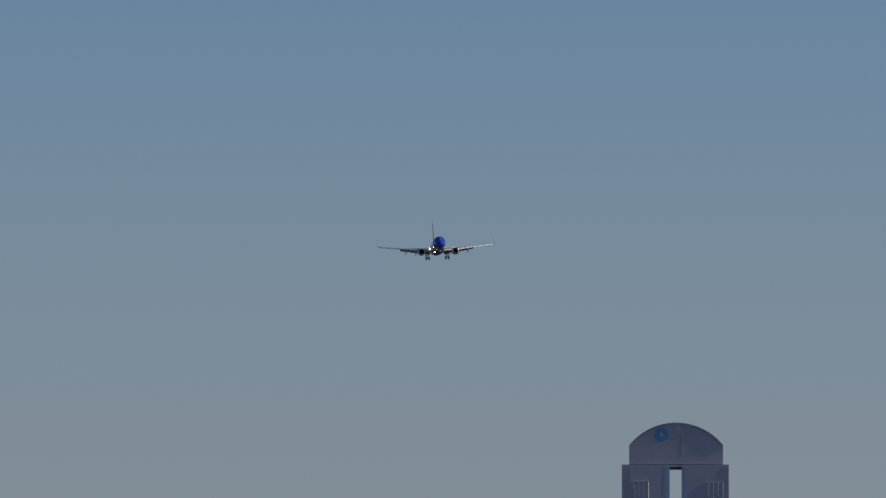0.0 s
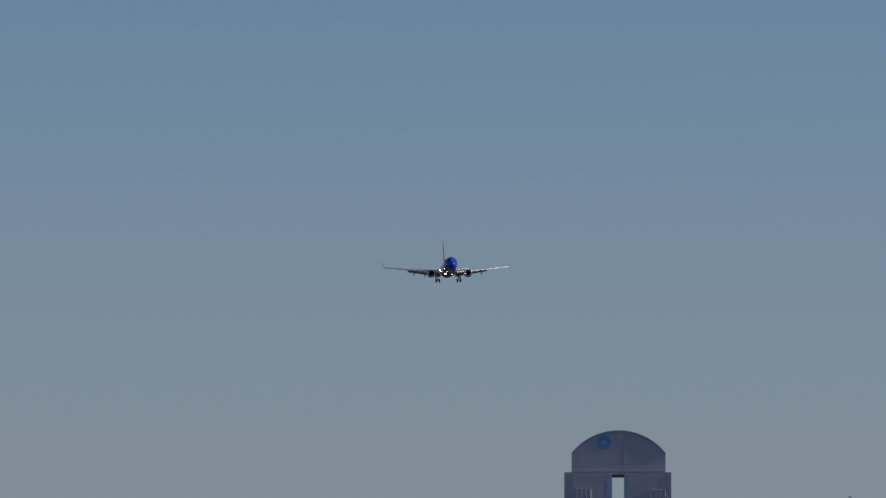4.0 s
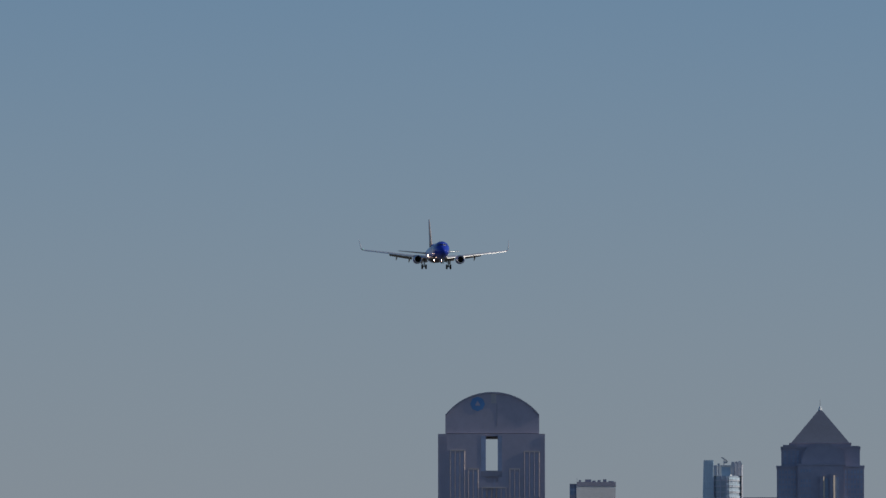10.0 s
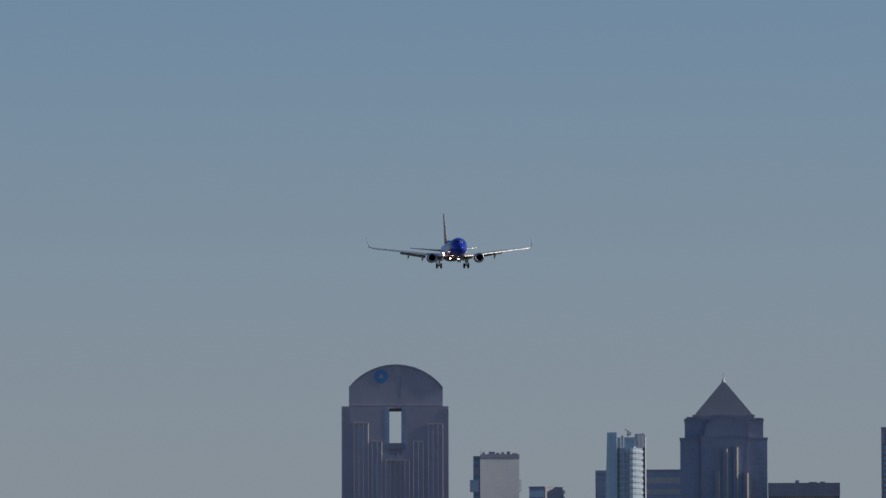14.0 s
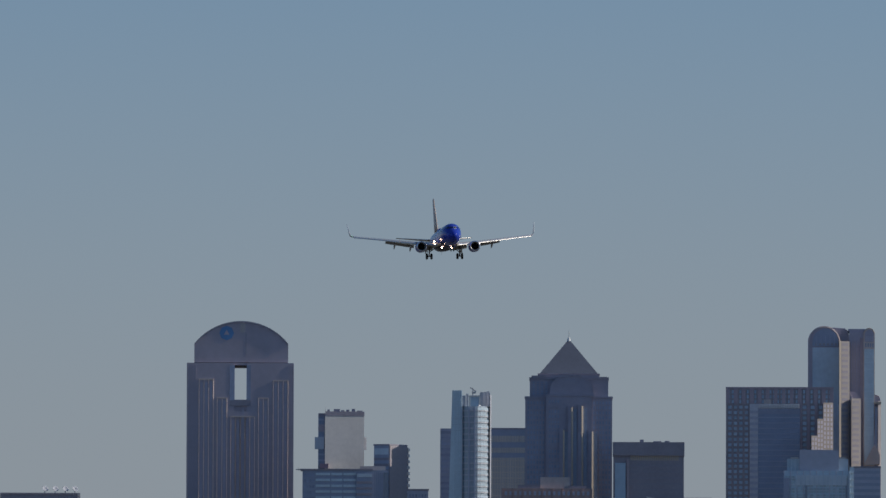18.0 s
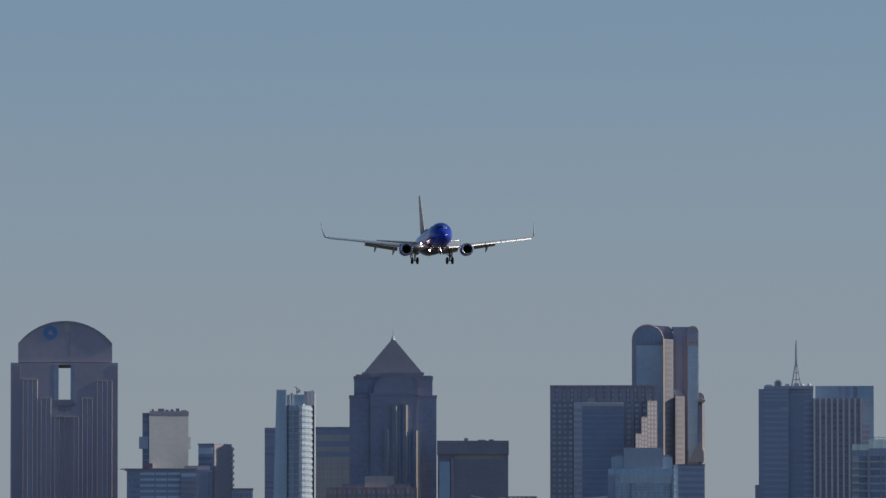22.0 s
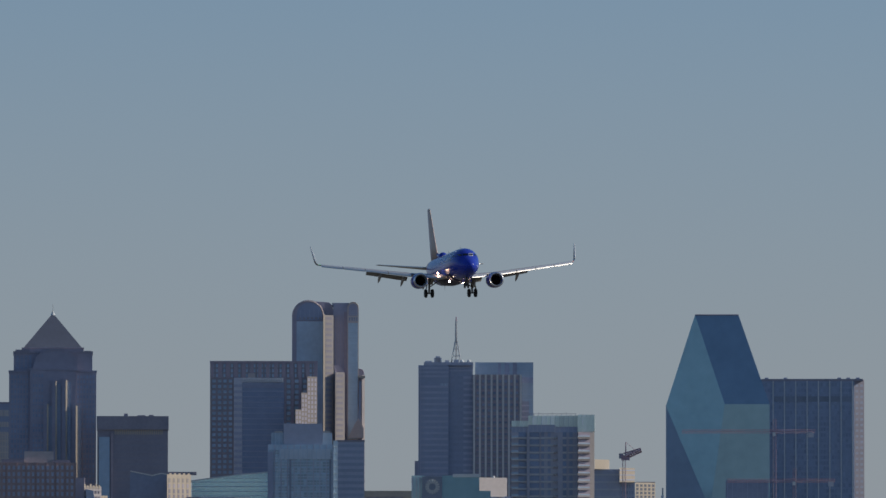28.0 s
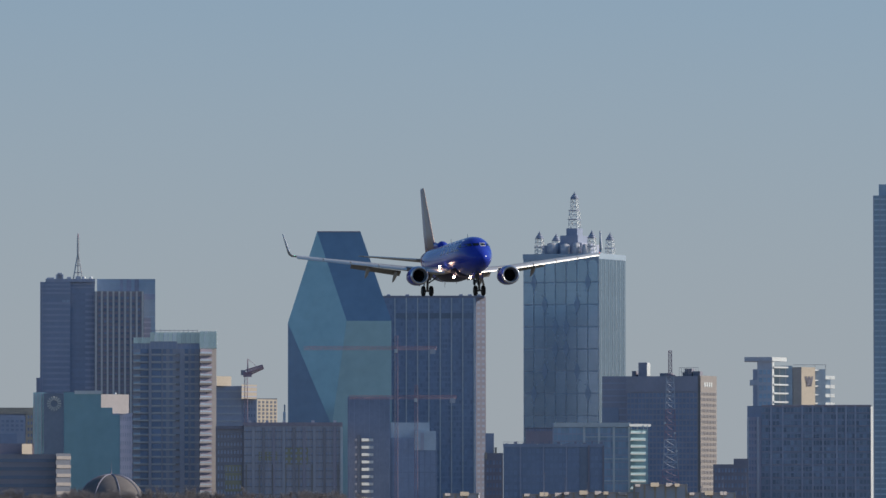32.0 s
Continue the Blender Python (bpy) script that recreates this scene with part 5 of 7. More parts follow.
        part("pinnacle_cap", bm, SLATE_DEEP, mast, "dark pointed dome cap", True)

    for x, y in ((-44.5, 3.2), (-49.5, 45), (-6.3, 3.2), (-9.5, 44)):
        pinnacle(x, y, ((z, 179.8, 4.9, 4.6, 2), (179.8, 185.6, 4.6, 3.9, 2)), 185.6, 190.6, 2.6)
    pinnacle(-27, 23, ((192.5, 199, 6.2, 5.8, 2), (199, 205, 5.8, 5.2, 2), (205, 213, 4.2, 3.7, 3)), 213, 217.6, 2.8)
    # plant rooms and tanks
    for x0, x1, y0, y1, z1, mat in ((-36, -18, 14, 34, 182.7, SLATE), (-33.5, -20.5, 13, 31, 187.6, SLATE_DEEP), (-31, -23, 18, 28, 192.6, SLATE_DEEP), (-47, -38, 12, 30, 181.0, SLATE), (-19, -12, 16, 34, 181.6, SLATE)):
        box("plant_room", x0, x1, y0, y1, z, z1, mat, b, "dark plant room")
    for x, y, r, h in ((-37.5, 9, 3.6, 7.6), (-28, 8, 3.0, 6.8), (-20, 8.5, 2.4, 7.4), (-13.5, 9, 2.0, 6.5)):
        bm = bmesh.new()
        rod(bm, (x, y, z), (x, y, z + h), r, r, 18)
        rod(bm, (x, y, z + h), (x, y, z + h + 0.5), r * 0.9, r * 0.3, 18)
        part("tank", bm, CONCRETE, b, "pale round tank", True)
    bm = bmesh.new()
    for x in (-41.5, -35, -24.5, -17, -10):
        rod(bm, (x, 5.5, z), (x, 5.5, z + 7.5), 0.18, 0.12)
        rod(bm, (x, 5.5, z + 5), (x + 5, 5.5, z + 5.4), 0.12)
    part("pipework", bm, STEEL, b)


lattice_top_tower()

def dark_low_block():
    b = thing("apartment_building", "dark low block with thin pale uprights and a rooftop rail", "building", (380.75, 3700, 0))
    box("body", -25.88, 25.8, 0, 25, 0, 35.6, DEEP_NAVY, b)
    box("parapet", -26.0, 26.0, -0.4, 25, 34.4, 36.1, SLATE_DEEP, b)
    for x in (-17.17, -5.33, 6.5):
        box("pale_upright", x - 0.3, x + 0.3, -0.5, 0.1, 0, 35.2, SLATE, b)
    for x in (17.9, 25.4):
        box("brown_upright", x - 0.45, x + 0.45, -0.6, 0.1, 0, 35.2, BROWN, b)
    window_grid("windows", b, GRID_GLASS, -25.4, 25.3, 1, 34.2, 22, 9, 0.72, 0.6)
    box("recess", 13.2, 17.4, -0.3, 0.2, 0, 34.4, INK_GLASS, b)
    for i in range(12):
        x = -24.78 + i * 4.4
        box("roof_unit", x, x + 0.9 + (i * 37 % 5) * 0.35, 3, 5, 35.6, 36.4 + (i * 53 % 7) * 0.22, ROOF, b)
    boxes("roof_rail", [(-26, 26, 0.2, 0.3, 37.0, 37.12)] + [(-26 + k * 2.6, -25.9 + k * 2.6, 0.2, 0.3, 36.0, 37.1) for k in range(21)], ROOF, b)
    for x in (-8.75, 3.5, 14.2):
        box("lamp", x, x + 0.44, -0.6, 0, 35.42, 36, WHITE, b)


dark_low_block()

def brown_roof_block():
    b = thing("office_building", "red-brown block with a ribbed roof storey", "building", (411.94, 4000, 0))
    box("body", -16.08, 16.4, 0, 25, 0, 46.83, RED_BROWN, b)
    window_grid("windows", b, DARK_GLASS, -15.76, 16.08, 45.58, 47.77, 22, 1, 0.6, 0.8)
    box("roof_edge", -16.39, 16.71, -0.3, 25, 47.3, 47.77, BROWN, b)


brown_roof_block()

def white_frame_block():
    b = thing("apartment_building", "white framed glass block with curved white balconies", "building", (421.69, 3850, 0))
    box("body", -26.11, 15.5, 0.6, 25, 0, 48.51, SLATE, b)
    window_grid("windows", b, SKY_GLASS, -25.5, 15.2, 1, 46.5, 20, 12, 0.86, 0.8, y=0.6)
    for x in (-9.11, -1.21, 6.69, 14.89):
        box("frame_post", x - 0.6, x + 0.6, -0.3, 1, 0, 47.01, WHITE, b)
    box("frame_beam", -25.5, 15.5, -0.3, 1, 46.4, 48.7, WHITE, b)
    bands("frame_rail", b, WHITE, -9.11, 15.2, 0, 47.01, 4, 0.5, 0.6, y=0.6, coarse=True)
    box("balcony_core", 15.5, 24.93, 1.5, 22, 0, 45.19, GREEN_GLASS, b)
    n = 12
    for i in range(n):
        z = 44.59 * (i + 0.6) / n
        turned_bay("balcony", 15.5, 25.0, -5.5, z - 0.25, z + 0.25, WHITE, b, "white balcony", deg=40, back=5)
    for i in range(n):
        z = 44.59 * (i + 0.6) / n
        turned_bay("glass_rail", 15.7, 24.8, -5.4, z + 0.25, z + 1.2, GREEN_GLASS, b, deg=40, back=0.1)
    turned_bay("roof_canopy", 15.0, 26.5, -6.2, 46.6, 48.0, WHITE, b, "white roof canopy", deg=40, back=14)
    for x in (16.11, 19.15, 22.5, 24.62):
        box("canopy_post", x - 0.25, x + 0.25, -0.4, 0.1, 44.59, 47.31, WHITE, b)


white_frame_block()

def brown_grid_tower():
    b = thing("office_tower", "slate office tower, dark grid front, tan slotted end", "skyscraper", (529.07, 4300, 0), -18)
    w, d, z = 45.1, 32.9, 82.0
    box("body", -w, 0, 0, d, 0, z, GRID_STONE, b)
    box("blank_top", -w - 0.2, 0.1, -0.6, d * 0.98, z - 9.27, z, GRID_STONE, b, "plain top storey")
    window_grid("windows", b, GRID_GLASS, -w + 0.4, -0.4, 2.2, z - 9.6, 19, 21, 0.72, 0.7)
    box("tan_end", -0.2, 1.2, 0, d, 0, z + 0.3, CLAY, b, "tan end wall")
    box("end_pier", 0.9, 1.7, 0, 1.2, 0, z, CLAY, b)
    rows = 21
    for i in range(rows):
        zc = z - 10.6 - i * 3.36
        for k in range(5):
            y0 = 1.9 + k * (d - 2.6) / 5
            add("slot_window", box_mesh("slot_window", -0.05, 0.14, 0, (d - 2.6) / 5 - 0.9, -0.85, 0.85, SLOT_GLASS), b, (1.2, y0, zc))
    box("low_wing", -w - 16.7, -w + 2, 4, d * 0.7, 0, z + 0.2, GRID_STONE, b, "slate rear wing")
    bands("wing_line", b, SLATE, -w - 16.7, -w, 0, z - 2, 21, 0.9, 0.2, y=4)
    box("dark_bay", -w - 16.7, -w - 6, 3.6, 6, 0, 63.5, SLATE_DEEP, b)
    for x0, x1, y0, h in ((-0.43, -0.59, 8, 2.0), (-0.57, -0.41, 9, 1.1), (-0.3, -0.06, 12, 2.4), (-0.24, -0.14, 8, 4.6), (-0.12, -0.02, 7, 3.0), (-0.9, -0.82, 9, 2.2), (-0.98, -0.93, 8, 3.4)):
        box("roof_unit", min(x0, x1) * w, max(x0, x1) * w, y0, y0 + 5, z, z + h, ROOF, b)
    bm = bmesh.new()
    for k in range(9):
        x = -0.31 * w + k * 1.5
        rod(bm, (x, 7, z), (x, 7, z + 5.2), 0.1)
    for h in (2.6, 5.2):
        rod(bm, (-0.31 * w, 7, z + h), (-0.31 * w + 12, 7, z + h), 0.1)
    part("roof_frame", bm, STEEL, b)
    box("lift_house", -w + 6.0, -w + 11.2, 5, 11, z, z + 8.4, GRID_STONE, b)
    # thin white sheet paints the sun onto the slate house's right side
    box("lift_house_lit_side", -w + 11.2, -w + 11.5, 5, 11, z + 0.3, z + 8.3, WHITE, b, "white sheet for the sunlight on the lift house wall")
    for i in range(4):
        box("sign_bar", 1.15, 1.4, d * (0.25 + 0.13 * i), d * (0.33 + 0.13 * i), z - 6.4, z - 3.6, WHITE, b, "plain pale sign bar")


brown_grid_tower()

def radio_mast():
    b = thing("radio_mast", "steel lattice broadcasting mast in red and white bands", "mast", (429.0, 3600, 0))
    stages = ((0, 11, 10.6, 9.4, 2, 0), (11, 22.2, 9.4, 7.6, 3, 0), (22.2, 37.3, 7.6, 5.5, 4, 1), (37.3, 52.3, 5.5, 4.6, 4, 0), (52.3, 69.3, 4.6, 3.5, 5, 1), (69.3, 81.7, 1.8, 1.5, 5, 0))
    for z0, z1, w0, w1, n, pale in stages:
        bm = bmesh.new()
        lattice(bm, (0, 0, z0), (0, 0, z1), w0, w1, n, 0.24)
        part("trellis_stage", bm, CONCRETE if pale else RED_STEEL, b, "white painted stage" if pale else "red painted stage")
    box("platform", -2.4, 2.4, -2.4, 2.4, 69.0, 69.5, ROOF, b)
    for x, z in ((2.3, 40), (-2.6, 45), (3.1, 31)):
        box("dish", x - 0.5, x + 0.5, -2.9, -2.2, z, z + 1.1, WHITE, b)


radio_mast()

def small_far_blocks():
    b = thing("office_building", "small brown block with a pale roof corner", "building", (378.22, 4000, 0))
    box("body", -5.35, 5.04, 0, 20, 0, 33.67, BROWN, b)
    box("tower", -4.72, 0, 2, 14, 0, 44.63, SLATE, b)
    box("pale_corner", -5.03, -3.77, -0.5, 4, 30.22, 33.98, CREAM, b)
    box("pale_corner", 0.32, 1.58, -0.4, 4, 33.35, 36.8, CREAM, b)
    window_grid("windows", b, DARK_GLASS, -4.4, 4.41, 1, 30.53, 5, 5)


small_far_blocks()

def hotel():
    b = thing("hotel", "glass hotel with white roof slab and beige sign wall", "building", (530.82, 3900, 0))
    box("white_wing", -18.37, -10.25, 0, 20, 0, 82.73, CONCRETE, b, "pale concrete wing")
    window_grid("windows", b, BLUE_GLASS, -17.6, -10.9, 1, 79.0, 3, 18, 0.75, 0.55)
    box("roof_slab", -25.31, -10.25, -1.5, 22, 82.73, 84.97, CONCRETE, b, "pale projecting roof slab")
    # sun-side edge and corner in white, the rest grey: light put into colour
    turned_bay("roof_block", -10.25, -2.35, -1.5, 82.73, 84.97, WHITE, b, "roof slab edge with sunlight put into its white", deg=62, back=8)
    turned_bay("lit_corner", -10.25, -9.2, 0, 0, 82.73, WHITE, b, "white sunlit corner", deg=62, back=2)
    box("glass_wing", -9.2, 0.64, 13, 30, 0, 80.5, BLUE_GLASS, b)
    for i in range(8):
        z = 79.6 - i * 4.72
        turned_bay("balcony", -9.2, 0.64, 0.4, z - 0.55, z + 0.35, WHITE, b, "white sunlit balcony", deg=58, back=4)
    for x in (-6.2, -2.9):
        box("glazing_post", x - 0.2, x + 0.2, 12.7, 13.1, 0, 80.5, CONCRETE, b)
    # darker tan paints in the shade on the sign wall's return
    box("sign_wall_side", 0.64, 5.66, 17, 34, 0, 79.84, TAN, b, "return of the sign wall with shade put into its tan colour")
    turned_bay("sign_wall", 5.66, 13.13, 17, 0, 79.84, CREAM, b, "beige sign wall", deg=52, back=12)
    # the dark emblem, a plain notched shield
    tan = math.tan(radians(52))
    bm = bmesh.new()
    outline = [(7.6, 74.9), (8.5, 74.9), (9.0, 73.2), (9.5, 74.9), (10.3, 74.9), (10.8, 73.2), (11.3, 74.9), (12.1, 74.9), (11.2, 69.4), (8.5, 69.4)]
    bm.faces.new([bm.verts.new((x, 16.65 + (x - 5.66) * tan, z)) for x, z in outline])
    bmesh.ops.solidify(bm, geom=bm.faces[:], thickness=0.25)
    part("emblem", bm, ROOF, b, "plain dark emblem")
    box("right_glass", 13.13, 18.78, 30, 42, 0, 78.9, PALE_GLASS, b)
    for z in (78.45, 72.9, 69.7, 65.0, 60.3):
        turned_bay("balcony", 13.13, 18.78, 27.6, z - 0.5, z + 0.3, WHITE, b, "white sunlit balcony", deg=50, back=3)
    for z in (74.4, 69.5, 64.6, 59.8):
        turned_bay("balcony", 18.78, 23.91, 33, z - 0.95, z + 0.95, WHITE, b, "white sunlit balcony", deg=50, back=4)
    box("far_core", 18.78, 21.5, 36, 41, 0, 74.5, GREY_GLASS, b)
    boxes("roof_frame", [(1.23, 19.0, 30, 30.25, 81.2, 81.45), (18.75, 19.0, 30, 30.25, 78.9, 81.45), (12.98, 13.23, 30, 30.25, 78.9, 81.45), (7, 7.25, 30, 30.25, 79.8, 81.45)], STEEL, b)
    box("left_balcony", -20.72, -18.37, 1, 8, 0, 78.4, SLATE, b)
    box("left_balcony", -22.4, -18.37, 0, 7, 69.6, 72.6, CONCRETE, b)


hotel()

def residence_block():
    b = thing("apartment_tower", "wide slate glass apartment block with pale uprights", "building", (533.78, 3850, 0))
    box("body", -33.2, 33.2, 0, 25, 0, 57.8, SLATE_DEEP, b)
    box("left_wing", -33.2, -26, -1.2, 20, 0, 51.9, GRANITE_DEEP, b)
    window_grid("windows", b, RESIDENCE_PANE, -25.6, 32.6, 1.4, 57.2, 30, 16, 0.74, 0.66)
    window_grid("windows", b, DARK_GLASS, -32.6, -26.6, 1, 50.7, 4, 14, 0.6, 0.6, y=-1.2)
    for x in (-20.5, -14.2, -3.78, 1.8, 7.29, 14.67, 19.6, 24.68):
        box("pale_upright", x - 0.45, x + 0.45, -0.8, 0.2, 0, 57.8, SLATE, b)
    for x in (-32.8, -27.5):
        box("pale_upright", x - 0.5, x + 0.5, -1.9, -1, 0, 51.9, CONCRETE, b)
    bands("slab_edge", b, GRID_STONE, -25.6, 32.6, 2.2, 57.6, 8, 0.5, 0.4, coarse=True)
    # white where the other uprights are slate, to put sunlight into the corner
    turned_bay("lit_upright", 32.9, 34.1, -1.2, 0, 57.4, WHITE, b, "corner upright with sunlight put into its white", deg=58)
    box("parapet", -25.6, 33.2, -0.6, 25, 57.4, 58.3, RED_BROWN, b)


residence_block()

def low_brown_row():
    b = thing("office_building", "low dark brown row with flat roofs", "building", (484.09, 3800, 0))
    box("body", -8.42, 10.23, 0, 25, 0, 26.16, BROWN, b)
    box("raised_roof", 2.41, 10.23, 1, 20, 0, 29.14, BROWN, b)
    window_grid("windows", b, DARK_GLASS, -7.82, 9.63, 1, 24.97, 10, 4)


low_brown_row()

def tall_blue_tower():
    b = thing("office_tower", "very tall pale blue glass tower with a stepped edge", "skyscraper", (726.17, 4680, 0))
    box("body", -34.6, 37.25, 0, 60, 0, 207.07, BLUE_GLASS, b)
    box("upper_body", -30.88, 33.52, 2, 58, 207.07, 214.45, BLUE_GLASS, b)
    bands("floor_line", b, PALE_GLASS, -34.41, 36.88, 0, 206.33, 60, 1.1, 0.3)
    fins("mullion", b, SLATE, -34.23, 36.5, 0, 206.7, 18, 0.5, 0.35)


tall_blue_tower()

def striped_brick_block():
    b = thing("office_building", "dark brick block with ribbon windows and a lit pale end", "building", (108.49, 3500, 0))
    box("body", -44.09, 10.08, 0, 25, 0, 29.3, WARM_BROWN, b)
    bands("ribbon_window", b, INK_GLASS, -43.55, 9.81, 0, 28.21, 7, 1.6, 0.2)
    turned_bay("end_bay", 10.08, 17.17, -9, 0, 29.57, PYRAMID, b, "brick end with cream strips", strips=(TAN, 7, 1.6, 0.4))
    box("roof_house", -44.09, -0.55, 4, 16, 29.3, 34.47, RED_BROWN, b)
    turned_bay("roof_wall", -6.27, -1.36, -3, 29.3, 34.2, CREAM, b, "cream roof wall")


striped_brick_block()

def slate_low_block():
    b = thing("office_building", "low slate block with dark strip windows", "building", (99.04, 3900, 0))
    box("body", -15.16, 16.69, 0, 25, 0, 52.34, SLATE, b)
    box("dark_glazing", -13.65, 12.13, -0.4, 1, 38.07, 43.23, DARK_GLASS, b)
    window_grid("windows", b, DARK_GLASS, -14.56, 16.08, 44.14, 51.12, 12, 3)


slate_low_block()

def dome():
    b = thing("dome", "weathered brown ribbed dome with a pointed finial above the trees", "dome", (141.15, 3400, 0))
    r, zc = 15.91, 4.96
    top = 19 - zc
    rings = []
    for i in range(11):
        a = math.pi / 2 * i / 10
        rings.append([(r * math.cos(a) * math.cos(q) if i < 10 else 0.02 * math.cos(q), 10 + (r * math.cos(a) if i < 10 else 0.02) * math.sin(q), zc + top * math.sin(a)) for q in [2 * math.pi * k / 32 for k in range(32)]])
    part("shell", loft_rings(rings), DOME_METAL, b, "weathered brown metal shell", True)
    bm = bmesh.new()
    for k in range(8):
        q = 2 * math.pi * (k + 0.35) / 8
        pts = [(r * 1.01 * math.cos(math.pi / 2 * i / 8) * math.cos(q), 10 + r * 1.01 * math.cos(math.pi / 2 * i / 8) * math.sin(q), zc + top * 1.01 * math.sin(math.pi / 2 * i / 8)) for i in range(9)]
        for p, s in zip(pts, pts[1:]):
            rod(bm, p, s, 0.3, seg=4)
    part("rib_cage", bm, ROOF, b, "dark ribs")
    bm = bmesh.new()
    rod(bm, (0, 10, zc + top - 0.3), (0, 10, zc + top + 1.6), 0.55, 0.25, 8)
    rod(bm, (0, 10, zc + top + 1.6), (0, 10, 25.63), 0.2, 0.06, 6)
    part("finial", bm, ROOF, b, "dark finial")
    bm = bmesh.new()
    rod(bm, (0, 10, 0), (0, 10, zc), r * 0.98, r * 0.98, 32)
    part("drum", bm, BEIGE, b)


def loft_rings(rings):
    bm = bmesh.new()
    vs = [[bm.verts.new(p) for p in ring] for ring in rings]
    n = len(rings[0])
    for i in range(len(rings) - 1):
        for k in range(n):
            bm.faces.new((vs[i][k], vs[i][(k + 1) % n], vs[i + 1][(k + 1) % n], vs[i + 1][k]))
    return bm


dome()

def white_frame_apartments():
    b = thing("apartment_building", "slate and pale blue glass apartment block with a white framed corner", "building", (16.15, 3600, 0))
    box("body", -11.1, 14.1, 0, 20, 0, 49.6, SKY_GLASS, b)
    box("parapet", -11.2, 14.2, -0.3, 20.3, 49.0, 49.9, SLATE, b)
    # upper storeys: plain blue wall, then dark slots between pale panels
    box("blue_wall", -11.0, -3.6, -0.3, 0.2, 41.9, 49.0, BLUE_GLASS, b, "plain pale blue wall")
    for x0, x1 in ((-3.5, -2.4), (0.1, 1.4), (3.4, 5.6)):
        box("dark_slot", x0, x1, -0.2, 0.2, 39.0, 49.0, INK_GLASS, b)
    for x0, x1 in ((-2.4, 0.1), (1.4, 3.4)):
        box("pale_panel", x0 + 0.1, x1 - 0.1, -0.35, 0.2, 41.6, 49.0, GREY_GLASS, b)
    # white framed corner of two bays by three storeys
    box("white_bay", 6.5, 13.3, -0.8, 1, 38.6, 49.9, PALE_STONE, b, "white painted frame")
    pane = box_mesh("pane", 0, 2.5, -0.08, 0.1, 0, 2.7, SKY_GLASS)
    for i in range(3):
        for k, x in enumerate((7.1, 10.3)):
            add("pane", pane, b, (x, -0.8, 46.5 - i * 3.6))
    # lower storeys: slate panels, blue strip, banded bay, tan posts
    window_grid("windows", b, NAVY_PANE, -10.8, -8.0, 2, 41, 3, 11, 0.8, 0.6)
    window_grid("windows", b, BLUE_GLASS, -7.7, -3.7, 2, 41, 3, 11, 0.9, 0.78)
    window_grid("windows", b, NAVY_PANE, -2.3, 1.2, 2, 38.8, 3, 10, 0.85, 0.7)
    floor_slab = box_mesh("slab_edge", 1.5, 6.3, -0.9, 0.1, -0.3, 0.3, CONCRETE)
    for i in range(10):
        add("slab_edge", floor_slab, b, (0, 0, 38.0 - i * 3.6))
    window_grid("windows", b, INK_GLASS, 9.1, 11.3, 2, 37.6, 1, 10, 0.95, 0.75)
    for x in (-2.9, 7.9):
        box("tan_post", x - 0.6, x + 0.6, -0.7, 0.2, 0, 38.6, TAN, b, "tan stone post")
    box("glass_edge", 11.9, 14.0, -0.4, 0.2, 0, 38.4, GREY_GLASS, b, "pale blue glass edge")
    box("left_block", -24.6, -11.1, 1, 20, 0, 44.8, SLATE, b, "slate left wing")
    window_grid("windows", b, DARK_GLASS, -24.1, -11.6, 1, 43.7, 8, 11, 0.6, 0.6, y=1)


white_frame_apartments()

def brown_roof_row():
    b = thing("house_row", "row of low slate blocks with rusty roof edges, white posts", "building", (28.9, 3450, 0))
    box("body", -32.8, 5.4, 0, 15, 0, 21.4, SLATE_DEEP, b)
    box("roof_edge", -33.1, -5.2, -0.5, 15, 21.4, 22.5, BRICK, b, "rusty roof edge")
    box("raised_block", -5.2, 4.7, 0.6, 14, 0, 26.8, SLATE, b)
    box("raised_roof", -5.5, 5.0, 0.2, 14.4, 26.8, 28.1, BRICK, b, "rusty roof edge")
    box("right_block", 5.4, 34.0, 0.5, 15, 0, 21.2, SLATE, b)
    box("right_roof", 5.2, 34.3, 0.1, 15, 21.2, 22.4, BRICK, b, "rusty roof edge")
    for x0, x1 in ((-16.5, -9.5), (11.7, 16.2)):
        box("dark_window", x0, x1, -0.1 if x0 < 0 else 0.35, 0.8, 0, 20.0, DARK_GLASS, b)
    for x in (-22.6, 6.1, 7.2, 28.4, 31.0, 32.4, 33.6):
        turned_bay("white_post", x, x + 0.5, -0.9, 0, 21.2, WHITE, b, "white sunlit post", deg=40, back=0.8)
    turned_bay("white_post", 4.5, 5.1, -0.9, 0, 26.4, WHITE, b, "white sunlit post", deg=40, back=1.6)


brown_roof_row()


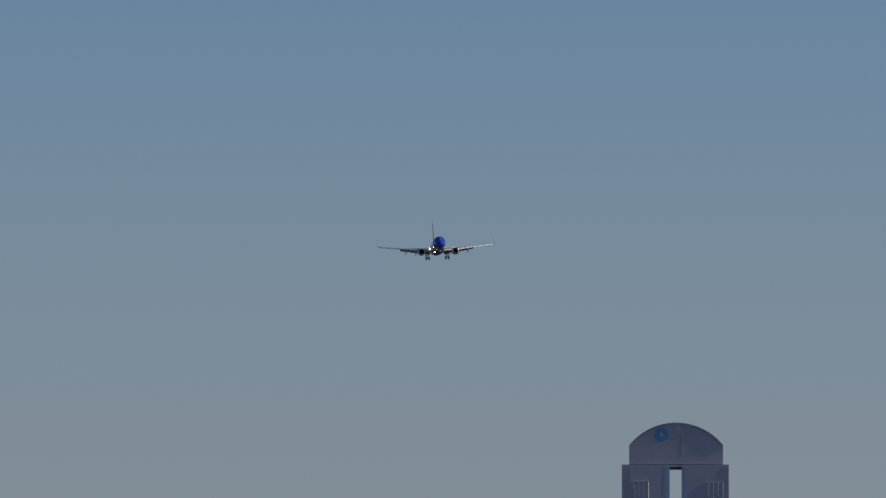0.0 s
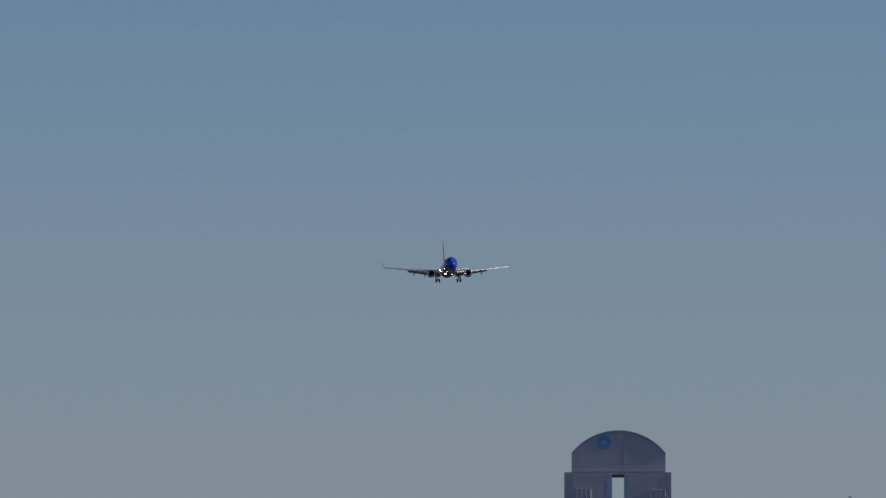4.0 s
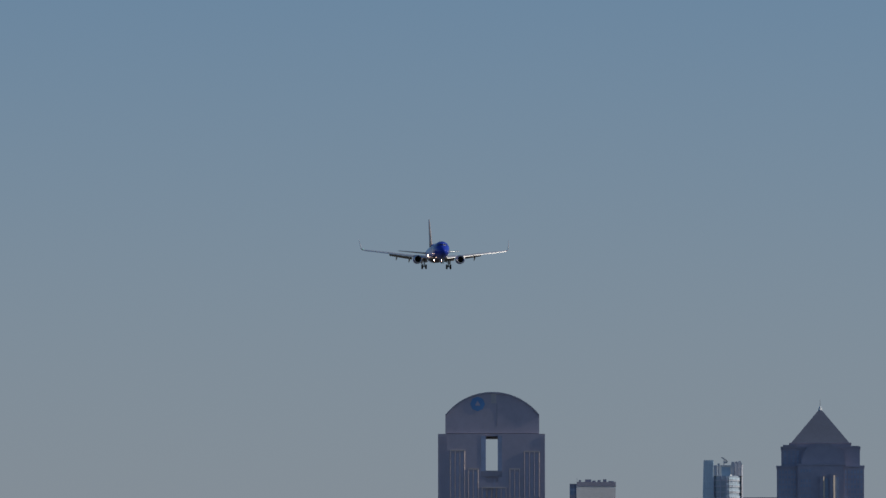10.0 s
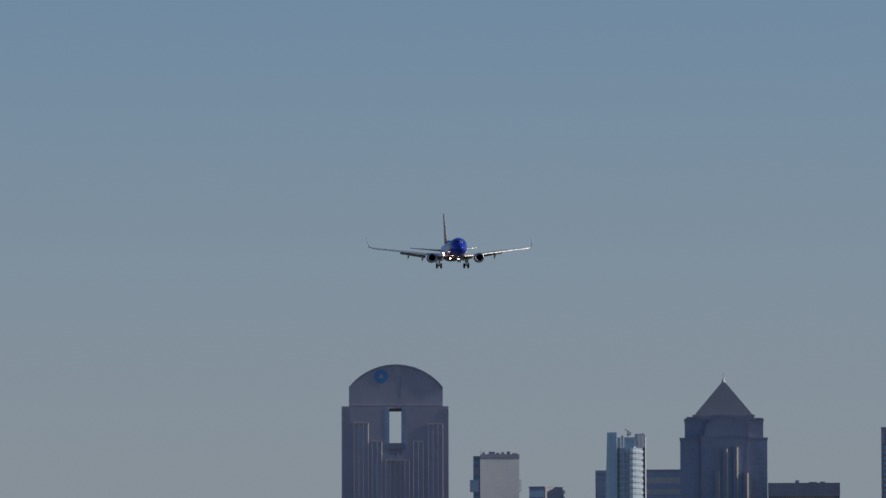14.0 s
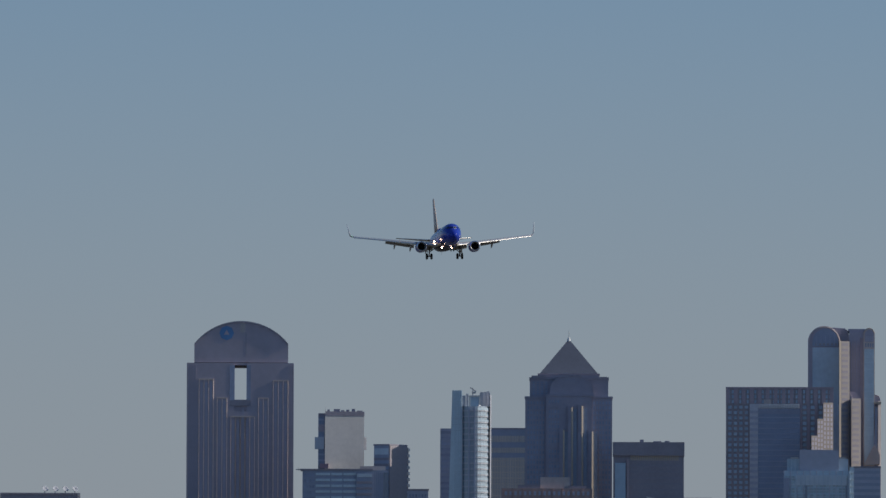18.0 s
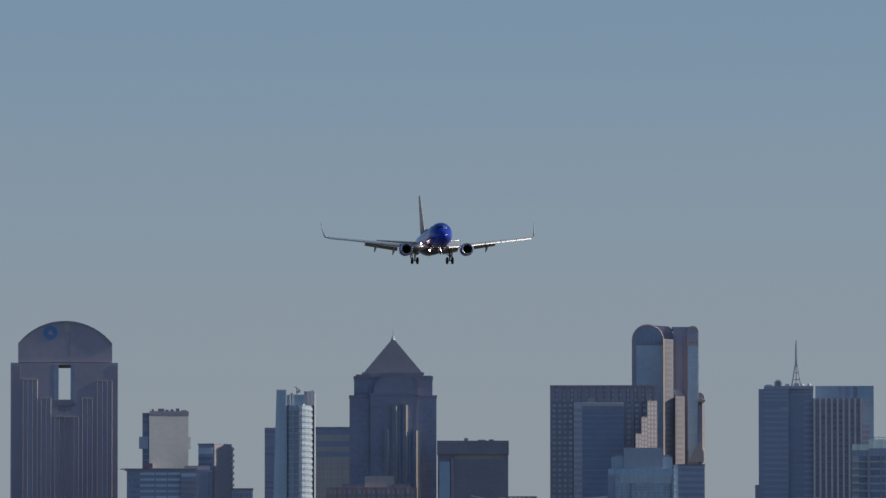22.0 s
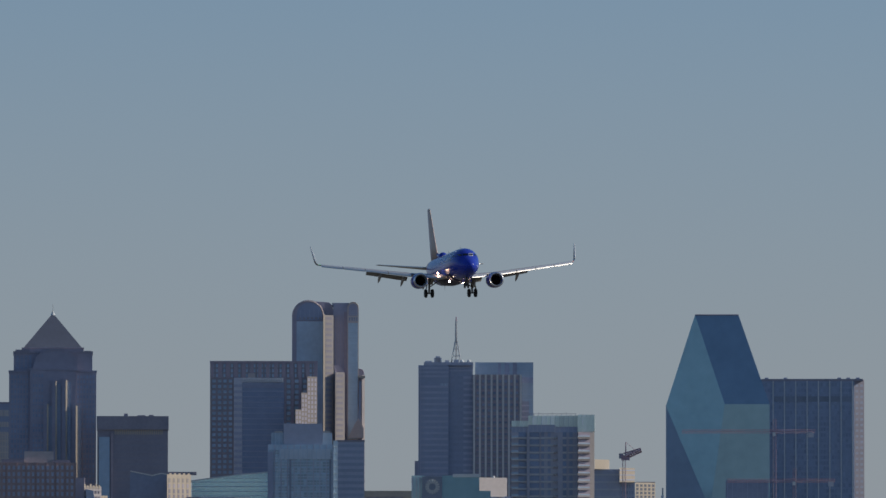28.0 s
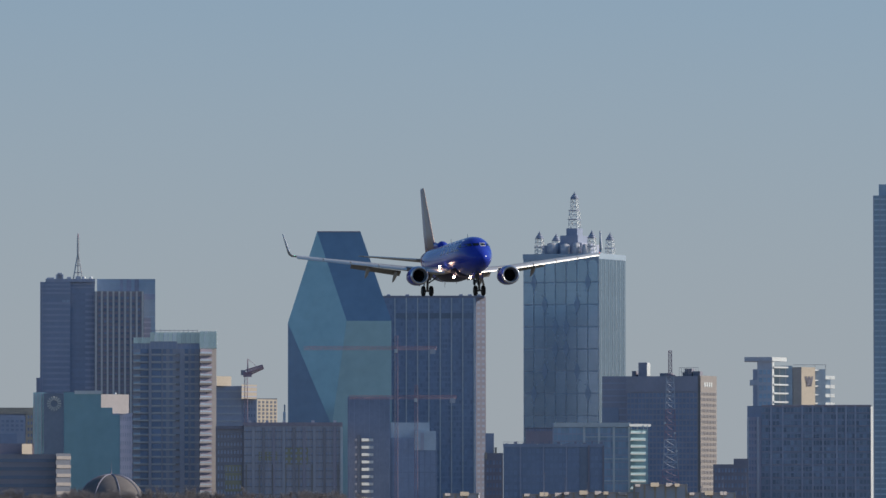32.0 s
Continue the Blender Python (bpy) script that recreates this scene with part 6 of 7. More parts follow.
def tower_crane(loc, mast, z_jib, left, right, mat, label, wide=1.7):
    c = thing("tower_crane", label, "crane", loc)
    bm = bmesh.new()
    lattice(bm, (0, 0, 0), (0, 0, z_jib + (7 if mat == RED_STEEL else 0)), wide, wide, max(6, int(z_jib / 3)), 0.11)
    part("mast", bm, mat, c)
    bm = bmesh.new()
    lattice(bm, (left, 0, z_jib + 0.8), (right, 0, z_jib + 0.8), 1.3, 1.3, max(8, int((right - left) / 1.8)), 0.085 if mat == RED_STEEL else 0.2)
    part("jib", bm, mat, c)
    box("cab", -1.0, 0.6, -1.3, 0.6, z_jib - 1.6, z_jib + 0.3, WHITE, c, "white cab")
    end = right if mat == RED_STEEL else left + 4
    box("counterweight", end - 3.4, end - 0.6, -0.8, 0.8, z_jib - 2.2, z_jib + 0.2, CONCRETE, c, "pale counterweight")
    if mast:
        bm = bmesh.new()
        rod(bm, (0, 0, z_jib), (0, 0, z_jib + mast), 0.35, 0.15)
        rod(bm, (0, 0, z_jib + mast), (left * 0.7, 0, z_jib + 1.3), 0.08)
        rod(bm, (0, 0, z_jib + mast), (right * 0.7, 0, z_jib + 1.3), 0.08)
        part("apex", bm, mat, c)
    return c


tower_crane((-17.5, 3500, 0), 0, 38.47, -13.06, 67.26, WHITE, "white tower crane with a long level jib")
tower_crane((299.67, 3700, 0), 0, 84.31, -47.59, 20.62, RED_STEEL, "red tower crane with a level jib", 1.5)
tower_crane((311.51, 3720, 0), 0, 59.44, -34.74, 20.74, RED_STEEL, "red tower crane with a low level jib", 1.5)

def luffing_crane():
    c = thing("tower_crane", "dark red luffing crane with a raised arm", "crane", (258.6, 4300, 0))
    bm = bmesh.new()
    lattice(bm, (0, 0, 0), (0, 0, 82.2), 1.9, 1.9, 20, 0.16)
    part("mast", bm, RED_STEEL, c)
    bm = bmesh.new()
    lattice(bm, (0.33, 0, 83.54), (10.1, 0, 87.24), 2.6, 1.6, 7, 0.34)
    part("arm", bm, RED_STEEL, c)
    bm = bmesh.new()
    rod(bm, (1.01, 0, 82.87), (1.01, 0, 91.94), 0.6, 0.3)
    rod(bm, (1.01, 0, 91.94), (7.4, 0, 86.57), 0.12)
    part("apex", bm, RED_STEEL, c)
    box("counterweight", -3.03, -0.34, -1, 1, 82.2, 85.22, ROOF, c)
    box("machinery", -1.69, 3.36, -1.2, 1.2, 81.19, 84.21, RED_STEEL, c)


luffing_crane()

# ---- low foreground: roofs, poles and bare trees ----
def low_roofs():
    b = thing("warehouse", "long low pale-roofed sheds", "building", (370.83, 3300, 0))
    for x0, x1, z in ((-81.9, -65.55, 9.93), (-45.54, -26.04, 9.67), (-27.34, 7.82, 10.44), (5.21, 29.98, 14.07), (29.98, 52.18, 10.19)):
        box("shed", x0, x1, 0, 20, 0, z - 0.6, CONCRETE, b)
        box("shed_roof", x0 - 0.3, x1 + 0.3, -0.5, 20.5, z - 0.6, z, BEIGE, b, "pale flat roof")
        for k in range(max(2, int((x1 - x0) / 6))):
            x = x0 + 1 + k * 6 + (k * 7 % 3)
            if x + 4 < x1:
                turned_bay("roof_unit", x, x + 2.2 + (k * 5 % 3) * 0.8, -5, z - 1.2, z + (k * 11 % 4) * 0.22, (BEIGE, CREAM)[k % 2], b, "pale roof unit", deg=42, back=3)
        fins("shed_pier", b, CREAM, x0 + 0.5, x1 - 0.5, 0, z - 0.4, max(3, int((x1 - x0) / 4)), 0.8, 0.5)


low_roofs()


def street_lamp(x, y, h):
    p = thing("street_lamp", "thin dark street lamp pole", "street lamp", (x, y, 0), 0, "street lamps")
    bm = bmesh.new()
    rod(bm, (0, 0, 0), (0, 0, h), 0.16, 0.09, 6)
    part("pole", bm, ROOF, p)
    bm = bmesh.new()
    rod(bm, (-0.7, 0, h), (0.7, 0, h), 0.12, 0.12, 6)
    part("arm", bm, ROOF, p)


for x, z in ((314.85, 18.02), (323.89, 15.83), (333.43, 13.89), (382.9, 12.19), (392.46, 15.35), (402.53, 18.02)):
    street_lamp(x, 3100, z)


def bare_tree(x, y, h, seed):
    rng = random.Random(seed)
    t = thing("tree", "bare leafless winter tree with fine brown twigs", "tree", (x, y, 0), 0, "bare winter trees")
    bm = bmesh.new()
    rod(bm, (0, 0, 0), (0.1, 0, h * 0.35), h * 0.028, h * 0.02, 7)
    limbs = []
    for k in range(9):
        a, up = 2 * math.pi * k / 9 + rng.uniform(-0.3, 0.3), rng.uniform(0.5, 1.0)
        s = Vector((0.1, 0, h * rng.uniform(0.25, 0.38)))
        e = s + Vector((math.cos(a) * (1.25 - up), math.sin(a) * (1.25 - up), up)).normalized() * h * rng.uniform(0.3, 0.5)
        rod(bm, s, e, h * 0.012, h * 0.005, 5)
        limbs.append((s, e))
    part("trunk", bm, BARK, t)
    v, f = [], []
    for s, e in limbs:
        for _ in range(70):
            q = s.lerp(e, rng.uniform(0.35, 1.0))
            d = Vector((rng.gauss(0, 1), rng.gauss(0, 1), abs(rng.gauss(0.5, 0.8)))).normalized()
            tip = q + d * h * rng.uniform(0.08, 0.24)
            w = d.orthogonal().normalized() * h * 0.004
            o = len(v)
            v += [tuple(q + w), tuple(q - w * 0.5 + d.cross(w)), tuple(q - w * 0.5 - d.cross(w)), tuple(tip)]
            f += [(o, o + 1, o + 3), (o + 1, o + 2, o + 3), (o + 2, o, o + 3)]
    tagged(add("crown", link_mesh("crown", v, f, BARK), t, label="haze of thin brown twigs"), kind="stuff")
    return t


tree_rng = random.Random(7)
for i in range(64):
    u = tree_rng.uniform(0, 1)
    x = 69.19 + (228.5 - (69.19)) * (i + u) / 64
    bare_tree(x, 3000 + tree_rng.uniform(-60, 120), tree_rng.uniform(10.0, 14.5), i)



# ---- the aeroplane ----
PAINT_BLUE = material("glossy_royal_blue_paint", (0.03, 0.058, 0.42), 0.16, size=4, vary=0.08, spec=0.12)
# belly colour holds the dark reflection of the ground
BELLY_SHADE = material("belly_paint_with_ground_shade", (0.045, 0.042, 0.085), 0.45, size=3, vary=0.2, spec=0.2)
PAINT_GREY = material("light_grey_wing_paint", (0.4, 0.385, 0.385), 0.35, size=3, vary=0.14)
FLAP_PAINT = material("soiled_flap_paint", (0.29, 0.265, 0.255), 0.5, size=2, vary=0.2)
NAV_GREEN = glowing("green_position_light", (0.3, 1.0, 0.6), 0.5)
NAV_RED = glowing("red_position_light", (1.0, 0.25, 0.2), 0.5)
SLAT_METAL = material("bare_aluminium", (0.94, 0.88, 0.83), 0.42, metal=0.7, size=2, vary=0.06)
LIP_METAL = material("polished_inlet_metal", (0.72, 0.7, 0.72), 0.28, metal=0.9, size=1)
DUCT = material("grey_inlet_lining", (0.42, 0.41, 0.42), 0.45, size=1)
RUDDER = material("pale_rose_tail_paint", (0.74, 0.57, 0.55), 0.45, size=4, vary=0.08)
GOLD = material("golden_tail_paint", (0.64, 0.45, 0.36), 0.45, size=4, vary=0.08)
TAIL_RED = material("red_tail_stripe", (0.45, 0.05, 0.04), 0.35, size=4)
BLACK = material("black_rubber", (0.02, 0.02, 0.022), 0.8, size=0.5)
GEAR = material("grey_gear_metal", (0.16, 0.16, 0.17), 0.5, metal=0.3, size=0.6)
COCKPIT = material("dark_cockpit_glass", (0.012, 0.014, 0.02), 0.08, size=2)
LETTER = material("white_letter_film", (0.5, 0.57, 0.75), 0.35, size=2)
FAN = material("dark_fan_blades", (0.012, 0.012, 0.014), 0.9, size=1, spec=0.1)
LANDING = glowing("landing_light", (1.0, 0.66, 0.48), 24)

FUSELAGE = [(0, 0.05, -0.55, -0.65), (0.15, 0.35, -0.22, -0.95), (0.5, 0.68, 0.10, -1.2), (1.0, 0.93, 0.38, -1.45), (1.6, 1.16, 0.68, -1.62),
            (2.3, 1.37, 1.22, -1.77), (3.0, 1.53, 1.58, -1.86), (4.0, 1.71, 1.85, -1.95), (5.5, 1.86, 1.98, -2.0), (7, 1.88, 2.0, -2.0), (13, 1.88, 2.0, -2.0),
            (20, 1.88, 2.0, -2.0), (22.3, 1.86, 2.0, -1.85), (24.5, 1.75, 1.99, -1.4), (26.6, 1.52, 1.95, -0.8), (28.7, 1.2, 1.88, -0.15), (30.7, 0.8, 1.75, 0.5),
            (32.2, 0.45, 1.55, 0.85), (32.9, 0.15, 1.35, 1.05)]


def hull(s, angle, off=0.0):
    """A point of the hull s metres behind the nose; angle in degrees from the crown, positive to port."""
    i = max(k for k in range(len(FUSELAGE) - 1) if FUSELAGE[k][0] <= s)
    a, b = FUSELAGE[i], FUSELAGE[i + 1]
    f = (s - a[0]) / (b[0] - a[0])
    w, top, bot = (a[k] + (b[k] - a[k]) * f for k in (1, 2, 3))
    r = radians(angle)
    return Vector((15 - s, (w + off) * math.sin(r), (top + bot) / 2 + ((top - bot) / 2 + off) * math.cos(r)))


def loft(rings, close=True):
    bm = bmesh.new()
    vs = [[bm.verts.new(p) for p in ring] for ring in rings]
    n = len(rings[0])
    for i in range(len(rings) - 1):
        for k in range(n):
            bm.faces.new((vs[i][k], vs[i][(k + 1) % n], vs[i + 1][(k + 1) % n], vs[i + 1][k]))
    if close:
        bm.faces.new(vs[0])
        bm.faces.new(vs[-1])
    return bm


def hull_patch(name, s0, s1, a0, a1, off, mat, parent, label="", n=4):
    """A thin shell lying on the hull."""
    bm = bmesh.new()
    rows = []
    for lift in (off, off - 0.06):
        rows.append([[bm.verts.new(hull(s0 + (s1 - s0) * i / n, a0 + (a1 - a0) * j / n, lift)) for j in range(n + 1)] for i in range(n + 1)])
    for r in rows:
        for i in range(n):
            for j in range(n):
                bm.faces.new((r[i][j], r[i + 1][j], r[i + 1][j + 1], r[i][j + 1]))
    edge = [(i, 0) for i in range(n)] + [(n, j) for j in range(n)] + [(i, n) for i in range(n, 0, -1)] + [(0, j) for j in range(n, 0, -1)]
    for k, (i, j) in enumerate(edge):
        p, q = edge[(k + 1) % len(edge)]
        bm.faces.new((rows[0][i][j], rows[0][p][q], rows[1][p][q], rows[1][i][j]))
    return part(name, bm, mat, parent, label, True)


def screen_patch(name, a0, a1, z0, z1, off, mat, parent, label="", n=5):
    """A thin pane on the nose between two heights, its edges level."""
    def at(angle, z, lift):
        lo, hi = 1.0, 5.0
        for _ in range(30):
            mid = (lo + hi) / 2
            lo, hi = (mid, hi) if hull(mid, angle).z < z else (lo, mid)
        return hull(lo, angle, lift)
    bm = bmesh.new()
    rows = [[[bm.verts.new(at(a0 + (a1 - a0) * i / n, z0 + (z1 - z0) * j, lift)) for j in (0, 1)] for i in range(n + 1)] for lift in (off, off - 0.05)]
    for r in rows:
        for i in range(n):
            bm.faces.new((r[i][0], r[i + 1][0], r[i + 1][1], r[i][1]))
    for i in range(n):
        for j in (0, 1):
            bm.faces.new((rows[0][i][j], rows[0][i + 1][j], rows[1][i + 1][j], rows[1][i][j]))
    for i in (0, n):
        bm.faces.new((rows[0][i][0], rows[0][i][1], rows[1][i][1], rows[1][i][0]))
    return part(name, bm, mat, parent, label)


AIRFOIL = [(0, 0), (0.02, 0.022), (0.08, 0.045), (0.2, 0.062), (0.38, 0.068), (0.6, 0.05), (0.82, 0.024), (1, 0.002), (0.82, -0.012), (0.6, -0.028),
           (0.38, -0.042), (0.2, -0.042), (0.08, -0.03), (0.02, -0.015)]


def surface(sections, thick=1.0):
    """A lofted wing from sections (x of the leading edge, y, z, chord, droop in degrees)."""
    rings = []
    for x, y, z, c, droop in sections:
        cd, sd = math.cos(radians(droop)), math.sin(radians(droop))
        rings.append([(x - c * (u * cd - 0 * sd), y, z + c * (w * thick - u * sd)) for u, w in AIRFOIL])
    return loft(rings)


def upright(sections, thick=1.0):
    """A lofted fin from sections (x of the leading edge, y, z, chord)."""
    return loft([[(x - c * u, y + c * w * thick, z) for u, w in [(u, w if w > 0 else w * 1.5) for u, w in AIRFOIL]] for x, y, z, c in sections])


def revolve(profile, centre, seg=28, squash=0.0, close=True):
    """A body turned about the x axis from (x, radius) pairs, flattened a little below."""
    rings = []
    for x, r in profile:
        ring = []
        for k in range(seg):
            a = 2 * math.pi * k / seg
            c = math.cos(a)
            ring.append((centre[0] + x, centre[1] + r * math.sin(a), centre[2] + r * c * (1 - squash if c < 0 else 1)))
        rings.append(ring)
    return loft(rings, close)


def wheel(parent, x, y, z, r, w):
    bm = bmesh.new()
    rings = []
    for o, q in ((-0.5, 0.55), (-0.5, 0.82), (-0.38, 0.96), (-0.15, 1.0), (0.15, 1.0), (0.38, 0.96), (0.5, 0.82), (0.5, 0.55)):
        rings.append([bm.verts.new((x + r * q * math.cos(a), y + o * w, z + r * q * math.sin(a))) for a in [2 * math.pi * k / 20 for k in range(20)]])
    for i in range(len(rings)):
        p, q = rings[i], rings[(i + 1) % len(rings)]
        for k in range(20):
            bm.faces.new((p[k], p[(k + 1) % 20], q[(k + 1) % 20], q[k]))
    tyre = part("tyre", bm, BLACK, parent, smooth=True)
    bm = bmesh.new()
    rod(bm, (x, y - w * 0.42, z), (x, y + w * 0.42, z), r * 0.58, seg=16)
    part("rim", bm, GEAR, tyre)
    return tyre


def aeroplane():
    p = thing("airliner", "royal blue twin-engine jet airliner landing with wheels down", "airplane")
    stations = [0, 0.06, 0.15, 0.3, 0.5, 0.75, 1.0, 1.3, 1.6, 1.95, 2.3, 2.65, 3.0, 3.5, 4, 4.7, 5.5, 7, 10, 13, 16.5, 20, 22.3, 24.5, 26.6, 28.7, 30.7, 32.2, 32.9]
    body = part("fuselage", loft([[hull(s if s < 32.9 else 32.89, 360 * k / 40) for k in range(40)] for s in stations]), PAINT_BLUE, p, "glossy royal blue hull", True)
    # windscreen: dark panes; the sun-side front frame is pale to paint it lit
    for sgn in (-1, 1):
        for a0, a1 in ((2, 30), (33, 52), (55, 66)):
            fr = screen_patch("window_frame", a0 * sgn, a1 * sgn, 0.74, 1.12, 0.015, SLAT_METAL if sgn > 0 and a0 == 2 else PAINT_BLUE, body)
            screen_patch("pane", (a0 + (3.5 if sgn > 0 else 1)) * sgn, (a1 - (3 if sgn > 0 else 0.5)) * sgn, 0.83 if sgn > 0 else 0.79, 1.04 if sgn > 0 else 1.07, 0.03, COCKPIT, fr, "dark windscreen pane")
    # thin dark shells over the blue hull paint in the shaded, ground-reflecting underside
    for a in range(126, 234, 18):
        hull_patch("belly_shade", 7.5, 24.5, a, a + 18, 0.01, BELLY_SHADE, body, n=6)
    # raised letters along both flanks stand as plain bars
    for sgn in (-1, 1):
        for i in range(9):
            s = 4.9 + i * 1.08
            hull_patch("letter_bar", s, s + 0.6, (34 if i in (0, 4, 6) else 42) * sgn, 76 * sgn, 0.02, LETTER, body, n=2)
    for s0, s1, mat in ((26.2, 27.7, TAIL_RED), (27.7, 29.3, GOLD), (29.3, 30.9, TAIL_RED)):
        for a in range(0, 360, 60):
            hull_patch("tail_stripe", s0, s1, a, a + 60, 0.015, mat, body, n=4)
    part("belly_fairing", revolve([(-6.2, 0.2), (-5, 0.9), (-3, 1.5), (0, 1.75), (3, 1.7), (5, 1.1), (6, 0.25)], (-0.5, 0, -1.05), squash=0.3), BELLY_SHADE, p, "wing root fairing, the ground's dark reflection in its colour", True)
    part("antenna_dome", revolve([(-1.2, 0.05), (-0.8, 0.45), (0, 0.62), (0.7, 0.5), (1.0, 0.1)], (-7.2, 0, 1.95)), PAINT_BLUE, p, "", True)
    for x, z in ((7, 2.2), (-2, 2.2)):
        part("antenna", upright([(x, 0, z - 0.25, 0.4), (x - 0.2, 0, z + 0.25, 0.2)]), PAINT_GREY, p)
    for x in (6.5, 0.5, -6):
        part("antenna", upright([(x, 0, -1.95, 0.35), (x - 0.15, 0, -2.5, 0.15)]), PAINT_GREY, p)
    # fin and tailplane
    part("dorsal_fin", upright([(-6.5, 0, 1.9, 6.5), (-11.0, 0, 2.7, 3.0)], 0.5), PAINT_BLUE, p, smooth=True)
    fin = part("fin", upright([(-10.9, 0, 1.85, 6.0), (-12.7, 0, 3.85, 5.0), (-16.85, 0, 8.85, 2.15), (-17.2, 0, 9.05, 1.6)], 0.58), GOLD, p, "golden tail fin", True)
    part("rudder", upright([(-14.0, 0, 2.2, 2.95), (-15.2, 0, 3.85, 2.55), (-17.7, 0, 8.85, 1.4), (-18.0, 0, 9.02, 0.92)], 0.95), RUDDER, fin, "pale rose rudder", True)
    for sgn in (-1, 1):
        tail = part("tailplane", surface([(-13.3, 0.5 * sgn, 0.87, 4.2, 0), (-17.2, 7.0 * sgn, 1.65, 1.4, 0), (-17.6, 7.2 * sgn, 1.67, 0.9, 0)], 0.7), PAINT_GREY, p, "", True)
        part("leading_edge", surface([(-13.9, 1.6 * sgn, 0.98, 0.55, 0), (-17.0, 6.8 * sgn, 1.61, 0.35, 0)], 2.6), SLAT_METAL, tail, "bare metal leading edge")
    for sgn in (-1, 1):
        wing = part("wing", surface([(4.4, 1.2 * sgn, -1.3, 8.0, 0), (3.5, 1.9 * sgn, -1.23, 7.2, 0), (1.75, 5.2 * sgn, -0.85, 4.7, 0), (-1.4, 11 * sgn, 0.08, 3.2, 0),
                                     (-4.36, 16.9 * sgn, 0.95, 1.65, 0)], 0.85), PAINT_GREY, p, "light grey wing", True)
        part("winglet", surface([(-4.36, 16.85 * sgn, 0.95, 1.66, 0), (-4.7, 17.1 * sgn, 1.13, 1.45, 0), (-5.1, 17.24 * sgn, 1.53, 1.25, 0)], 0.8), PAINT_GREY, wing, "", True)
        part("winglet_blade", upright([(-5.05, 17.22 * sgn, 1.48, 1.28), (-6.2, 17.4 * sgn, 2.65, 0.85), (-7.0, 17.54 * sgn, 3.52, 0.5)], 0.8), PAINT_GREY, wing, "", True)
        part("leading_edge", upright([(-5.0, 17.22 * sgn, 1.48, 0.34), (-6.15, 17.4 * sgn, 2.65, 0.25), (-6.95, 17.54 * sgn, 3.5, 0.17)], 4.2), SLAT_METAL, wing, "bare metal leading edge")
        bm = bmesh.new()
        bmesh.ops.create_uvsphere(bm, u_segments=10, v_segments=6, radius=0.05, matrix=Matrix.Translation((-4.25, 16.8 * sgn, 0.98)))
        part("position_light", bm, NAV_RED if sgn > 0 else NAV_GREEN, wing, "red position light" if sgn > 0 else "green position light", True)
        for y0, y1 in ((2.0, 4.1), (5.7, 8.4), (8.5, 11.2), (11.3, 13.9), (14.0, 16.6)):
            def edge(y):
                if y < 5:
                    return 3.5 - (y - 1.9) * 0.53, -1.23 + (y - 1.9) * 0.115, 6
                f = (y - 5.2) / 11.7
                return 1.75 - 6.11 * f, -0.85 + 1.82 * f, 4.7 - 3.05 * f
            rings = []
            for y in (y0, y1):
                x, z, c = edge(y)
                rings.append((x + 0.45, y * sgn, z - 0.3, 0.95, -26))
            part("slat", surface(rings, 2.3), SLAT_METAL, wing, "bare metal slat")
        for x0, y0, z0, c0, x1, y1, z1, c1 in ((-2.6, 2.0, -1.28, 1.5, -2.55, 4.4, -1.0, 1.3), (-2.55, 5.5, -0.9, 1.2, -3.73, 10.7, -0.055, 0.96)):
            part("flap", surface([(x0, y0 * sgn, z0, c0, 24), (x1, y1 * sgn, z1, c1, 24)], 1.1), FLAP_PAINT, wing, "lowered soiled grey flap", True)
        for y, x, z, L in ((3.3, -2.6, -1.6, 2.4), (6.2, -2.3, -1.15, 3.1), (9.1, -3.0, -0.65, 2.8)):
            rings = []
            for u, r in ((1.2, 0.03), (0.8, 0.16), (0.2, 0.24), (-0.4, 0.22), (-1.0, 0.12), (-1.35, 0.03)):
                cx, cz = x + u * L / 2.4, z - max(0, 0.4 - u) * 0.5
                rings.append([(cx, y * sgn + 0.8 * r * math.sin(a), cz + 1.3 * r * math.cos(a)) for a in [k * math.pi / 5 for k in range(10)]])
            part("flap_fairing", loft(rings), PAINT_GREY, wing, "", True)
        # engine
        c = (1.1, 4.95 * sgn, -1.85)
        eng = part("nacelle", revolve([(0.0, 0.62), (0.6, 0.82), (1.6, 1.0), (2.8, 1.07), (3.6, 1.03), (3.95, 0.97)], c, 32, 0.06, False), PAINT_BLUE, p, "blue engine cowling", True)
        bm = revolve([(3.86, 0.99), (4.0, 0.955), (4.09, 0.9), (4.12, 0.85), (4.1, 0.8), (4.02, 0.755), (3.9, 0.725), (3.72, 0.7)], c, 32, 0.06, False)
        part("inlet_lip", bm, LIP_METAL, eng, "bright metal inlet lip", True)
        part("inlet_duct", revolve([(3.74, 0.7), (3.5, 0.675), (3.2, 0.66)], c, 32, 0.06, False), DUCT, eng, "grey inlet lining", True)
        part("fan_disc", revolve([(3.22, 0.67), (3.16, 0.67)], c, 32, 0.06), FAN, eng, "dark fan disc")
        for k in range(18):
            a = 2 * math.pi * k / 18
            bm = bmesh.new()
            q = [(3.24, 0.14, a), (3.24, 0.64, a + 0.1), (3.3, 0.64, a + 0.26), (3.3, 0.14, a + 0.2)]
            vs = [bm.verts.new((c[0] + x, c[1] + r * math.sin(b), c[2] + r * math.cos(b))) for x, r, b in q]
            bm.faces.new(vs)
            bmesh.ops.solidify(bm, geom=bm.faces[:], thickness=0.02)
            part("fan_blade", bm, FAN, eng)
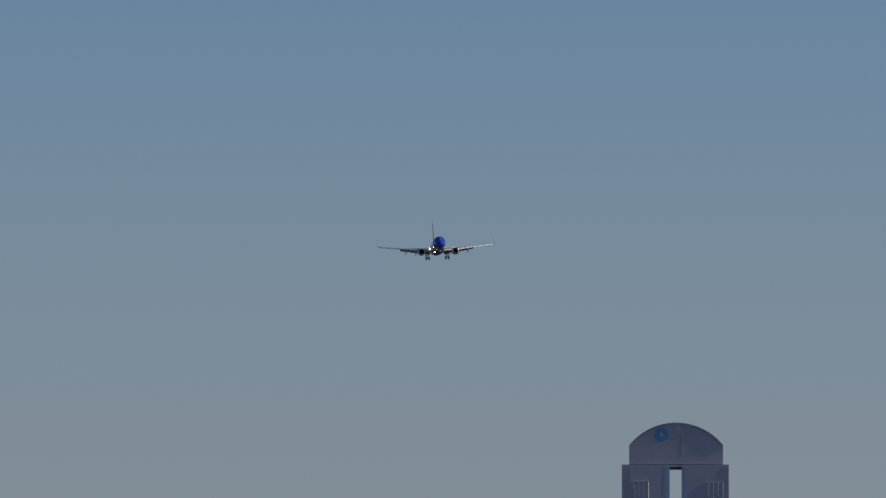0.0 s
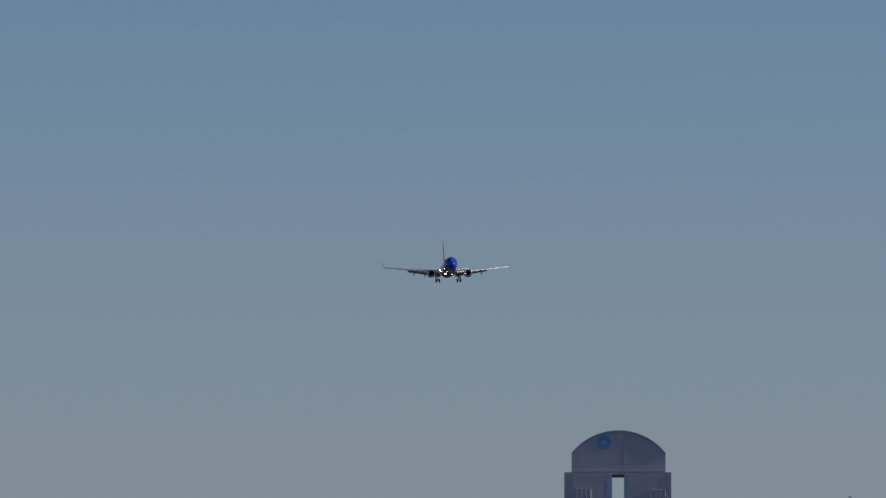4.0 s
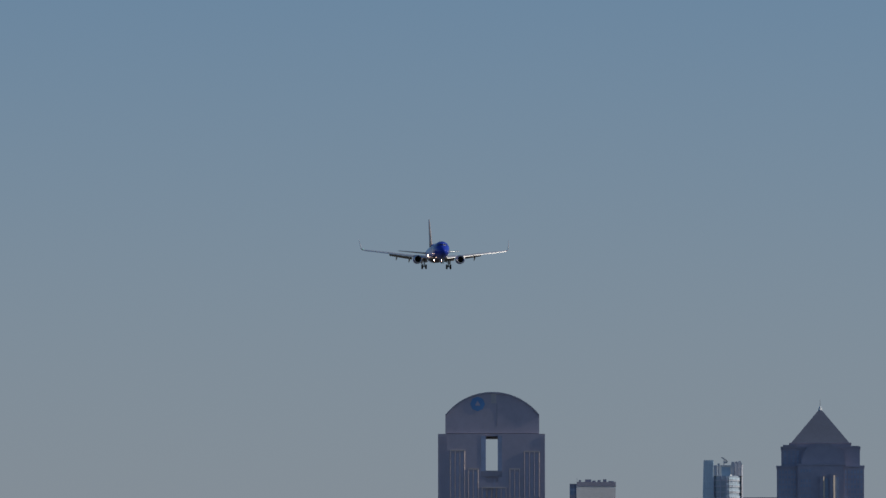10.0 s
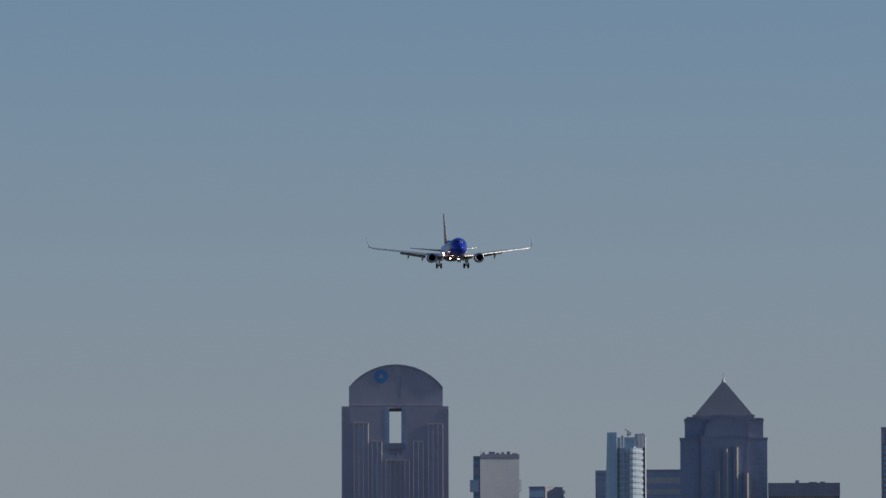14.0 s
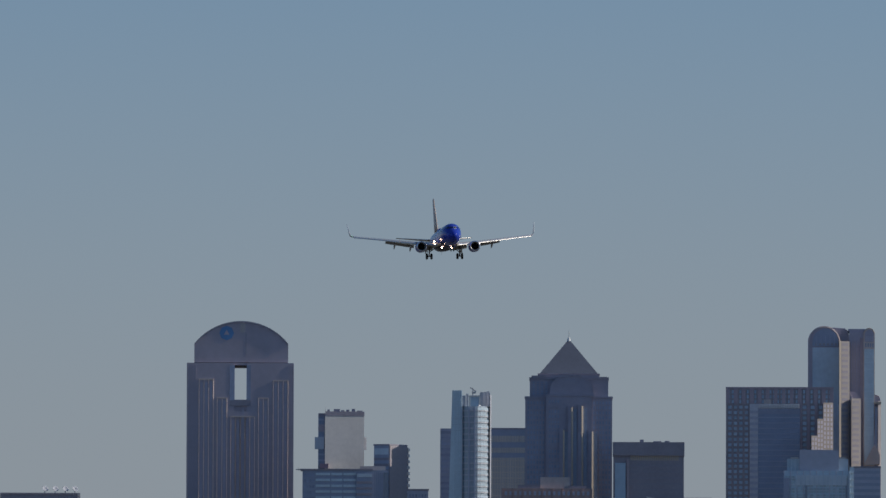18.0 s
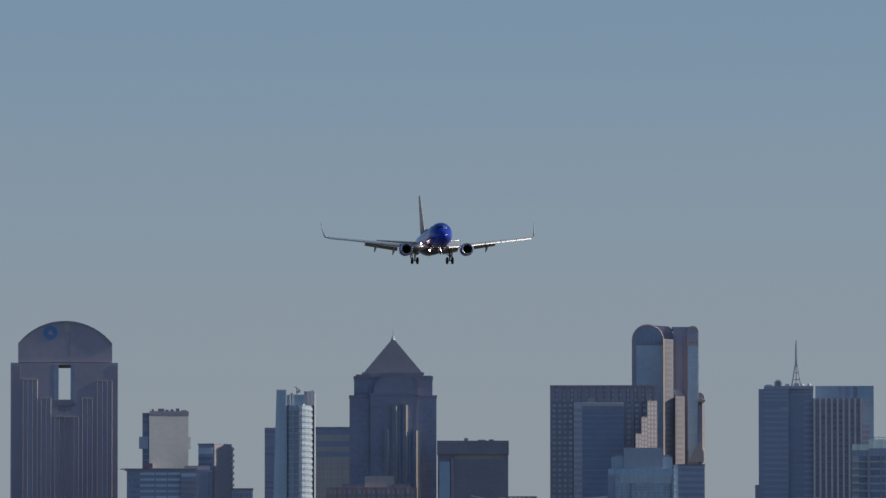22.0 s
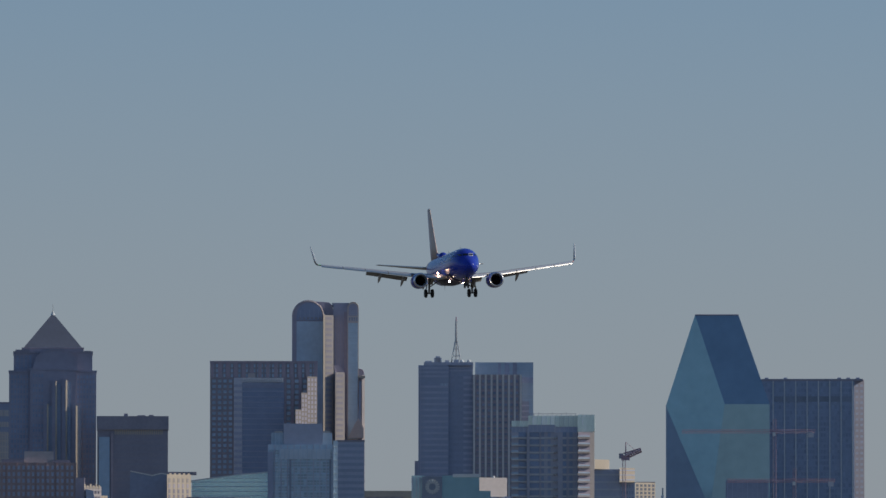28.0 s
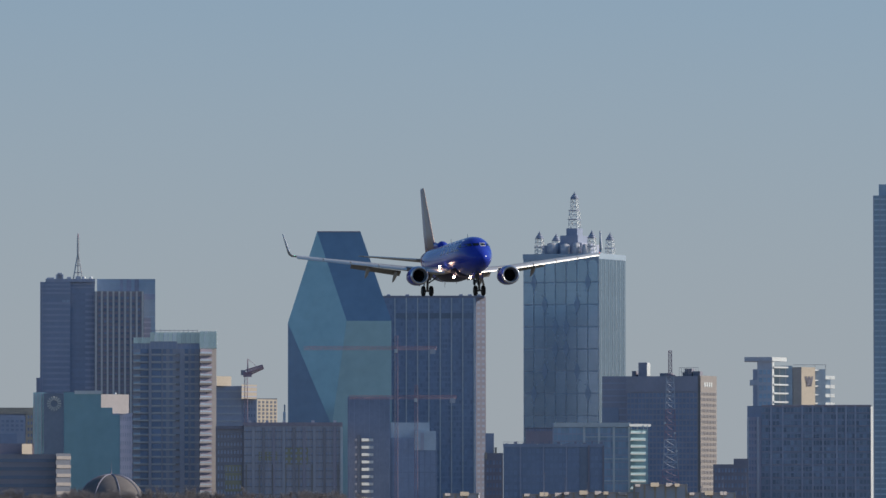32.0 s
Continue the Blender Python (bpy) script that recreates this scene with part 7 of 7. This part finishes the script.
        part("spinner", revolve([(3.22, 0.2), (3.4, 0.16), (3.6, 0.03)], c, 16), FAN, eng, "", True)
        part("exhaust", revolve([(-0.7, 0.32), (0.0, 0.5), (0.5, 0.6)], c, 20), GEAR, eng, "", True)
        part("pylon", loft([[(x, 4.95 * sgn + y, z) for y, z in ((-w, zb), (w, zb), (w * 0.6, zt), (-w * 0.6, zt))] for x, w, zb, zt in
                            ((4.2, 0.08, -0.95, -0.8), (2.5, 0.2, -1.0, -0.75), (0.5, 0.2, -1.2, -0.9), (-1.5, 0.08, -1.3, -1.1))]), PAINT_GREY, eng, "", True)
        # main gear
        bm = bmesh.new()
        rod(bm, (-1.5, 2.75 * sgn, -1.2), (-1.6, 2.86 * sgn, -3.15), 0.15, 0.12, 12)
        rod(bm, (-1.6, 2.3 * sgn, -3.15), (-1.6, 3.4 * sgn, -3.15), 0.09, seg=10)
        rod(bm, (-1.6, 2.8 * sgn, -2.35), (-1.4, 1.5 * sgn, -1.5), 0.07, seg=8)
        rod(bm, (-1.6, 2.8 * sgn, -2.4), (-0.4, 2.8 * sgn, -1.5), 0.06, seg=8)
        gear = part("main_gear", bm, GEAR, p, "grey main gear leg")
        wheel(gear, -1.6, 2.43 * sgn, -3.15, 0.56, 0.37)
        wheel(gear, -1.6, 3.29 * sgn, -3.15, 0.56, 0.37)
        bm = bmesh.new()
        bmesh.ops.create_cube(bm, size=1, matrix=pose(-1.3, 3.15 * sgn, -2.0, 12 * sgn, 0, 0) @ Matrix.Diagonal((0.9, 0.05, 1.3, 1)))
        part("gear_door", bm, PAINT_GREY, gear)
        for x, y, z, r in ((3.35, 2.43, -0.82, 0.125),):
            if sgn < 0:
                bm = bmesh.new()
                bmesh.ops.create_uvsphere(bm, u_segments=12, v_segments=8, radius=r, matrix=Matrix.Translation((x, y * sgn, z)))
                part("landing_light", bm, LANDING, p, "glowing landing light", True)
        bm = bmesh.new()
        bmesh.ops.create_uvsphere(bm, u_segments=12, v_segments=8, radius=0.13, matrix=Matrix.Translation((4.6, 0.62 if sgn > 0 else -1.15, -2.1 if sgn > 0 else -2.0)))
        part("landing_light", bm, LANDING, p, "glowing landing light", True)
    bm = bmesh.new()
    rod(bm, (11.1, 0, -1.6), (11.0, 0, -2.95), 0.11, 0.08, 12)
    rod(bm, (11.0, -0.32, -2.95), (11.0, 0.32, -2.95), 0.06, seg=8)
    rod(bm, (11.0, 0, -2.5), (12.2, 0, -1.7), 0.05, seg=8)
    gear = part("nose_gear", bm, GEAR, p, "grey nose gear leg")
    wheel(gear, 11.0, -0.22, -2.95, 0.34, 0.2)
    wheel(gear, 11.0, 0.22, -2.95, 0.34, 0.2)
    for sgn in (-1, 1):
        bm = bmesh.new()
        bmesh.ops.create_cube(bm, size=1, matrix=pose(11.2, 0.42 * sgn, -2.25, 8 * sgn, 0, 0) @ Matrix.Diagonal((1.7, 0.04, 0.6, 1)))
        part("gear_door", bm, PAINT_BLUE, gear)
    return p


airliner = aeroplane()



# ---- birds ----
FEATHER = material("dark_feathers", (0.05, 0.045, 0.04), 0.8, size=0.1)


def bird(label, span):
    b = thing("bird", label, "bird", (0, 0, 0), 0, "birds")
    s = span / 2
    part("body", loft([[(x * s, r * s * math.cos(a), r * s * math.sin(a)) for a in [k * math.pi / 4 for k in range(8)]] for x, r in
                       ((-0.75, 0.02), (-0.4, 0.1), (0, 0.16), (0.35, 0.12), (0.5, 0.08), (0.62, 0.1), (0.72, 0.07), (0.85, 0.01))]), FEATHER, b, "", True)
    for sgn in (-1, 1):
        part("wing", surface([(0.3 * s, 0.08 * s * sgn, 0.05 * s, 0.42 * s, 0), (0.36 * s, 0.5 * s * sgn, 0.28 * s, 0.36 * s, 0), (0.1 * s, s * sgn, 0.2 * s, 0.12 * s, 0)], 0.6), FEATHER, b)
    part("tail", surface([(-0.6 * s, -0.12 * s, 0, 0.4 * s, 0), (-0.6 * s, 0.12 * s, 0, 0.4 * s, 0)], 0.5), FEATHER, b)
    return b


far_bird = bird("small dark bird gliding down across the open sky", 0.3)
low_birds = [bird("small dark bird flying low past the skyline", 0.34), bird("small dark bird flapping low past the skyline", 0.3)]



# ---- movement ----
PLANE_ROWS = [
(0,-204.66,2103.80,140.53,2.19,8.86), (0.5,-200.16,2082.44,138.81,2.07,8.90), (1,-195.78,2061.23,137.03,1.94,8.93), (1.5,-191.29,2039.95,135.37,1.81,8.96),
(2,-186.75,2018.63,133.60,1.68,9.00), (2.5,-182.30,1997.41,131.61,1.54,8.98), (3,-178.03,1977.02,129.70,1.41,9.00), (3.5,-173.85,1955.97,127.68,1.27,9.02),
(4,-169.79,1935.52,125.69,1.13,8.96), (4.5,-166.21,1919.07,123.80,0.98,8.83), (5,-162.34,1899.33,121.80,0.83,8.78), (5.5,-158.03,1875.40,119.83,0.71,8.90),
(6,-153.68,1850.85,117.97,0.60,9.06), (6.5,-149.33,1826.39,116.25,0.48,9.24), (7,-144.88,1802.04,114.66,0.37,9.41), (7.5,-140.38,1777.77,113.18,0.24,9.58),
(8,-135.98,1753.84,111.48,0.04,9.75), (8.5,-131.92,1731.12,109.53,-0.05,9.92), (9,-128.04,1710.25,107.58,-0.07,10.03), (9.5,-124.02,1690.49,105.58,0.15,10.10),
(10,-119.88,1670.84,103.46,-0.02,10.15), (10.5,-115.67,1650.92,101.46,-0.36,10.20), (11,-111.28,1630.78,99.36,-0.69,10.20), (11.5,-106.91,1610.55,97.46,-1.11,10.16),
(12,-102.57,1590.30,95.84,-0.90,10.07), (12.5,-98.07,1570.06,94.12,-0.31,9.91), (13,-93.60,1549.66,92.25,0.02,9.73), (13.5,-89.14,1528.95,90.30,0.30,9.56),
(14,-84.59,1507.99,88.30,0.51,9.42), (14.5,-79.92,1486.93,86.15,0.67,9.29), (15,-75.21,1465.81,83.96,0.97,9.16), (15.5,-70.58,1444.56,81.90,1.08,9.04),
(16,-65.96,1423.11,79.84,0.92,8.96), (16.5,-61.46,1401.68,77.95,0.84,8.90), (17,-57.04,1380.62,76.25,0.86,8.83), (17.5,-52.56,1360.00,74.53,0.89,8.74),
(18,-48.14,1339.65,72.99,1.13,8.64), (18.5,-43.83,1319.41,71.64,1.24,8.55), (19,-39.77,1299.12,70.51,1.44,8.47), (19.5,-35.69,1278.69,69.37,1.70,8.39),
(20,-31.62,1257.98,68.19,1.58,8.30), (20.5,-27.46,1236.86,67.05,1.07,8.18), (21,-23.41,1215.38,65.97,0.70,8.04), (21.5,-19.45,1193.71,64.85,0.51,7.90),
(22,-15.48,1172.00,63.78,0.30,7.75), (22.5,-11.50,1150.40,62.54,0.07,7.58), (23,-7.55,1129.19,61.17,-0.18,7.40), (23.5,-3.59,1108.93,59.80,-0.29,7.24),
(24,0.36,1089.91,58.48,-0.02,7.18), (24.5,4.32,1071.61,57.14,0.29,7.26), (25,8.37,1053.49,55.73,0.05,7.38), (25.5,12.39,1035.38,54.30,-0.50,7.48),
(26,16.52,1017.23,52.77,-1.06,7.56), (26.5,20.84,999.02,51.06,-1.37,7.61), (27,25.22,980.62,49.21,-0.98,7.56), (27.5,29.66,961.54,47.20,-0.13,7.41),
(28,34.21,941.46,45.07,1.19,7.22), (28.5,38.69,920.71,42.91,1.73,7.06), (29,43.07,899.75,40.87,1.21,6.92), (29.5,47.42,878.86,38.81,0.56,6.78),
(30,51.71,858.14,36.80,0.22,6.64), (30.5,56.00,837.55,34.84,0.28,6.49), (31,60.34,816.89,32.99,0.41,6.35), (31.5,64.73,795.96,31.26,0.66,6.23),
(32,69.13,774.60,29.58,0.89,6.13), ]


def pitch(t):
    """Degrees of nose-up: the aeroplane holds its nose up, lowers it, and lifts it again before the landing."""
    steps = ((0, 2.6), (4, 2.6), (6, 1.8), (9.5, 0.6), (15, 0.6), (17, 1.3), (19, 2.7), (21, 2.6), (23, 2.1), (25, 1.4), (27, 1.0), (30, 1.5), (33, 1.6))
    for (a, p), (b, q) in zip(steps, steps[1:]):
        if t <= b:
            return p + (q - p) * (t - a) / (b - a)
    return 1.6


def motions():
    walk(airliner, [(t, pose(x, y, z, r, -pitch(t), h - 90)) for t, x, y, z, r, h in PLANE_ROWS])
    walk(far_bird, [(t, pose(-191.42 + 14.164 * t, 420, 107.82 - 5.815 * min(t, 15), 0, 0, 0)) for t in range(33)])
    walk(low_birds[0], [(t, pose(737.41 - 23.591 * t, 300, -17.44 + 1.158 * max(t, 22), 0, 0, 180)) for t in range(33)])
    walk(low_birds[1], [(t, pose(648.17 - 20.87 * t, 260, -3.2 + 0.494 * max(t, 14), 0, 0, 180)) for t in range(33)])


motions()
